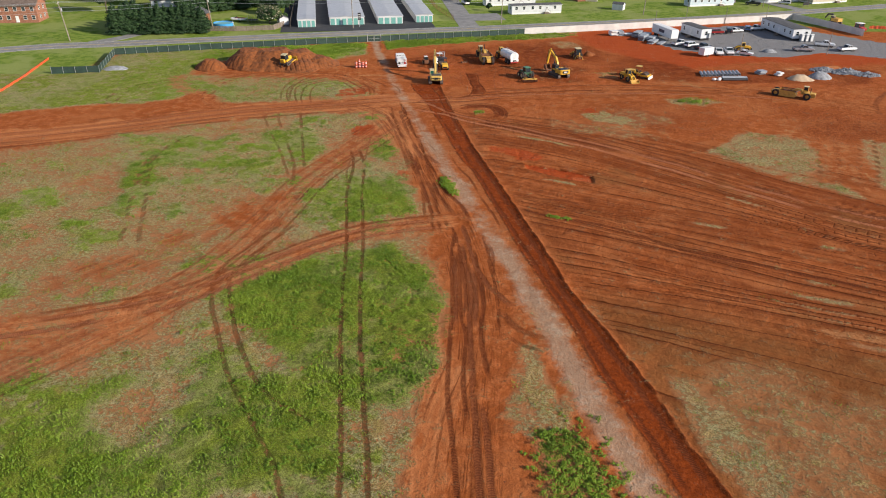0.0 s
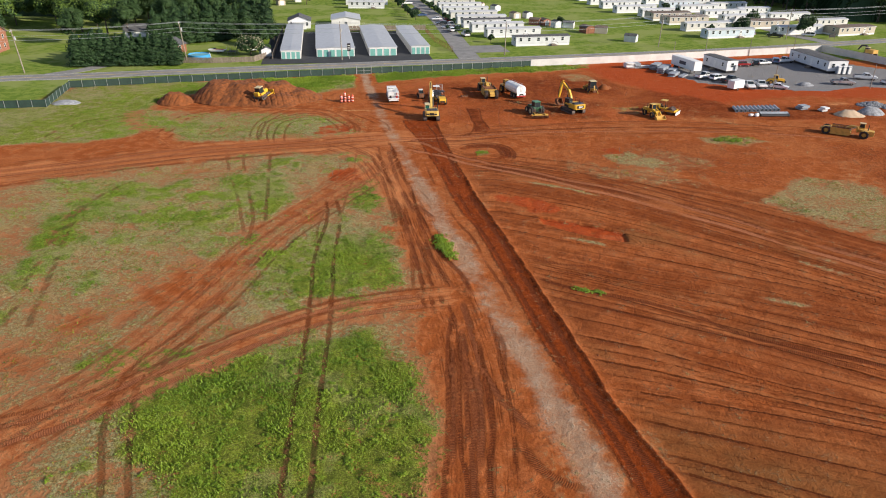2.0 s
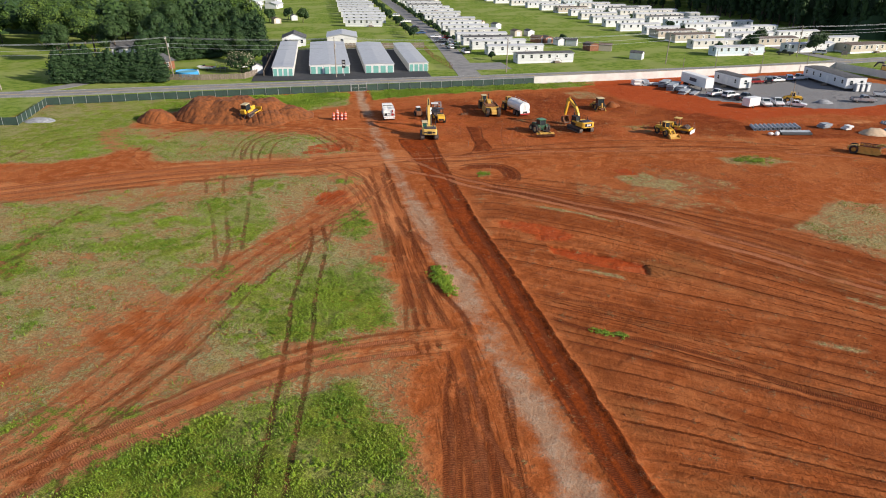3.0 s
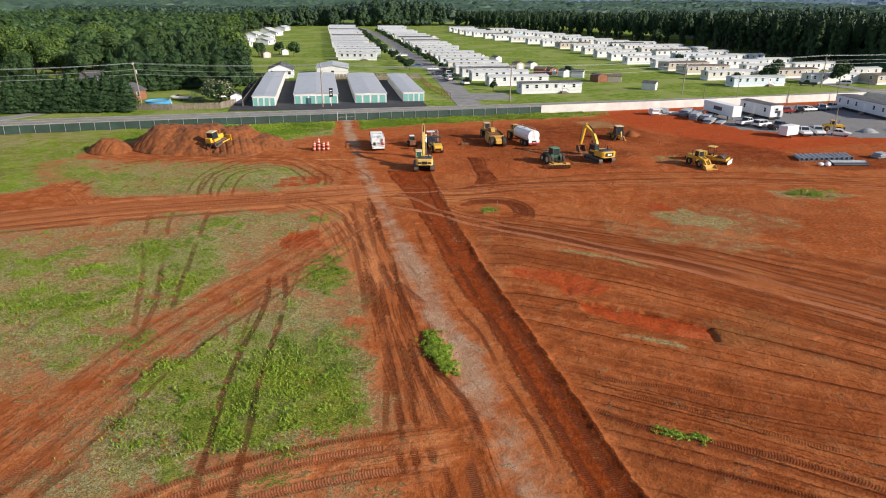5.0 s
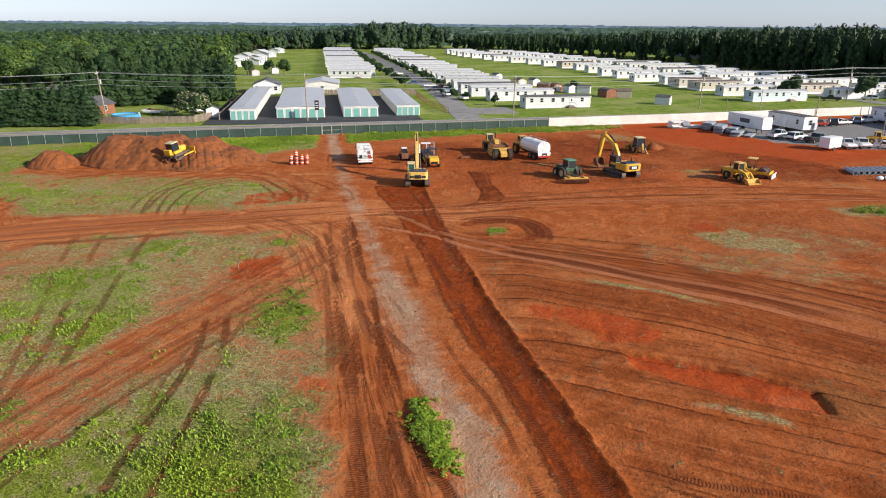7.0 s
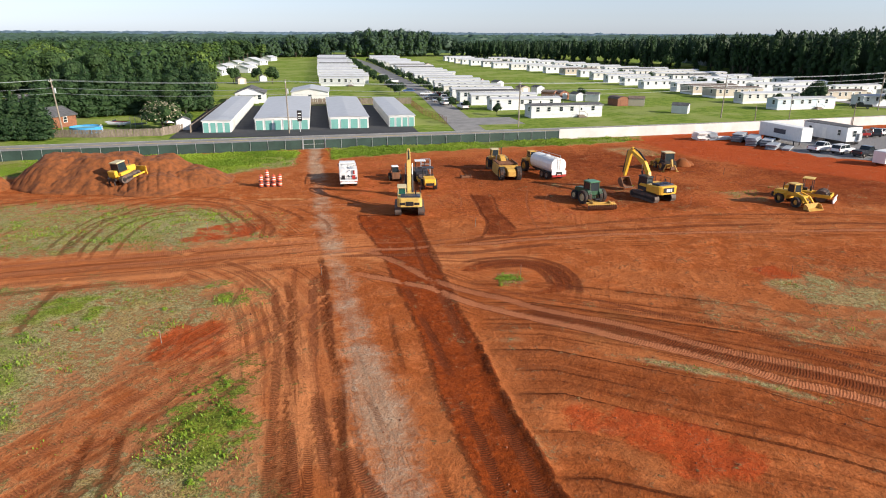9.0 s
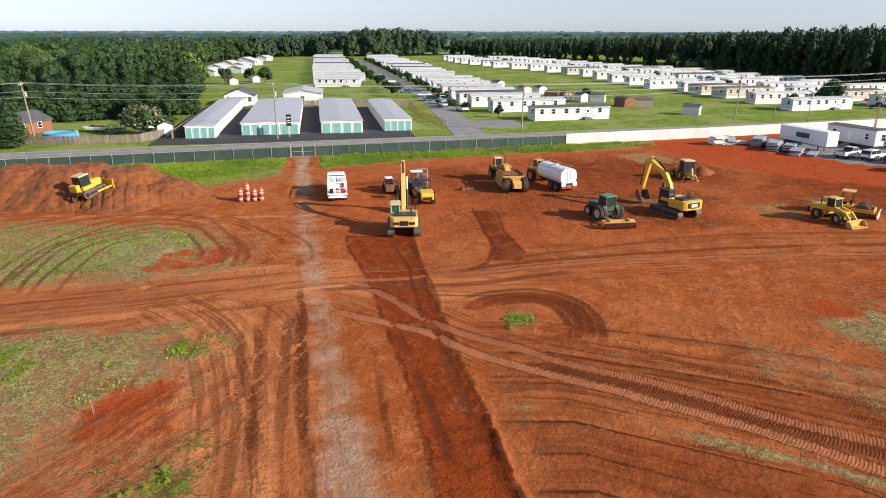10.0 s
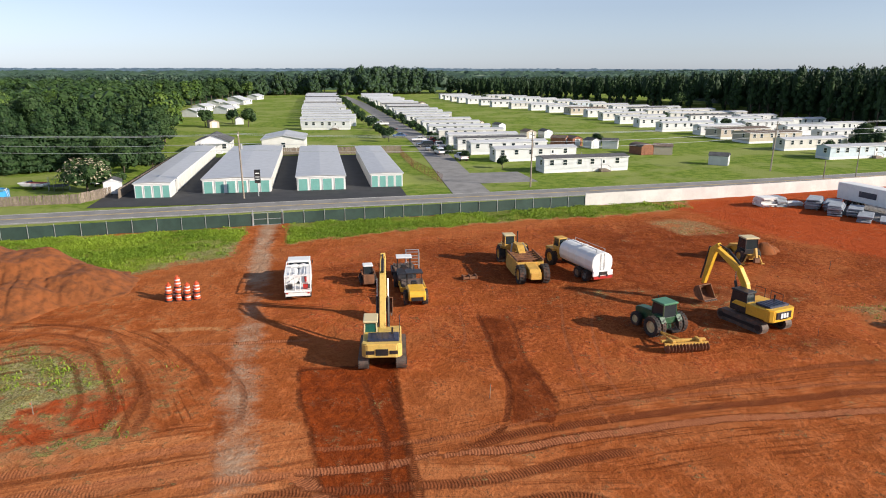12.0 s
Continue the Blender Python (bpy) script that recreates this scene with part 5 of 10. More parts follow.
# ---- road, lanes, paved yards ----
road_line = smooth_line([(-420, 108), (-220, 152), (-127, 203), (-97, 213), (-64, 222.5), (-21, 234), (26, 246), (95, 265.3), (160, 289), (300, 345), (500, 420)], 8)
road = ribbon("road", road_line, 3.7, 0.07, "asphalt", "two-lane grey asphalt country road with worn lines", "road")
for s, m_ in ((-3.35, "line"), (3.35, "line"), (-0.12, "line_yellow"), (0.12, "line_yellow")):
    ribbon("road_line", road_line, 0.06, 0.078, m_, "", "", side=s, parent=road)
drive = ribbon("driveway", smooth_line([(-104, 214), (-97, 224), (-92, 240), (-90, 262), (-84, 290), (-80, 320)]), 2.3, 0.06, "asphalt", "grey asphalt driveway beside tall hedge", "driveway")
lane = ribbon("park_lane", smooth_line([(10, 243), (8.5, 255), (3.5, 300), (-2, 342), (-15, 412), (-40, 545), (-58, 625), (-66, 660)]), 3.4, 0.06, "asphalt", "grey asphalt lane through the mobile home park", "lane")
apron = ribbon("asphalt_apron", [(9, 262), (22, 264.5)], 6.5, 0.05, "asphalt", "grey asphalt parking apron by the park entrance", "pavement")
lane_2 = ribbon("park_lane_east", smooth_line([(142, 283), (136, 300), (128, 340), (112, 420), (92, 500)]), 3.0, 0.06, "asphalt", "grey asphalt lane between mobile homes", "lane")

UX, UY = Vector((math.cos(SHED_ROT), math.sin(SHED_ROT), 0)), Vector((-math.sin(SHED_ROT), math.cos(SHED_ROT), 0))
yard = ribbon("storage_yard", [(-26.5, 236.5), (-27.6, 243), (-36.8, 297)], 25.5, 0.045, "asphalt_new", "black asphalt yard between the storage buildings", "pavement")


# ---- self-storage buildings ----
def storage_building(x, y, width, length, doors, sides):
    t = thing("storage_building", x, y, 0.04, 9.7, "long white self-storage building with teal roll-up doors and grey metal roof", "storage building", "storage buildings")
    h, ridge = 2.45, 2.45 + width * 0.018 + 0.05
    k = Kit()
    k.prism([(0, 0), (width, 0), (width, h), (width / 2, ridge), (0, h)], 0, length, axis="y")
    part("wall", k, "stucco", t)
    k = Kit()
    for s in (0, 1):
        a, b = (-0.15, width / 2) if s == 0 else (width / 2, width + 0.15)
        za, zb = (h + 0.02, ridge + 0.05) if s == 0 else (ridge + 0.05, h + 0.02)
        k.prism([(a, za), (b, zb), (b, zb + 0.07), (a, za + 0.07)], -0.15, length + 0.15, axis="y")
    part("roof", k, "roof_metal", t, "ribbed grey metal roof")
    k = Kit()
    for xx in (-0.17, width + 0.17):
        k.box(xx, length / 2, h - 0.05, 0.1, length + 0.3, 0.13)
    k.box(width / 2, -0.06, h - 0.12, width + 0.2, 0.06, 0.16)
    part("eaves_trim", k, "white_clean", t)
    pitch = width / doors
    dw = min(pitch * 0.72, 2.4)
    k = Kit().box(0, -0.045, 0.0, dw, 0.05, 2.05)
    first = part("door", k, "teal", t, "teal roll-up door")
    first.location = (pitch / 2, 0, 0)
    for i in range(1, doors):
        share(first, t, pose(pitch * (i + 0.5), 0, 0))
    k = Kit()
    for i in range(doors):
        for s in (-1, 1):
            k.box(pitch * (i + 0.5) + s * (dw / 2 + 0.05), -0.05, 0, 0.09, 0.07, 2.1)
        k.box(pitch * (i + 0.5), -0.05, 2.06, dw + 0.2, 0.07, 0.1)
    part("door_trim", k, "white_clean", t)
    n = int(length / 3.1)
    side = part("side_door", Kit().box(0, 0, 0, 0.05, 2.5, 2.05), "shutter_white", t, "white roll-up door")
    side.location = (width + 0.03, 2.0, 0)
    for s in sides:
        for i in range(n):
            if s > 0 and i == 0:
                continue
            share(side, t, pose(width + 0.03 if s > 0 else -0.03, 2.0 + i * 3.1, 0))
    return t


storage_building(-47.5, 240.6, 5.8, 57.0, 4, (1,))
storage_building(-37.5, 245.0, 11.6, 52.0, 6, (1, -1))
storage_building(-21.6, 247.9, 8.6, 49.5, 4, (1, -1))
storage_building(-8.7, 251.6, 5.9, 45.5, 4, (1, -1))


# ---- fences ----
def along(points, step):
    """Evenly spaced places along straight legs: (x, y, degrees, length)."""
    out = []
    for (ax, ay), (bx, by) in zip(points, points[1:]):
        l = math.hypot(bx - ax, by - ay)
        n = max(1, round(l / step))
        for i in range(n):
            out.append((ax + (bx - ax) * (i + 0.5) / n, ay + (by - ay) * (i + 0.5) / n, math.degrees(math.atan2(by - ay, bx - ax)), l / n))
    return out


def screen_fence(name, points, height, cloth, label, step=3.0, wave=0.05):
    """Chain-link posts with screen cloth stretched panel by panel."""
    t = thing(name, 0, 0, 0, 0, label, "fence")
    bays = along(points, step)
    panel = None
    for i, (x, y, rz, l) in enumerate(bays):
        k = Kit()
        n = 5
        va = []
        for j in range(n + 1):
            u = -l / 2 + l * j / n
            d = wave * math.sin(j * math.pi / n) * (1 if i % 2 else -0.6)
            va.append([k.bm.verts.new((u, d + s, hh)) for s, hh in ((-0.012, 0.05), (-0.012, height - 0.02 * (j % 2)), (0.012, height - 0.02 * (j % 2)), (0.012, 0.05))])
        for a, b in zip(va, va[1:]):
            for q in range(4):
                k.bm.faces.new((a[q], a[(q + 1) % 4], b[(q + 1) % 4], b[q]))
        panel = part("panel", k, cloth, t)
        panel.matrix_basis = pose(x, y, 0, 0, 0, rz)
    post = part("post", Kit().cyl((0, 0, 0), (0, 0, height + 0.12), 0.04, n=8).cyl((0, 0, height + 0.12), (0, 0, height + 0.17), 0.05, 0.01, n=8), "galv", t, "galvanised steel post")
    ends = [(x - math.cos(radians(rz)) * l / 2, y - math.sin(radians(rz)) * l / 2, rz) for x, y, rz, l in bays]
    lx, ly, lr, ll = bays[-1]
    ends.append((lx + math.cos(radians(lr)) * ll / 2, ly + math.sin(radians(lr)) * ll / 2, lr))
    off = Vector((0, 0.09 if cloth == "screen_white" else -0.07, 0))
    for i, (x, y, rz) in enumerate(ends):
        o = Matrix.Rotation(radians(rz), 4, "Z") @ off
        if i == 0:
            post.location = (x + o.x, y + o.y, 0)
        else:
            share(post, t, pose(x + o.x, y + o.y, 0))
    return t


screen_fence("screen_fence", [(-98, 178.6), (-86.8, 180.4), (-91.0, 199.6), (-72, 205.5), (-52, 211.2), (-22.4, 219.7)], 1.75, "mesh_green", "chain-link fence with dark green screen cloth along the road")
screen_fence("screen_fence", [(-18.3, 220.6), (4, 226.8), (27.0, 233.2)], 1.75, "mesh_green", "chain-link fence with dark green screen cloth along the road")
screen_fence("screen_fence", [(27.1, 233.3), (58, 242.2), (88, 252.0), (112, 259.5), (128, 265)], 2.1, "screen_white", "fence with white screen cloth round the site yard", 3.4)
screen_fence("screen_fence", [(128, 265), (133, 253), (138.5, 236.5)], 2.2, "screen_white", "sagging white screen cloth fence beside a parked lorry", 3.0, 0.12)


def gate(x, y, rz, width):
    t = thing("site_gate", x, y, 0, rz, "double chain-link gate with screen cloth closing the gravel track", "gate")
    for s in (-1, 1):
        k = Kit()
        for xx in (0.05, width / 2 - 0.03):
            k.cyl((s * xx, 0, 0.1), (s * xx, 0, 1.85), 0.03, n=8)
        for zz in (0.12, 0.95, 1.85):
            k.cyl((s * 0.05, 0, zz), (s * (width / 2 - 0.03), 0, zz), 0.03, n=8)
        leaf = part("gate_leaf", k, "galv", t)
        part("cloth", Kit().box(s * width / 4, 0.035, 0.15, width / 2 - 0.12, 0.015, 1.6), "mesh_green", leaf)
        part("gate_post", Kit().cyl((s * (width / 2 + 0.05), 0, 0), (s * (width / 2 + 0.05), 0, 2.25), 0.06, n=10), "galv", t)
    return t


gate(-20.35, 220.15, 14.5, 3.9)


def chain_fence(name, points, height, label, step=3.0):
    """Bare chain-link: posts, rails and fine wires."""
    t = thing(name, 0, 0, 0, 0, label, "fence")
    for x, y, rz, l in along(points, step):
        k = Kit()
        for zz in (0.1, height):
            k.cyl((-l / 2, 0, zz), (l / 2, 0, zz), 0.025, n=6)
        n = int(l / 0.28)
        for i in range(n):
            u = -l / 2 + l * i / n
            for s in (0, 1):
                k.cyl((u + s * 0.28, 0, 0.1), (u + (1 - s) * 0.28 + (0.35 if s == 0 else -0.35), 0, height), 0.008, n=3, caps=False)
        tagged(part("bay", k, "rust", t), kind="stuff").matrix_basis = pose(x, y, 0, 0, 0, rz)
    post = part("post", Kit().cyl((0, 0, 0), (0, 0, height + 0.1), 0.035, n=6), "rust", t)
    pts = [(x - math.cos(radians(rz)) * l / 2, y - math.sin(radians(rz)) * l / 2) for x, y, rz, l in along(points, step)]
    post.location = (*pts[0], 0)
    for q in pts[1:]:
        share(post, t, pose(*q, 0))
    return t


chain_fence("chain_fence", [(4.5, 256), (-1.5, 276), (-5.5, 299)], 1.8, "chain-link fence along the storage yard")


def board_fence(name, points, height, label, step=0.17, tint="wood_grey"):
    """Upright boards on two rails, each board a little uneven."""
    t = thing(name, 0, 0, 0, 0, label, "fence")
    rnd = random.Random(len(points) * 7 + int(points[0][0]))
    bays = along(points, step)
    kinds = []
    for v in range(3):
        w = step * (0.84 + 0.05 * v)
        kinds.append(part("board", Kit().prism([(-w / 2, 0.04), (w / 2, 0.04), (w / 2, height - 0.05), (w / 4, height + 0.02 * v), (-w / 4, height + 0.02 * v), (-w / 2, height - 0.05)], -0.011, 0.011, axis="y"), tint, t))
    for i, (x, y, rz, l) in enumerate(bays):
        m = pose(x, y, -rnd.random() * 0.08, rnd.uniform(-2, 2), rnd.uniform(-2, 2), rz)
        if i < 3:
            kinds[i].matrix_basis = m
        else:
            share(kinds[rnd.randrange(3)], t, m)
    for x, y, rz, l in along(points, 2.4):
        k = Kit()
        for zz in (0.4, height - 0.4):
            k.box(0, 0.05, zz, l, 0.04, 0.09)
        k.box(0, 0.1, 0, 0.09, 0.09, height - 0.1)
        part("rail", k, "wood_grey", t).matrix_basis = pose(x, y, 0, 0, 0, rz)
    return t


board_fence("board_fence", [(-78, 233.5), (-66, 233.5), (-54.5, 236.2)], 1.6, "weathered grey board fence in front of a back garden", 0.24)
board_fence("board_fence", [(-54.5, 236.2), (-52.5, 243)], 1.7, "weathered grey board fence beside a shed", 0.26)
board_fence("board_fence", [(-50, 240), (-59.5, 300)], 1.7, "brown weathered board fence behind the storage building", 0.6)
board_fence("board_fence", [(-37, 299), (-5.5, 304)], 1.9, "brown board fence closing the storage yard", 0.5)


def silt_fence(points, height, material, label, name="silt_fence"):
    t = thing(name, 0, 0, 0, 0, label, "fence")
    rnd = random.Random(4)
    for x, y, rz, l in along(points, 2.0):
        k = Kit()
        va = []
        for j in range(6):
            u = -l / 2 + l * j / 5
            d, hh = rnd.uniform(-0.12, 0.12), height * rnd.uniform(0.75, 1.05)
            va.append([k.bm.verts.new(p) for p in ((u, d - 0.02, 0), (u, d * 0.5 - 0.02, hh), (u, d * 0.5 + 0.02, hh), (u, d + 0.02, 0))])
        for a, b in zip(va, va[1:]):
            for q in range(3):
                k.bm.faces.new((a[q], a[q + 1], b[q + 1], b[q]))
        part("panel", k, material, t).matrix_basis = pose(x, y, 0, 0, 0, rz)
        part("stake", Kit().box(0, 0, 0, 0.05, 0.05, height + 0.2), "wood_grey", t).matrix_basis = pose(x, y, 0, 0, 0, rz)
    return t


silt_fence([(-106.5, 194), (-103, 174), (-101.6, 161), (-112, 150)], 0.6, "orange", "sagging orange plastic mesh fence at the meadow edge", "orange_mesh_fence")
silt_fence([(148, 250), (170, 246), (190, 244)], 1.1, "orange", "orange plastic mesh fence beside the road", "orange_mesh_fence")


# ---- utility poles and wires ----
def utility_pole(x, y, h, lean=0.0, rz=0.0, arm=True):
    t = thing("utility_pole", x, y, 0, rz, "weathered grey wooden utility pole carrying overhead wires", "utility pole", "utility poles", ry=lean)
    part("pole", Kit().cyl((0, 0, -0.3), (0, 0, h), 0.17, 0.11, 10), "pole", t)
    if arm:
        part("crossarm", Kit().box(0, -0.16, h - 0.7, 0.1, 2.2, 0.12).box(0, 0, h - 1.7, 0.09, 1.4, 0.1), "pole", t)
        for yy in (-1.1, -0.2, 0.8):
            part("insulator", Kit().cyl((0, yy, h - 0.58), (0, yy, h - 0.34), 0.06, 0.04, 8), "white_clean", t)
        part("transformer", Kit().cyl((0.28, 0.12, h - 2.9), (0.28, 0.12, h - 2.0), 0.24, n=12), "galv", t)
    return t


POLES = [(-111.6, 216.5, 11.5, -4), (-74.0, 235.0, 11.6, -4), (-29.1, 240.3, 11.2, -1), (20.9, 252.0, 10.2, 0.5), (75.4, 271.8, 10.6, 2), (128, 291, 10.8, 0)]
for x, y, h, lean in POLES:
    utility_pole(x, y, h, lean, 12)


def wire(a, b, sag, r=0.03):
    """One hanging wire between two places."""
    pts = []
    for i in range(13):
        u = i / 12
        p = Vector(a).lerp(Vector(b), u)
        p.z -= sag * 4 * u * (1 - u)
        pts.append(p)
    t = tagged(part("overhead_wire", Kit().sweep(pts, r, 5), "galv"), "thin grey overhead wire strung between utility poles", "wire", "overhead wires")
    return t


ends = [(-170, 196, 11.5, 0)] + POLES + [(190, 316, 11, 0)]
for (ax, ay, ah, al), (bx, by, bh, bl) in zip(ends, ends[1:]):
    for dy, dz in ((-1.1, -0.35), (0.8, -0.35), (0, -1.9), (0.1, -3.0)):
        wire((ax + math.sin(radians(al)) * ah, ay + dy, ah + dz), (bx + math.sin(radians(bl)) * bh, by + dy, bh + dz), 0.5)


def light_pole(x, y, h, label="slim dark wooden post beside the yard"):
    t = thing("yard_post", x, y, 0, 0, label, "post", "yard posts")
    part("pole", Kit().cyl((0, 0, -0.2), (0, 0, h), 0.11, 0.08, 8), "pole", t)
    return t


for x, y, h in ((88.6, 263.0, 6.3), (73, 247.4, 5.5), (100, 255.6, 5.5), (116, 259.6, 6.0), (86.5, 206.6, 6.2), (113.5, 209.8, 6.2)):
    light_pole(x, y, h)


# ---- mobile homes, houses, sheds ----
def window_of(parent, x, y, z, w, h, rz, glass="glass"):
    """A window with frame, pane and sill, set on a wall at that place; rz turns it to face out."""
    win = part("window", Kit().box(0, -0.03, 0, w + 0.16, 0.05, 0.08).box(0, -0.03, h - 0.0, w + 0.16, 0.05, 0.08).box(-w / 2 - 0.04, -0.03, 0.08, 0.08, 0.05, h - 0.08).box(w / 2 + 0.04, -0.03, 0.08, 0.08, 0.05, h - 0.08).box(0, -0.03, h / 2, w, 0.04, 0.05), "white_clean", parent)
    win.matrix_basis = pose(x, y, z, 0, 0, rz)
    part("pane", Kit().box(0, -0.012, 0.06, w, 0.02, h - 0.06), glass, win)
    return win


def mobile_home_kind(wall, roof, length, width, label, seed):
    rnd = random.Random(seed)
    t = thing("mobile_home", 0, 0, 0, 0, label, "mobile home", "mobile homes")
    part("skirting", Kit().box(length / 2, width / 2, 0, length - 0.06, width - 0.06, 0.65), "white", t)
    h = 3.0
    part("wall", Kit().prism([(0, 0.62), (width, 0.62), (width, h), (width / 2, h + 0.35), (0, h)], 0, length), wall, t)
    k = Kit()
    k.prism([(-0.2, h - 0.03), (width / 2, h + 0.40), (width + 0.2, h - 0.03), (width + 0.2, h + 0.05), (width / 2, h + 0.5), (-0.2, h + 0.05)], -0.2, length + 0.2)
    part("roof", k, roof, t)
    k = Kit().box(length / 2, -0.2, h - 0.12, length + 0.4, 0.05, 0.14).box(length / 2, width + 0.2, h - 0.12, length + 0.4, 0.05, 0.14)
    part("gutter", k, "white_clean", t)
    for u in (0.1, 0.24, 0.42, 0.56, 0.86):
        window_of(t, length * u + rnd.uniform(-0.4, 0.4), 0, 1.55, 0.9, 1.15, 0)
    window_of(t, 0, width * 0.35, 1.5, 0.9, 1.2, -90)
    d = part("door", Kit().box(length * 0.70, -0.03, 0.66, 0.95, 0.06, 2.0), "white_clean", t)
    part("door_window", Kit().box(length * 0.70, -0.07, 1.75, 0.45, 0.02, 0.6), "glass", d)
    k = Kit()
    c0 = length * 0.70
    k.slab([(0, 0), (1.3, 0), (1.3, 0.16), (1.0, 0.16), (1.0, 0.32), (0.7, 0.32), (0.7, 0.48), (0.4, 0.48), (0.4, 0.64), (-1.1, 0.64), (-1.1, 0)][::-1], 0.12, 1.2)
    for v in k.bm.verts:
        v.co = Vector((c0 + v.co.x, -v.co.z, v.co.y))
    part("porch_steps", k, "wood_grey", t, "grey wooden porch steps")
    part("railing", Kit().tube([(c0 - 1.05, -1.15, 0.5), (c0 - 1.05, -1.15, 1.5), (c0 + 0.35, -1.15, 1.5), (c0 + 1.2, -1.15, 0.95), (c0 + 1.2, -1.15, 0.1)], 0.04, 6), "wood_grey", t)
    part("vent_pipe", Kit().cyl((length * 0.5, width * 0.6, h + 0.3), (length * 0.5, width * 0.6, h + 0.75), 0.06, n=8), "galv", t)
    return t


HOME_KINDS = [
    mobile_home_kind("wall_white", "roof_white", 20.5, 4.4, "white single-wide mobile home with pale roof on mown grass", 1),
    mobile_home_kind("wall_cream", "roof_white", 20.5, 4.4, "cream single-wide mobile home with pale roof on mown grass", 2),
    mobile_home_kind("wall_white", "roof_dark", 19.5, 4.6, "white mobile home with dark shingle roof on mown grass", 3),
    mobile_home_kind("wall_tan", "roof_brown", 18.5, 7.6, "tan double-wide mobile home with brown shingle roof", 4),
    mobile_home_kind("wall_white", "roof_white", 17.0, 4.3, "short white mobile home with pale roof on mown grass", 5),
    mobile_home_kind("wall_blue", "roof_white", 20.0, 4.4, "pale blue mobile home with white roof on mown grass", 6),
]
used = set()


def home(kind, x, y, rz):
    m = pose(x, y, 0.05, 0, 0, rz)
    if kind in used:
        return copy_thing(HOME_KINDS[kind], m)
    used.add(kind)
    HOME_KINDS[kind].matrix_basis = m
    return HOME_KINDS[kind]


rh = random.Random(12)
home(2, 26.0, 268.4, 14)
home(0, 17.4, 286.0, 14)
home(0, 12.4, 299.8, 13)
home(2, 9.4, 310.5, 13)
home(0, 7.2, 321.5, 12)
for i in range(20):
    y = 336 + i * 15.4
    home(rh.choice((0, 0, 0, 1, 4, 2)), 5.0 - (y - 336) * 0.186 + rh.uniform(-1, 1), y, 11 + rh.uniform(-2, 2))
for i in range(19):
    y = 371 + i * 14.6
    home(rh.choice((0, 0, 1, 4, 0, 2)), -44 - (y - 371) * 0.17 + rh.uniform(-0.8, 0.8), y, 5 + rh.uniform(-2, 2))
ROW_C = [(98.5, 290), (96.5, 308), (95.2, 326), (92.1, 339), (90.8, 352), (82.1, 364), (79.4, 382), (76.4, 398), (74, 416), (72, 436), (67.3, 451), (60, 468), (53.5, 485), (45, 501), (36, 517), (31, 535), (24, 552), (19, 567), (15, 582), (11, 602), (8, 622)]
for i, (x, y) in enumerate(ROW_C):
    home((5, 1, 3, 3, 4, 0, 0, 0, 1, 0, 3, 0, 0, 1, 0, 2, 0, 0, 1, 0, 0)[i], x, y, 15)
for i in range(19):
    y = 300 + i * 17.0
    home(rh.choice((0, 1, 3, 0, 2, 5)), 128 - (y - 300) * 0.21 - max(0, y - 470) * 0.18 + rh.uniform(-1.5, 1.5), y + rh.uniform(-1, 1), 15 + rh.uniform(-2, 2))
home(3, 152, 300, 20)
for i in range(8):
    home(rh.choice((0, 1, 4)), 150 - i * 6.0, 322 + i * 20, 15)


def house(name, x, y, rz, w, d, h, rise, wall, roof, label, gable="x", wins=3, porch=False):
    """A gabled house with windows, door and chimney; the front faces the house's own -y."""
    t = thing(name, x, y, 0.03, rz, label, "house")
    if gable == "x":
        part("wall", Kit().prism([(0, 0), (d, 0), (d, h), (d / 2, h + rise), (0, h)], -w / 2, w / 2), wall, t)
        k = Kit().prism([(-0.4, h - 0.3 * rise / (d / 2) * 1.0), (d / 2, h + rise + 0.02), (d + 0.4, h - 0.3 * rise / (d / 2)), (d + 0.4, h + 0.14), (d / 2, h + rise + 0.18), (-0.4, h + 0.14)], -w / 2 - 0.35, w / 2 + 0.35)
    else:
        part("wall", Kit().prism([(-w / 2, 0), (w / 2, 0), (w / 2, h), (0, h + rise), (-w / 2, h)], 0, d, axis="y"), wall, t)
        k = Kit().prism([(-w / 2 - 0.35, h - 0.1), (0, h + rise + 0.02), (w / 2 + 0.35, h - 0.1), (w / 2 + 0.35, h + 0.08), (0, h + rise + 0.18), (-w / 2 - 0.35, h + 0.08)], -0.35, d + 0.35, axis="y")
    part("roof", k, roof, t)
    for i in range(wins):
        xx = -w / 2 + w * (i + 0.5) / wins
        if abs(xx) < 0.8 and wins > 2:
            part("door", Kit().box(xx, -0.04, 0.15, 1.0, 0.08, 2.05), "white_clean", t)
        else:
            window_of(t, xx, 0, 1.0, 1.0, 1.3, 0)
        if h > 4.5:
            window_of(t, xx, 0, 3.7, 1.0, 1.3, 0)
    for yy in (0.3, 0.7):
        window_of(t, w / 2, d * yy, 1.0, 0.9, 1.2, 90)
        if h > 4.5:
            window_of(t, w / 2, d * yy, 3.7, 0.9, 1.2, 90)
    if porch:
        k = Kit().box(0, -1.3, 0, w * 0.6, 2.4, 0.3)
        for xx in (-w * 0.28, 0, w * 0.28):
            k.box(xx, -2.3, 0.3, 0.14, 0.14, 2.2)
        k.box(0, -1.3, 2.5, w * 0.64, 2.7, 0.14)
        part("porch", k, "white_clean", t)
    return t


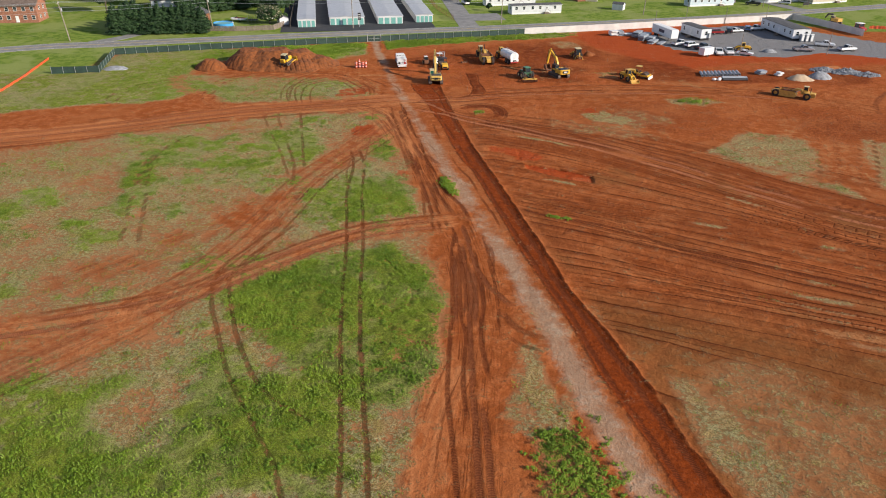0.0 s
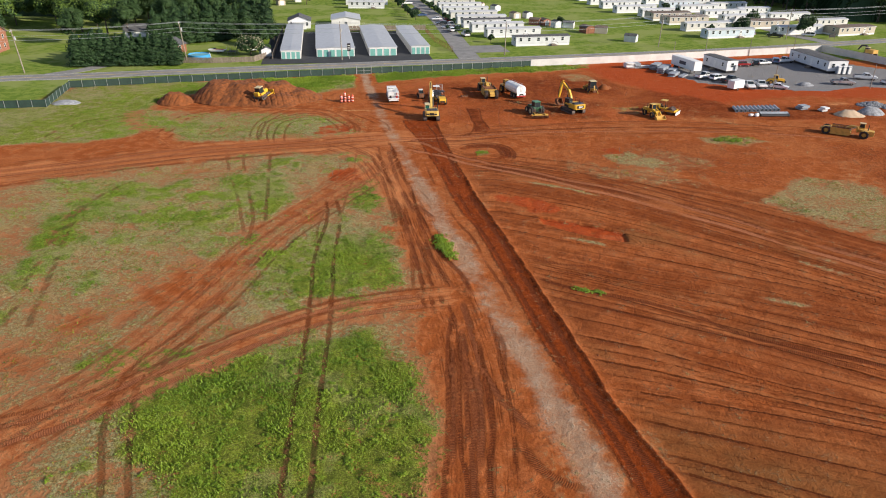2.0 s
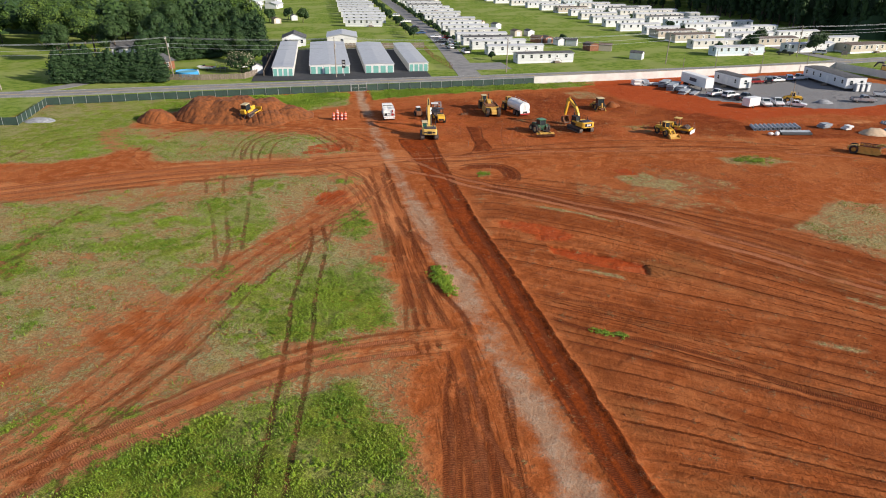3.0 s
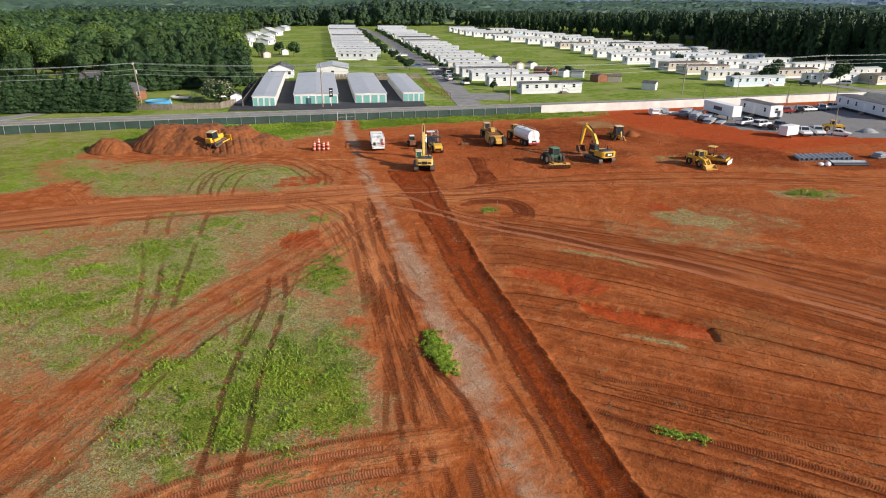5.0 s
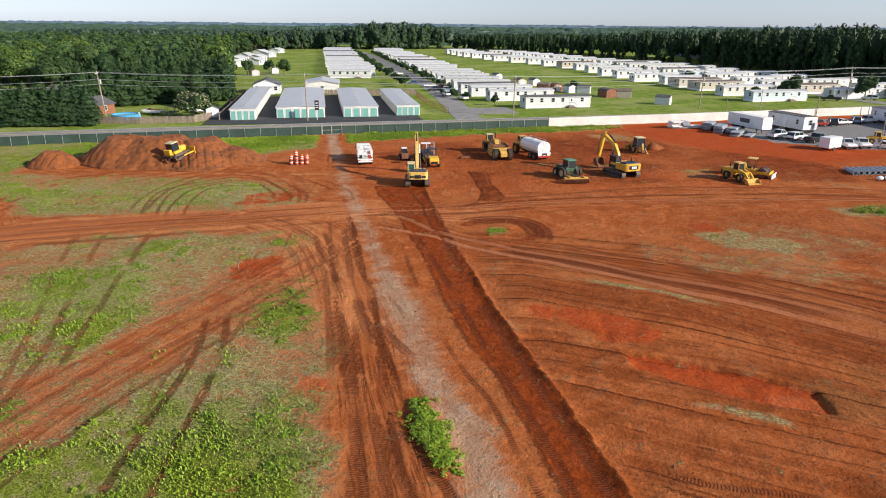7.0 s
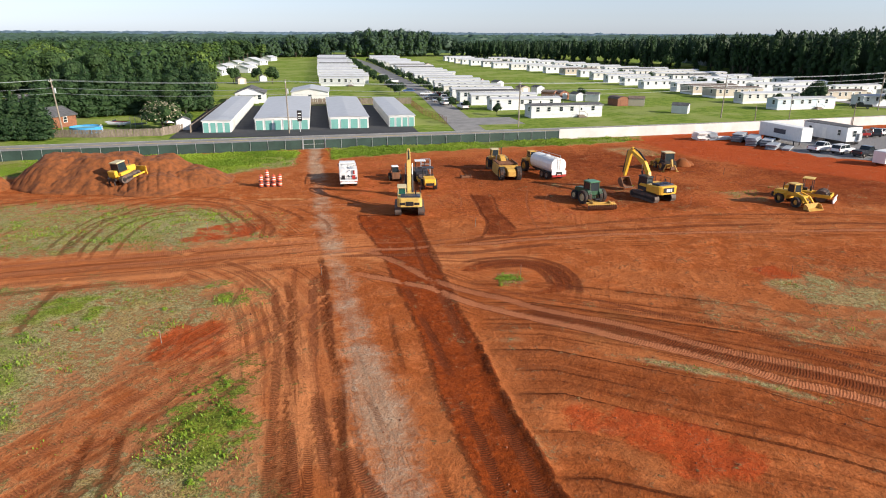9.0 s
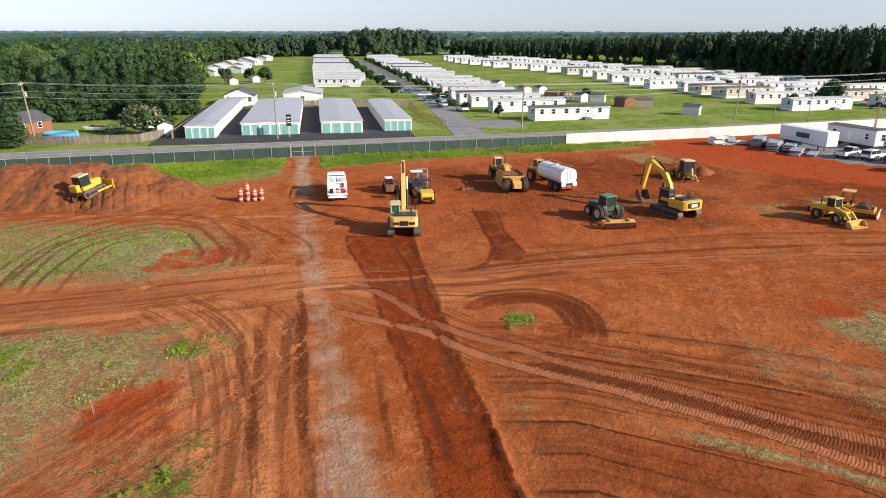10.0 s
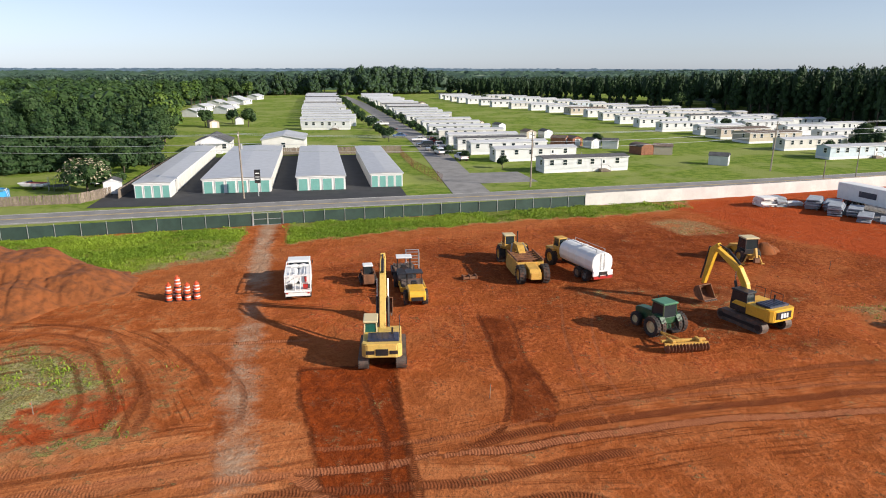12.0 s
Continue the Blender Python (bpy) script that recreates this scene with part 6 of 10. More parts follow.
house("brick_house", -141.5, 243, 8, 13, 9, 5.4, 2.4, "brick", "roof_brown", "two-storey red brick house with white windows", wins=5)
house("garden_house", -87.0, 244, -20, 8, 10, 2.5, 1.6, "wood_brown", "roof_dark", "low house with dark green roof and brown porch", gable="y", wins=2)
house("white_house", -54.0, 304, 10, 8.5, 10, 2.8, 1.7, "wall_white", "roof_dark", "white house with grey gabled roof behind the storage yard", gable="y", wins=3, porch=True)
house("metal_building", -36.5, 307, 8, 11, 16, 3.1, 1.0, "stucco", "roof_metal", "off-white metal building with grey roof behind the board fence", gable="y", wins=1)
for x, y, rz, w in ((-101, 440, 12, 10), (-94, 462, 10, 10), (-110, 480, 12, 11), (-103, 500, 10, 10), (-116, 522, 12, 10), (-108, 545, 8, 11), (-120, 575, 10, 10), (-116, 608, 10, 11)):
    house("bungalow", x, y, rz + 70, w, 7, 2.4, 1.2, "wall_white", "roof_white", "small white house with grey roof among trees", wins=3)
house("white_roof_house", -104, 276, 20, 10, 8, 2.6, 1.8, "wall_white", "roof_dark", "small white house half hidden by trees", wins=3)


def shed_kind(wall, roof, w, d, h, label, barn=False):
    t = thing("garden_shed", 0, 0, 0, 0, label, "shed", "garden sheds")
    prof = [(-w / 2, 0), (w / 2, 0), (w / 2, h), (w * 0.32, h + 0.55), (0, h + 0.85), (-w * 0.32, h + 0.55), (-w / 2, h)] if barn else [(-w / 2, 0), (w / 2, 0), (w / 2, h), (0, h + 0.7), (-w / 2, h)]
    part("wall", Kit().prism(prof, 0, d, axis="y"), wall, t)
    top = prof[2:]
    k = Kit()
    outer_ = [(x * 1.08, z + 0.05) for x, z in top]
    inner_ = [(x * 1.06, z - 0.02) for x, z in top]
    k.prism(outer_ + inner_[::-1], -0.15, d + 0.15, axis="y")
    part("roof", k, roof, t)
    part("door", Kit().box(0, -0.03, 0.08, w * 0.5, 0.05, h * 0.9).box(0, -0.06, 0.08, 0.05, 0.03, h * 0.9), "white_clean" if wall != "wood_brown" else "wood_brown", t)
    return t


SHEDS = [shed_kind("wall_white", "roof_dark", 3.0, 4.2, 2.1, "small white garden shed with dark roof on the lawn"), shed_kind("wood_brown", "roof_brown", 4.0, 5.2, 2.0, "brown wooden barn-shaped shed on the lawn", True),
         shed_kind("wall_tan", "roof_brown", 3.4, 4.6, 2.1, "tan garden shed with brown roof on the lawn"), shed_kind("brick", "roof_brown", 3.2, 4.4, 2.1, "dull red garden shed with brown roof on the lawn")]
for i, (kind, x, y, rz) in enumerate(((0, 70.2, 281, 60), (2, 64, 301, 75), (1, 57.5, 300, 20), (0, 53.5, 314, 70), (0, 47.5, 314, 20), (3, 43.6, 320, 20), (3, 41, 322, 60), (0, 39, 342, 20), (2, 33.5, 341, 20), (0, 27.0, 368, 30), (2, 20.5, 377, 60), (0, 11, 396, 20),
                                   (2, -2, 430, 40), (0, -3.5, 437, 30), (0, 1, 445, 20), (3, -8, 470, 20), (0, -14, 500, 30), (2, -3, 520, 10), (0, -20, 540, 20), (0, -72, 395, 20), (2, -77, 380, 30), (0, -52.8, 244.5, 25))):
    m = pose(x, y, 0.03, 0, 0, rz)
    if i in (0, 1, 2, 5):
        SHEDS[kind].matrix_basis = m
    else:
        copy_thing(SHEDS[kind], m)


# ---- back garden: pool, boat, trampoline ----
def pool(x, y):
    t = thing("above_ground_pool", x, y, 0, 0, "round blue above-ground swimming pool on the grass", "pool")
    part("wall", Kit().cyl((0, 0, 0), (0, 0, 1.2), 3.2, n=32, caps=False).cyl((0, 0, 0), (0, 0, 1.2), 3.12, n=32, caps=False), "pool_blue", t)
    part("water", Kit().cyl((0, 0, 0.4), (0, 0, 1.05), 3.1, n=32), "pool_water", t)
    k = Kit()
    for i in range(32):
        a, b = 2 * math.pi * i / 32, 2 * math.pi * (i + 1) / 32
        k.cyl((3.16 * math.cos(a), 3.16 * math.sin(a), 1.2), (3.16 * math.cos(b), 3.16 * math.sin(b), 1.2), 0.07, n=6)
    part("rim", k, "pool_blue", t)
    part("ladder", Kit().tube([(3.6, 0.2, 0), (3.2, 0.2, 1.7), (2.9, 0.2, 1.2)], 0.03).tube([(3.6, -0.2, 0), (3.2, -0.2, 1.7), (2.9, -0.2, 1.2)], 0.03), "white_clean", t)


pool(-72.3, 241)


def boat(x, y, rz):
    t = thing("motor_boat", x, y, 0, rz, "small white motor boat on a trailer in the garden", "boat")
    part("hull", Kit().prism([(-2.6, 0.9), (-2.3, 0.55), (1.8, 0.5), (2.9, 1.15), (-2.6, 1.15)], -0.9, 0.9, 0.1), "white_clean", t)
    part("deck", Kit().box(0, -0.4, 1.14, 1.5, 3.6, 0.06), "red", t)
    part("windscreen", Kit().box(0, 0.8, 1.15, 1.4, 0.05, 0.4, rx=-25), "glass", t)
    tr = part("trailer", Kit().box(0, 0, 0.42, 0.1, 6.0, 0.1).box(0, -0.6, 0.4, 1.7, 0.1, 0.1), "galv", t)
    for s in (-1, 1):
        part("wheel", Kit().cyl((s * 0.85, -0.6, 0.3), (s * 1.02, -0.6, 0.3), 0.3, n=14), "rubber", tr)


boat(-69.5, 250, 80)


def trampoline(x, y):
    t = thing("trampoline", x, y, 0, 0, "round trampoline with dark safety net on the lawn", "trampoline")
    part("mat", Kit().cyl((0, 0, 0.8), (0, 0, 0.84), 1.7, n=20), "black", t)
    k = Kit()
    for i in range(8):
        a = i * math.pi / 4
        k.cyl((1.8 * math.cos(a), 1.8 * math.sin(a), 0), (1.8 * math.cos(a), 1.8 * math.sin(a), 2.4), 0.03, n=6)
    part("frame", k, "galv", t)
    k = Kit()
    for j in range(7):
        z = 0.9 + j * 0.22
        for i in range(16):
            a, b = i * math.pi / 8, (i + 1) * math.pi / 8
            k.cyl((1.75 * math.cos(a), 1.75 * math.sin(a), z), (1.75 * math.cos(b), 1.75 * math.sin(b), z), 0.015, n=3, caps=False)
    part("net", k, "black", t)


trampoline(-64.5, 249)


# ---- trees, hedges, woods ----
def leaf_cloud(lobes, count, size, rnd, up=0.35, thick=0.45):
    """Leaf sprays scattered over the skins of ellipsoid lobes: arrays of corners and quads."""
    vol = np.array([l[3] * l[4] + l[4] * l[5] + l[3] * l[5] for l in lobes])
    pick = rnd.choice(len(lobes), count, p=vol / vol.sum())
    d = rnd.normal(size=(count, 3))
    d /= np.linalg.norm(d, axis=1)[:, None]
    d[:, 2] = np.where(d[:, 2] < -0.5, -d[:, 2], d[:, 2])
    L = np.array(lobes)[pick]
    rad = 1 - thick * rnd.rand(count) ** 2
    c = L[:, :3] + d * L[:, 3:6] * rad[:, None]
    n = d + rnd.normal(size=(count, 3)) * 0.32 + np.array((0, 0, up))
    n /= np.linalg.norm(n, axis=1)[:, None]
    a = np.cross(n, rnd.normal(size=(count, 3)))
    a /= np.linalg.norm(a, axis=1)[:, None]
    b = np.cross(n, a)
    s = size * (0.55 + 0.9 * rnd.rand(count))[:, None]
    w = s * (0.45 + 0.4 * rnd.rand(count))[:, None]
    v = np.stack([c - a * s, c - b * w + n * s * 0.25, c + a * s, c + b * w + n * s * 0.2], 1).reshape(-1, 3)
    f = np.arange(count * 4).reshape(-1, 4)
    return v, f


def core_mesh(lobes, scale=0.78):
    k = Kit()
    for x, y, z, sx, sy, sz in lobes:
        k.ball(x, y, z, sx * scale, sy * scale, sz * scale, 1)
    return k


def crown_lobes(h, r, rnd, kind):
    lobes = []
    if kind == "broad":
        lobes.append((0, 0, h * 0.62, r * 0.7, r * 0.7, h * 0.30))
        for i in range(11):
            a, u = rnd.rand() * 6.28, rnd.rand()
            z = h * (0.36 + 0.5 * u)
            q = r * (0.75 - 0.45 * abs(u - 0.3))
            s = r * (0.30 + 0.22 * rnd.rand())
            lobes.append((math.cos(a) * q, math.sin(a) * q, z, s, s, s * (0.8 + 0.3 * rnd.rand())))
        lobes.append((r * 0.1, 0, h * 0.86, r * 0.42, r * 0.42, h * 0.14))
    elif kind == "cone":
        for i in range(9):
            u = i / 8
            q = r * (1 - u ** 2.8) * 0.92 + 0.5
            for j in range(3 if i < 8 else 2):
                a = rnd.rand() * 6.28
                lobes.append((math.cos(a) * q * 0.35, math.sin(a) * q * 0.35, h * (0.08 + 0.86 * u), q * 0.8, q * 0.8, h * 0.10))
    elif kind == "tall":
        for i in range(16):
            u = (i + rnd.rand()) / 16
            a = rnd.rand() * 6.28
            q = r * (0.35 + 0.65 * math.sin(min(1.0, u * 1.15 + 0.12) * 2.7)) * 0.62
            s = r * (0.34 + 0.20 * rnd.rand()) * (1.1 - 0.4 * u)
            lobes.append((math.cos(a) * q, math.sin(a) * q, h * (0.10 + 0.82 * u), s, s, s * (1.0 + 0.35 * rnd.rand())))
        lobes.append((0, 0, h * 0.5, r * 0.5, r * 0.5, h * 0.40))
    return lobes


def tree_kind(name, h, r, kind, leaf, label, seed, leaves, size):
    rnd = np.random.RandomState(seed)
    t = thing(name, 0, 0, 0, 0, label, "tree")
    lobes = crown_lobes(h, r, rnd, kind)
    k = Kit().cyl((0, 0, -0.3), (0.1, 0, h * 0.45), 0.02 * h + 0.06, 0.012 * h, 8).cyl((0.1, 0, h * 0.45), (0, 0, h * 0.85), 0.012 * h, 0.03, 6)
    for l in lobes[1:7]:
        k.cyl((0, 0, max(0.5, l[2] - h * 0.16)), l[:3], 0.006 * h + 0.02, 0.02, 5)
    part("trunk", k, "bark", t)
    v, f = leaf_cloud(lobes, leaves, size, rnd)
    crown = raw_mesh("crown", v, f.tolist(), leaf)
    crown.parent = t
    core = part("inner_crown", core_mesh(lobes), "core", t, "inner foliage, coloured dark for the shade within")
    return t


TREES = {
    "broad_a": tree_kind("broadleaf_tree", 14, 6.0, "broad", "leaf", "tall green broadleaf tree with dense uneven crown", 1, 950, 0.55),
    "broad_b": tree_kind("broadleaf_tree", 16, 6.0, "broad", "leaf", "tall green broadleaf tree with dense uneven crown", 2, 950, 0.55),
    "broad_c": tree_kind("broadleaf_tree", 13, 6.2, "broad", "leaf_light", "light green broadleaf tree with rounded crown", 3, 950, 0.55),
    "cypress": tree_kind("cypress_tree", 8.6, 2.6, "cone", "leaf_dark", "dense dark green cypress in a tall hedge row", 4, 3200, 0.19),
    "cypress_tall": tree_kind("cypress_tree", 13.0, 3.4, "cone", "leaf_dark", "tall dense dark green cypress in a screening row", 5, 3600, 0.24),
    "pine": tree_kind("pine_tree", 21, 3.5, "tall", "leaf_dark", "tall dark pine at the edge of the woods", 6, 800, 0.42),
    "pine_b": tree_kind("pine_tree", 22.5, 3.3, "tall", "leaf_dark", "tall dark pine at the edge of the woods", 7, 800, 0.42),
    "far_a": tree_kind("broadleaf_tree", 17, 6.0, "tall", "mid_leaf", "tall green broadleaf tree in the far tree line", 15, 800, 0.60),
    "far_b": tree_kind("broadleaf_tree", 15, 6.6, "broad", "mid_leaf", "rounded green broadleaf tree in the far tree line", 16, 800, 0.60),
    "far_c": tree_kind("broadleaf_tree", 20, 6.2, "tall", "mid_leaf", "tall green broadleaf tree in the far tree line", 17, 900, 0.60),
    "near_a": tree_kind("broadleaf_tree", 14, 6.0, "broad", "leaf", "tall green broadleaf tree with dense uneven crown", 11, 4200, 0.25),
    "near_c": tree_kind("broadleaf_tree", 13, 6.2, "broad", "leaf_light", "light green broadleaf tree with rounded crown", 13, 4200, 0.25),
    "small": tree_kind("small_tree", 5.2, 2.4, "broad", "leaf", "small round green garden tree", 8, 700, 0.26),
    "small_dark": tree_kind("small_tree", 4.2, 1.9, "broad", "leaf_dark", "small round dark green garden tree", 9, 600, 0.22),
}
placed = set()


def tree(kind, x, y, size=1.0, turn=0.0, group=""):
    m = Matrix.Translation((x, y, 0)) @ Matrix.Rotation(turn, 4, "Z")
    if kind in placed:
        t = copy_thing(TREES[kind], m)
    else:
        placed.add(kind)
        t = TREES[kind]
        t.matrix_basis = m
    t.scale = (size, size, size)
    if group:
        t["group"] = group
    return t


rt = random.Random(21)
for i in range(13):  # roadside hedge row
    u = i / 12
    tree("cypress", -101.5 + 25.6 * u, 227.0 + 3.8 * u + rt.uniform(-0.3, 0.3), rt.uniform(0.98, 1.12), rt.random() * 6, "roadside hedge")
for i in range(4):
    tree("cypress", -103 + i * 0.8, 231 + i * 3.2, rt.uniform(0.9, 1.05), rt.random() * 6, "roadside hedge")
for i in range(12):  # taller screening row behind the gardens
    u = i / 11
    tree("cypress_tall", -93 + 31 * u, 262 + 22 * u + rt.uniform(-1, 1), rt.uniform(0.9, 1.1), rt.random() * 6, "screening row")
for x, y, k, s in ((-143, 300, "broad_c", 1.3), (-131, 290, "broad_c", 1.25), (-127, 330, "broad_c", 1.3), (-112, 338, "broad_c", 1.15), (-142, 326, "broad_c", 1.2), (-119, 284, "broad_c", 1.1), (-152, 268, "broad_b", 1.0), (-110, 300, "broad_a", 1.1), (-162, 262, "broad_a", 1.05), (-99, 306, "broad_a", 1.1), (-172, 280, "broad_b", 1.1), (-108, 276, "broad_b", 0.95), (-120, 262, "broad_a", 0.85), (-98, 290, "broad_a", 0.95),
                   (-96, 288, "small", 1.2), (-92, 284, "small_dark", 1.3), (-74, 300, "broad_c", 0.75), (-70, 312, "broad_b", 0.85), (-78, 318, "broad_a", 0.9), (-64, 268, "broad_a", 0.6), (-58.5, 262, "small", 1.2), (-56, 270, "small", 1.0), (-53.6, 249, "small", 0.6),
                   (-79.5, 229.5, "small_dark", 1.1)):
    tree({"broad_a": "near_a", "broad_b": "near_a", "broad_c": "near_c"}.get(k, k), x, y, s, rt.random() * 6)
for x, y, k, s in ((101.5, 296, "small_dark", 1.0), (114, 298, "small", 1.2), (18, 275.8, "small_dark", 0.7), (131, 330, "small", 1.1), (10.5, 289, "small_dark", 0.6), (6.5, 296, "small_dark", 0.7), (48.5, 317, "small", 0.75), (132, 490, "broad_a", 0.7),
                   (-66, 385, "small", 1.3), (-76, 400, "small_dark", 1.3), (-82, 385, "small", 1.2), (120, 312, "small", 1.0), (139, 300, "small", 1.5), (3, 304, "small_dark", 0.5)):
    tree(k, x, y, s, rt.random() * 6)
for i in range(32):  # rounded shrubs along the park lane
    y = 332 + i * 8.8
    tree("small_dark", -5.0 - (y - 340) * 0.187 - 5 + rt.uniform(-1, 1) - 2.5, y, rt.uniform(0.65, 1.05), rt.random() * 6, "lane shrubs")
for i in range(28):
    y = 318 + i * 10.5
    tree("small_dark", 4.5 - (y - 340) * 0.187 - 3.4 + rt.uniform(-0.6, 0.6), y, rt.uniform(0.55, 0.9), rt.random() * 6, "lane shrubs")
for i in range(16):
    y = 312 + i * 19
    tree("small_dark", 118 - (y - 300) * 0.21 - max(0, y - 470) * 0.2 + rt.uniform(-3, 3), y, rt.uniform(0.5, 1.1), rt.random() * 6, "garden shrubs")


def blossom_tree(x, y):
    rnd = np.random.RandomState(31)
    t = thing("flowering_tree", x, y, 0, 0, "broad low tree with creamy blossom among green leaves", "tree")
    lobes = [(0, 0, 3.4, 3.6, 3.4, 2.4)] + [(math.cos(a) * 2.6, math.sin(a) * 2.6, 2.6 + 1.6 * rnd.rand(), 2.0, 2.0, 1.6) for a in np.linspace(0, 6.28, 8)]
    part("trunk", Kit().cyl((0, 0, -0.2), (0, 0, 2.4), 0.22, 0.14, 8), "bark", t)
    v, f = leaf_cloud(lobes, 1700, 0.26, rnd)
    raw_mesh("crown", v, f.tolist(), "leaf").parent = t
    v, f = leaf_cloud([(l[0], l[1], l[2] + 0.25, *[q * 1.04 for q in l[3:]]) for l in lobes], 420, 0.2, rnd, 1.0, 0.1)
    raw_mesh("blossom", v, f.tolist(), "blossom").parent = t
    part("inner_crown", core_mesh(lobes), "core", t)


blossom_tree(-58.0, 246.0)


def in_poly(x, y, poly):
    hit = False
    for (ax, ay), (bx, by) in zip(poly, poly[1:] + poly[:1]):
        if (ay > y) != (by > y) and x < (bx - ax) * (y - ay) / (by - ay) + ax:
            hit = not hit
    return hit


WOOD_L = [(-68, 298), (-80, 345), (-97, 400), (-122, 470), (-132, 560), (-136, 660), (-420, 660), (-420, 300), (-190, 282), (-130, 300), (-100, 316)]
WOOD_R = [(172, 372), (152, 468), (118, 540), (90, 586), (55, 650), (19, 720), (60, 760), (420, 760), (420, 330), (200, 330)]
WOOD_C = [(-136, 660), (-110, 690), (-60, 690), (-20, 712), (19, 722), (60, 760), (60, 830), (-420, 830), (-420, 660)]


def scatter(poly, step, rnd, keep):
    xs, ys = [p[0] for p in poly], [p[1] for p in poly]
    out = []
    y = min(ys)
    while y < max(ys):
        x = min(xs)
        while x < max(xs):
            px, py = x + rnd.uniform(-0.42, 0.42) * step, y + rnd.uniform(-0.42, 0.42) * step
            if in_poly(px, py, poly) and keep(px, py):
                out.append((px, py))
            x += step
        y += step
    return out


# Trees at the front of the woods stand singly; the depth of the woods is one mass of crowns.
front, deep = [], []
for poly, kinds, size, step, most in ((WOOD_L, ("broad_a", "broad_b", "broad_c", "broad_c", "broad_a"), (0.58, 1.05), 10.4, 110), (WOOD_R, ("pine", "pine_b"), (0.82, 0.94), 6.4, 130), (WOOD_C, ("far_a", "far_b", "far_a", "far_c"), (0.74, 0.96), 7.5, 90)):
    def edge(px, py, poly=poly):
        d = 1e9
        for (ax, ay), (bx, by) in zip(poly, poly[1:] + poly[:1]):
            if max(abs(ax), abs(bx)) > 400 or (ay > 740 and by > 740):
                continue
            dx, dy = bx - ax, by - ay
            t = max(0, min(1, ((px - ax) * dx + (py - ay) * dy) / (dx * dx + dy * dy)))
            d = min(d, math.hypot(px - ax - t * dx, py - ay - t * dy))
        return d
    single = 0
    for px, py in scatter(poly, step, rt, lambda a, b: True):
        e = edge(px, py)
        small = 1.0
        if poly is WOOD_C:  # a taller clump stands in the middle of the far line
            small = 0.80 + 0.18 * (px < -80) + 0.62 * math.exp(-((px + 35) / 52) ** 4)
        elif poly is WOOD_R:  # the pines fall away towards the far end
            small = 1.12 - 0.42 * min(1, max(0, (py - 420) / 230))
        near = e < (13 if poly is WOOD_L else 8) and single < most
        single += near
        (front if near else deep).append((px, py, rt.choice(kinds), rt.uniform(*size) * small, e))
for px, py, k, s, _ in front:
    tree(k, px, py, s, rt.random() * 6, "woods edge")


def wood_mass(name, places, label, material, seed):
    rnd = np.random.RandomState(seed)
    vs, fs, n = [], [], 0
    kinds = []
    for q in range(6):
        h = 15.0
        lobes = [(0, 0, h * 0.58, 4.9, 4.9, h * 0.36)] + [(math.cos(a_) * 3.0, math.sin(a_) * 3.0, h * rnd.uniform(0.45, 0.85), *[rnd.uniform(1.7, 2.8)] * 3) for a_ in rnd.uniform(0, 6.28, 8)]
        v, f = leaf_cloud(lobes, 150, 0.62, rnd, 0.45, 0.14)
        ball = core_mesh(lobes[:4], 0.93).bm
        ball.verts.ensure_lookup_table()
        cv_ = np.array([tuple(b_.co) for b_ in ball.verts]) + rnd.normal(0, 0.22, (len(ball.verts), 3))
        cf_ = np.array([[b_.index for b_ in p_.verts] for p_ in ball.faces])
        kinds.append((np.concatenate([v, cv_]), f, cf_ + len(v)))
    core_v, core_f = [], []
    for px, py, k, s, _ in places:
        v, f, g_ = kinds[rnd.randint(6)]
        tall = 1.45 + 0.1 * rnd.rand() if k.startswith("pine") else 1.18 if k.startswith("far") else 1.0
        a = rnd.rand() * 6.28
        ca, sa = math.cos(a), math.sin(a)
        wide = 0.64 if k.startswith("pine") else 1.1
        w = np.stack([(v[:, 0] * ca - v[:, 1] * sa) * s * wide + px, (v[:, 0] * sa + v[:, 1] * ca) * s * wide + py, v[:, 2] * s * tall], -1)
        vs.append(w)
        fs += (f + n).tolist() + (g_ + n).tolist()
        n += len(v)
    ob = raw_mesh(name, np.concatenate(vs), fs, material)
    return tagged(ob, label, "woods", kind="stuff")


deep = [d for d in deep if -330 < d[0] < 290 and d[1] < 750 and (d[4] < 70 or d[0] < 0 and not d[2].startswith("pine"))]
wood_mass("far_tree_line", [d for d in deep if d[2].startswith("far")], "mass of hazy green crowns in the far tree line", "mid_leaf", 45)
wood_mass("woods", [d for d in deep if d[2].startswith("broad")], "mass of green broadleaf crowns in the woods", "leaf", 41)
wood_mass("pine_woods", [d for d in deep if d[2].startswith("pine")], "mass of dark pine crowns in the woods", "leaf_dark", 43)


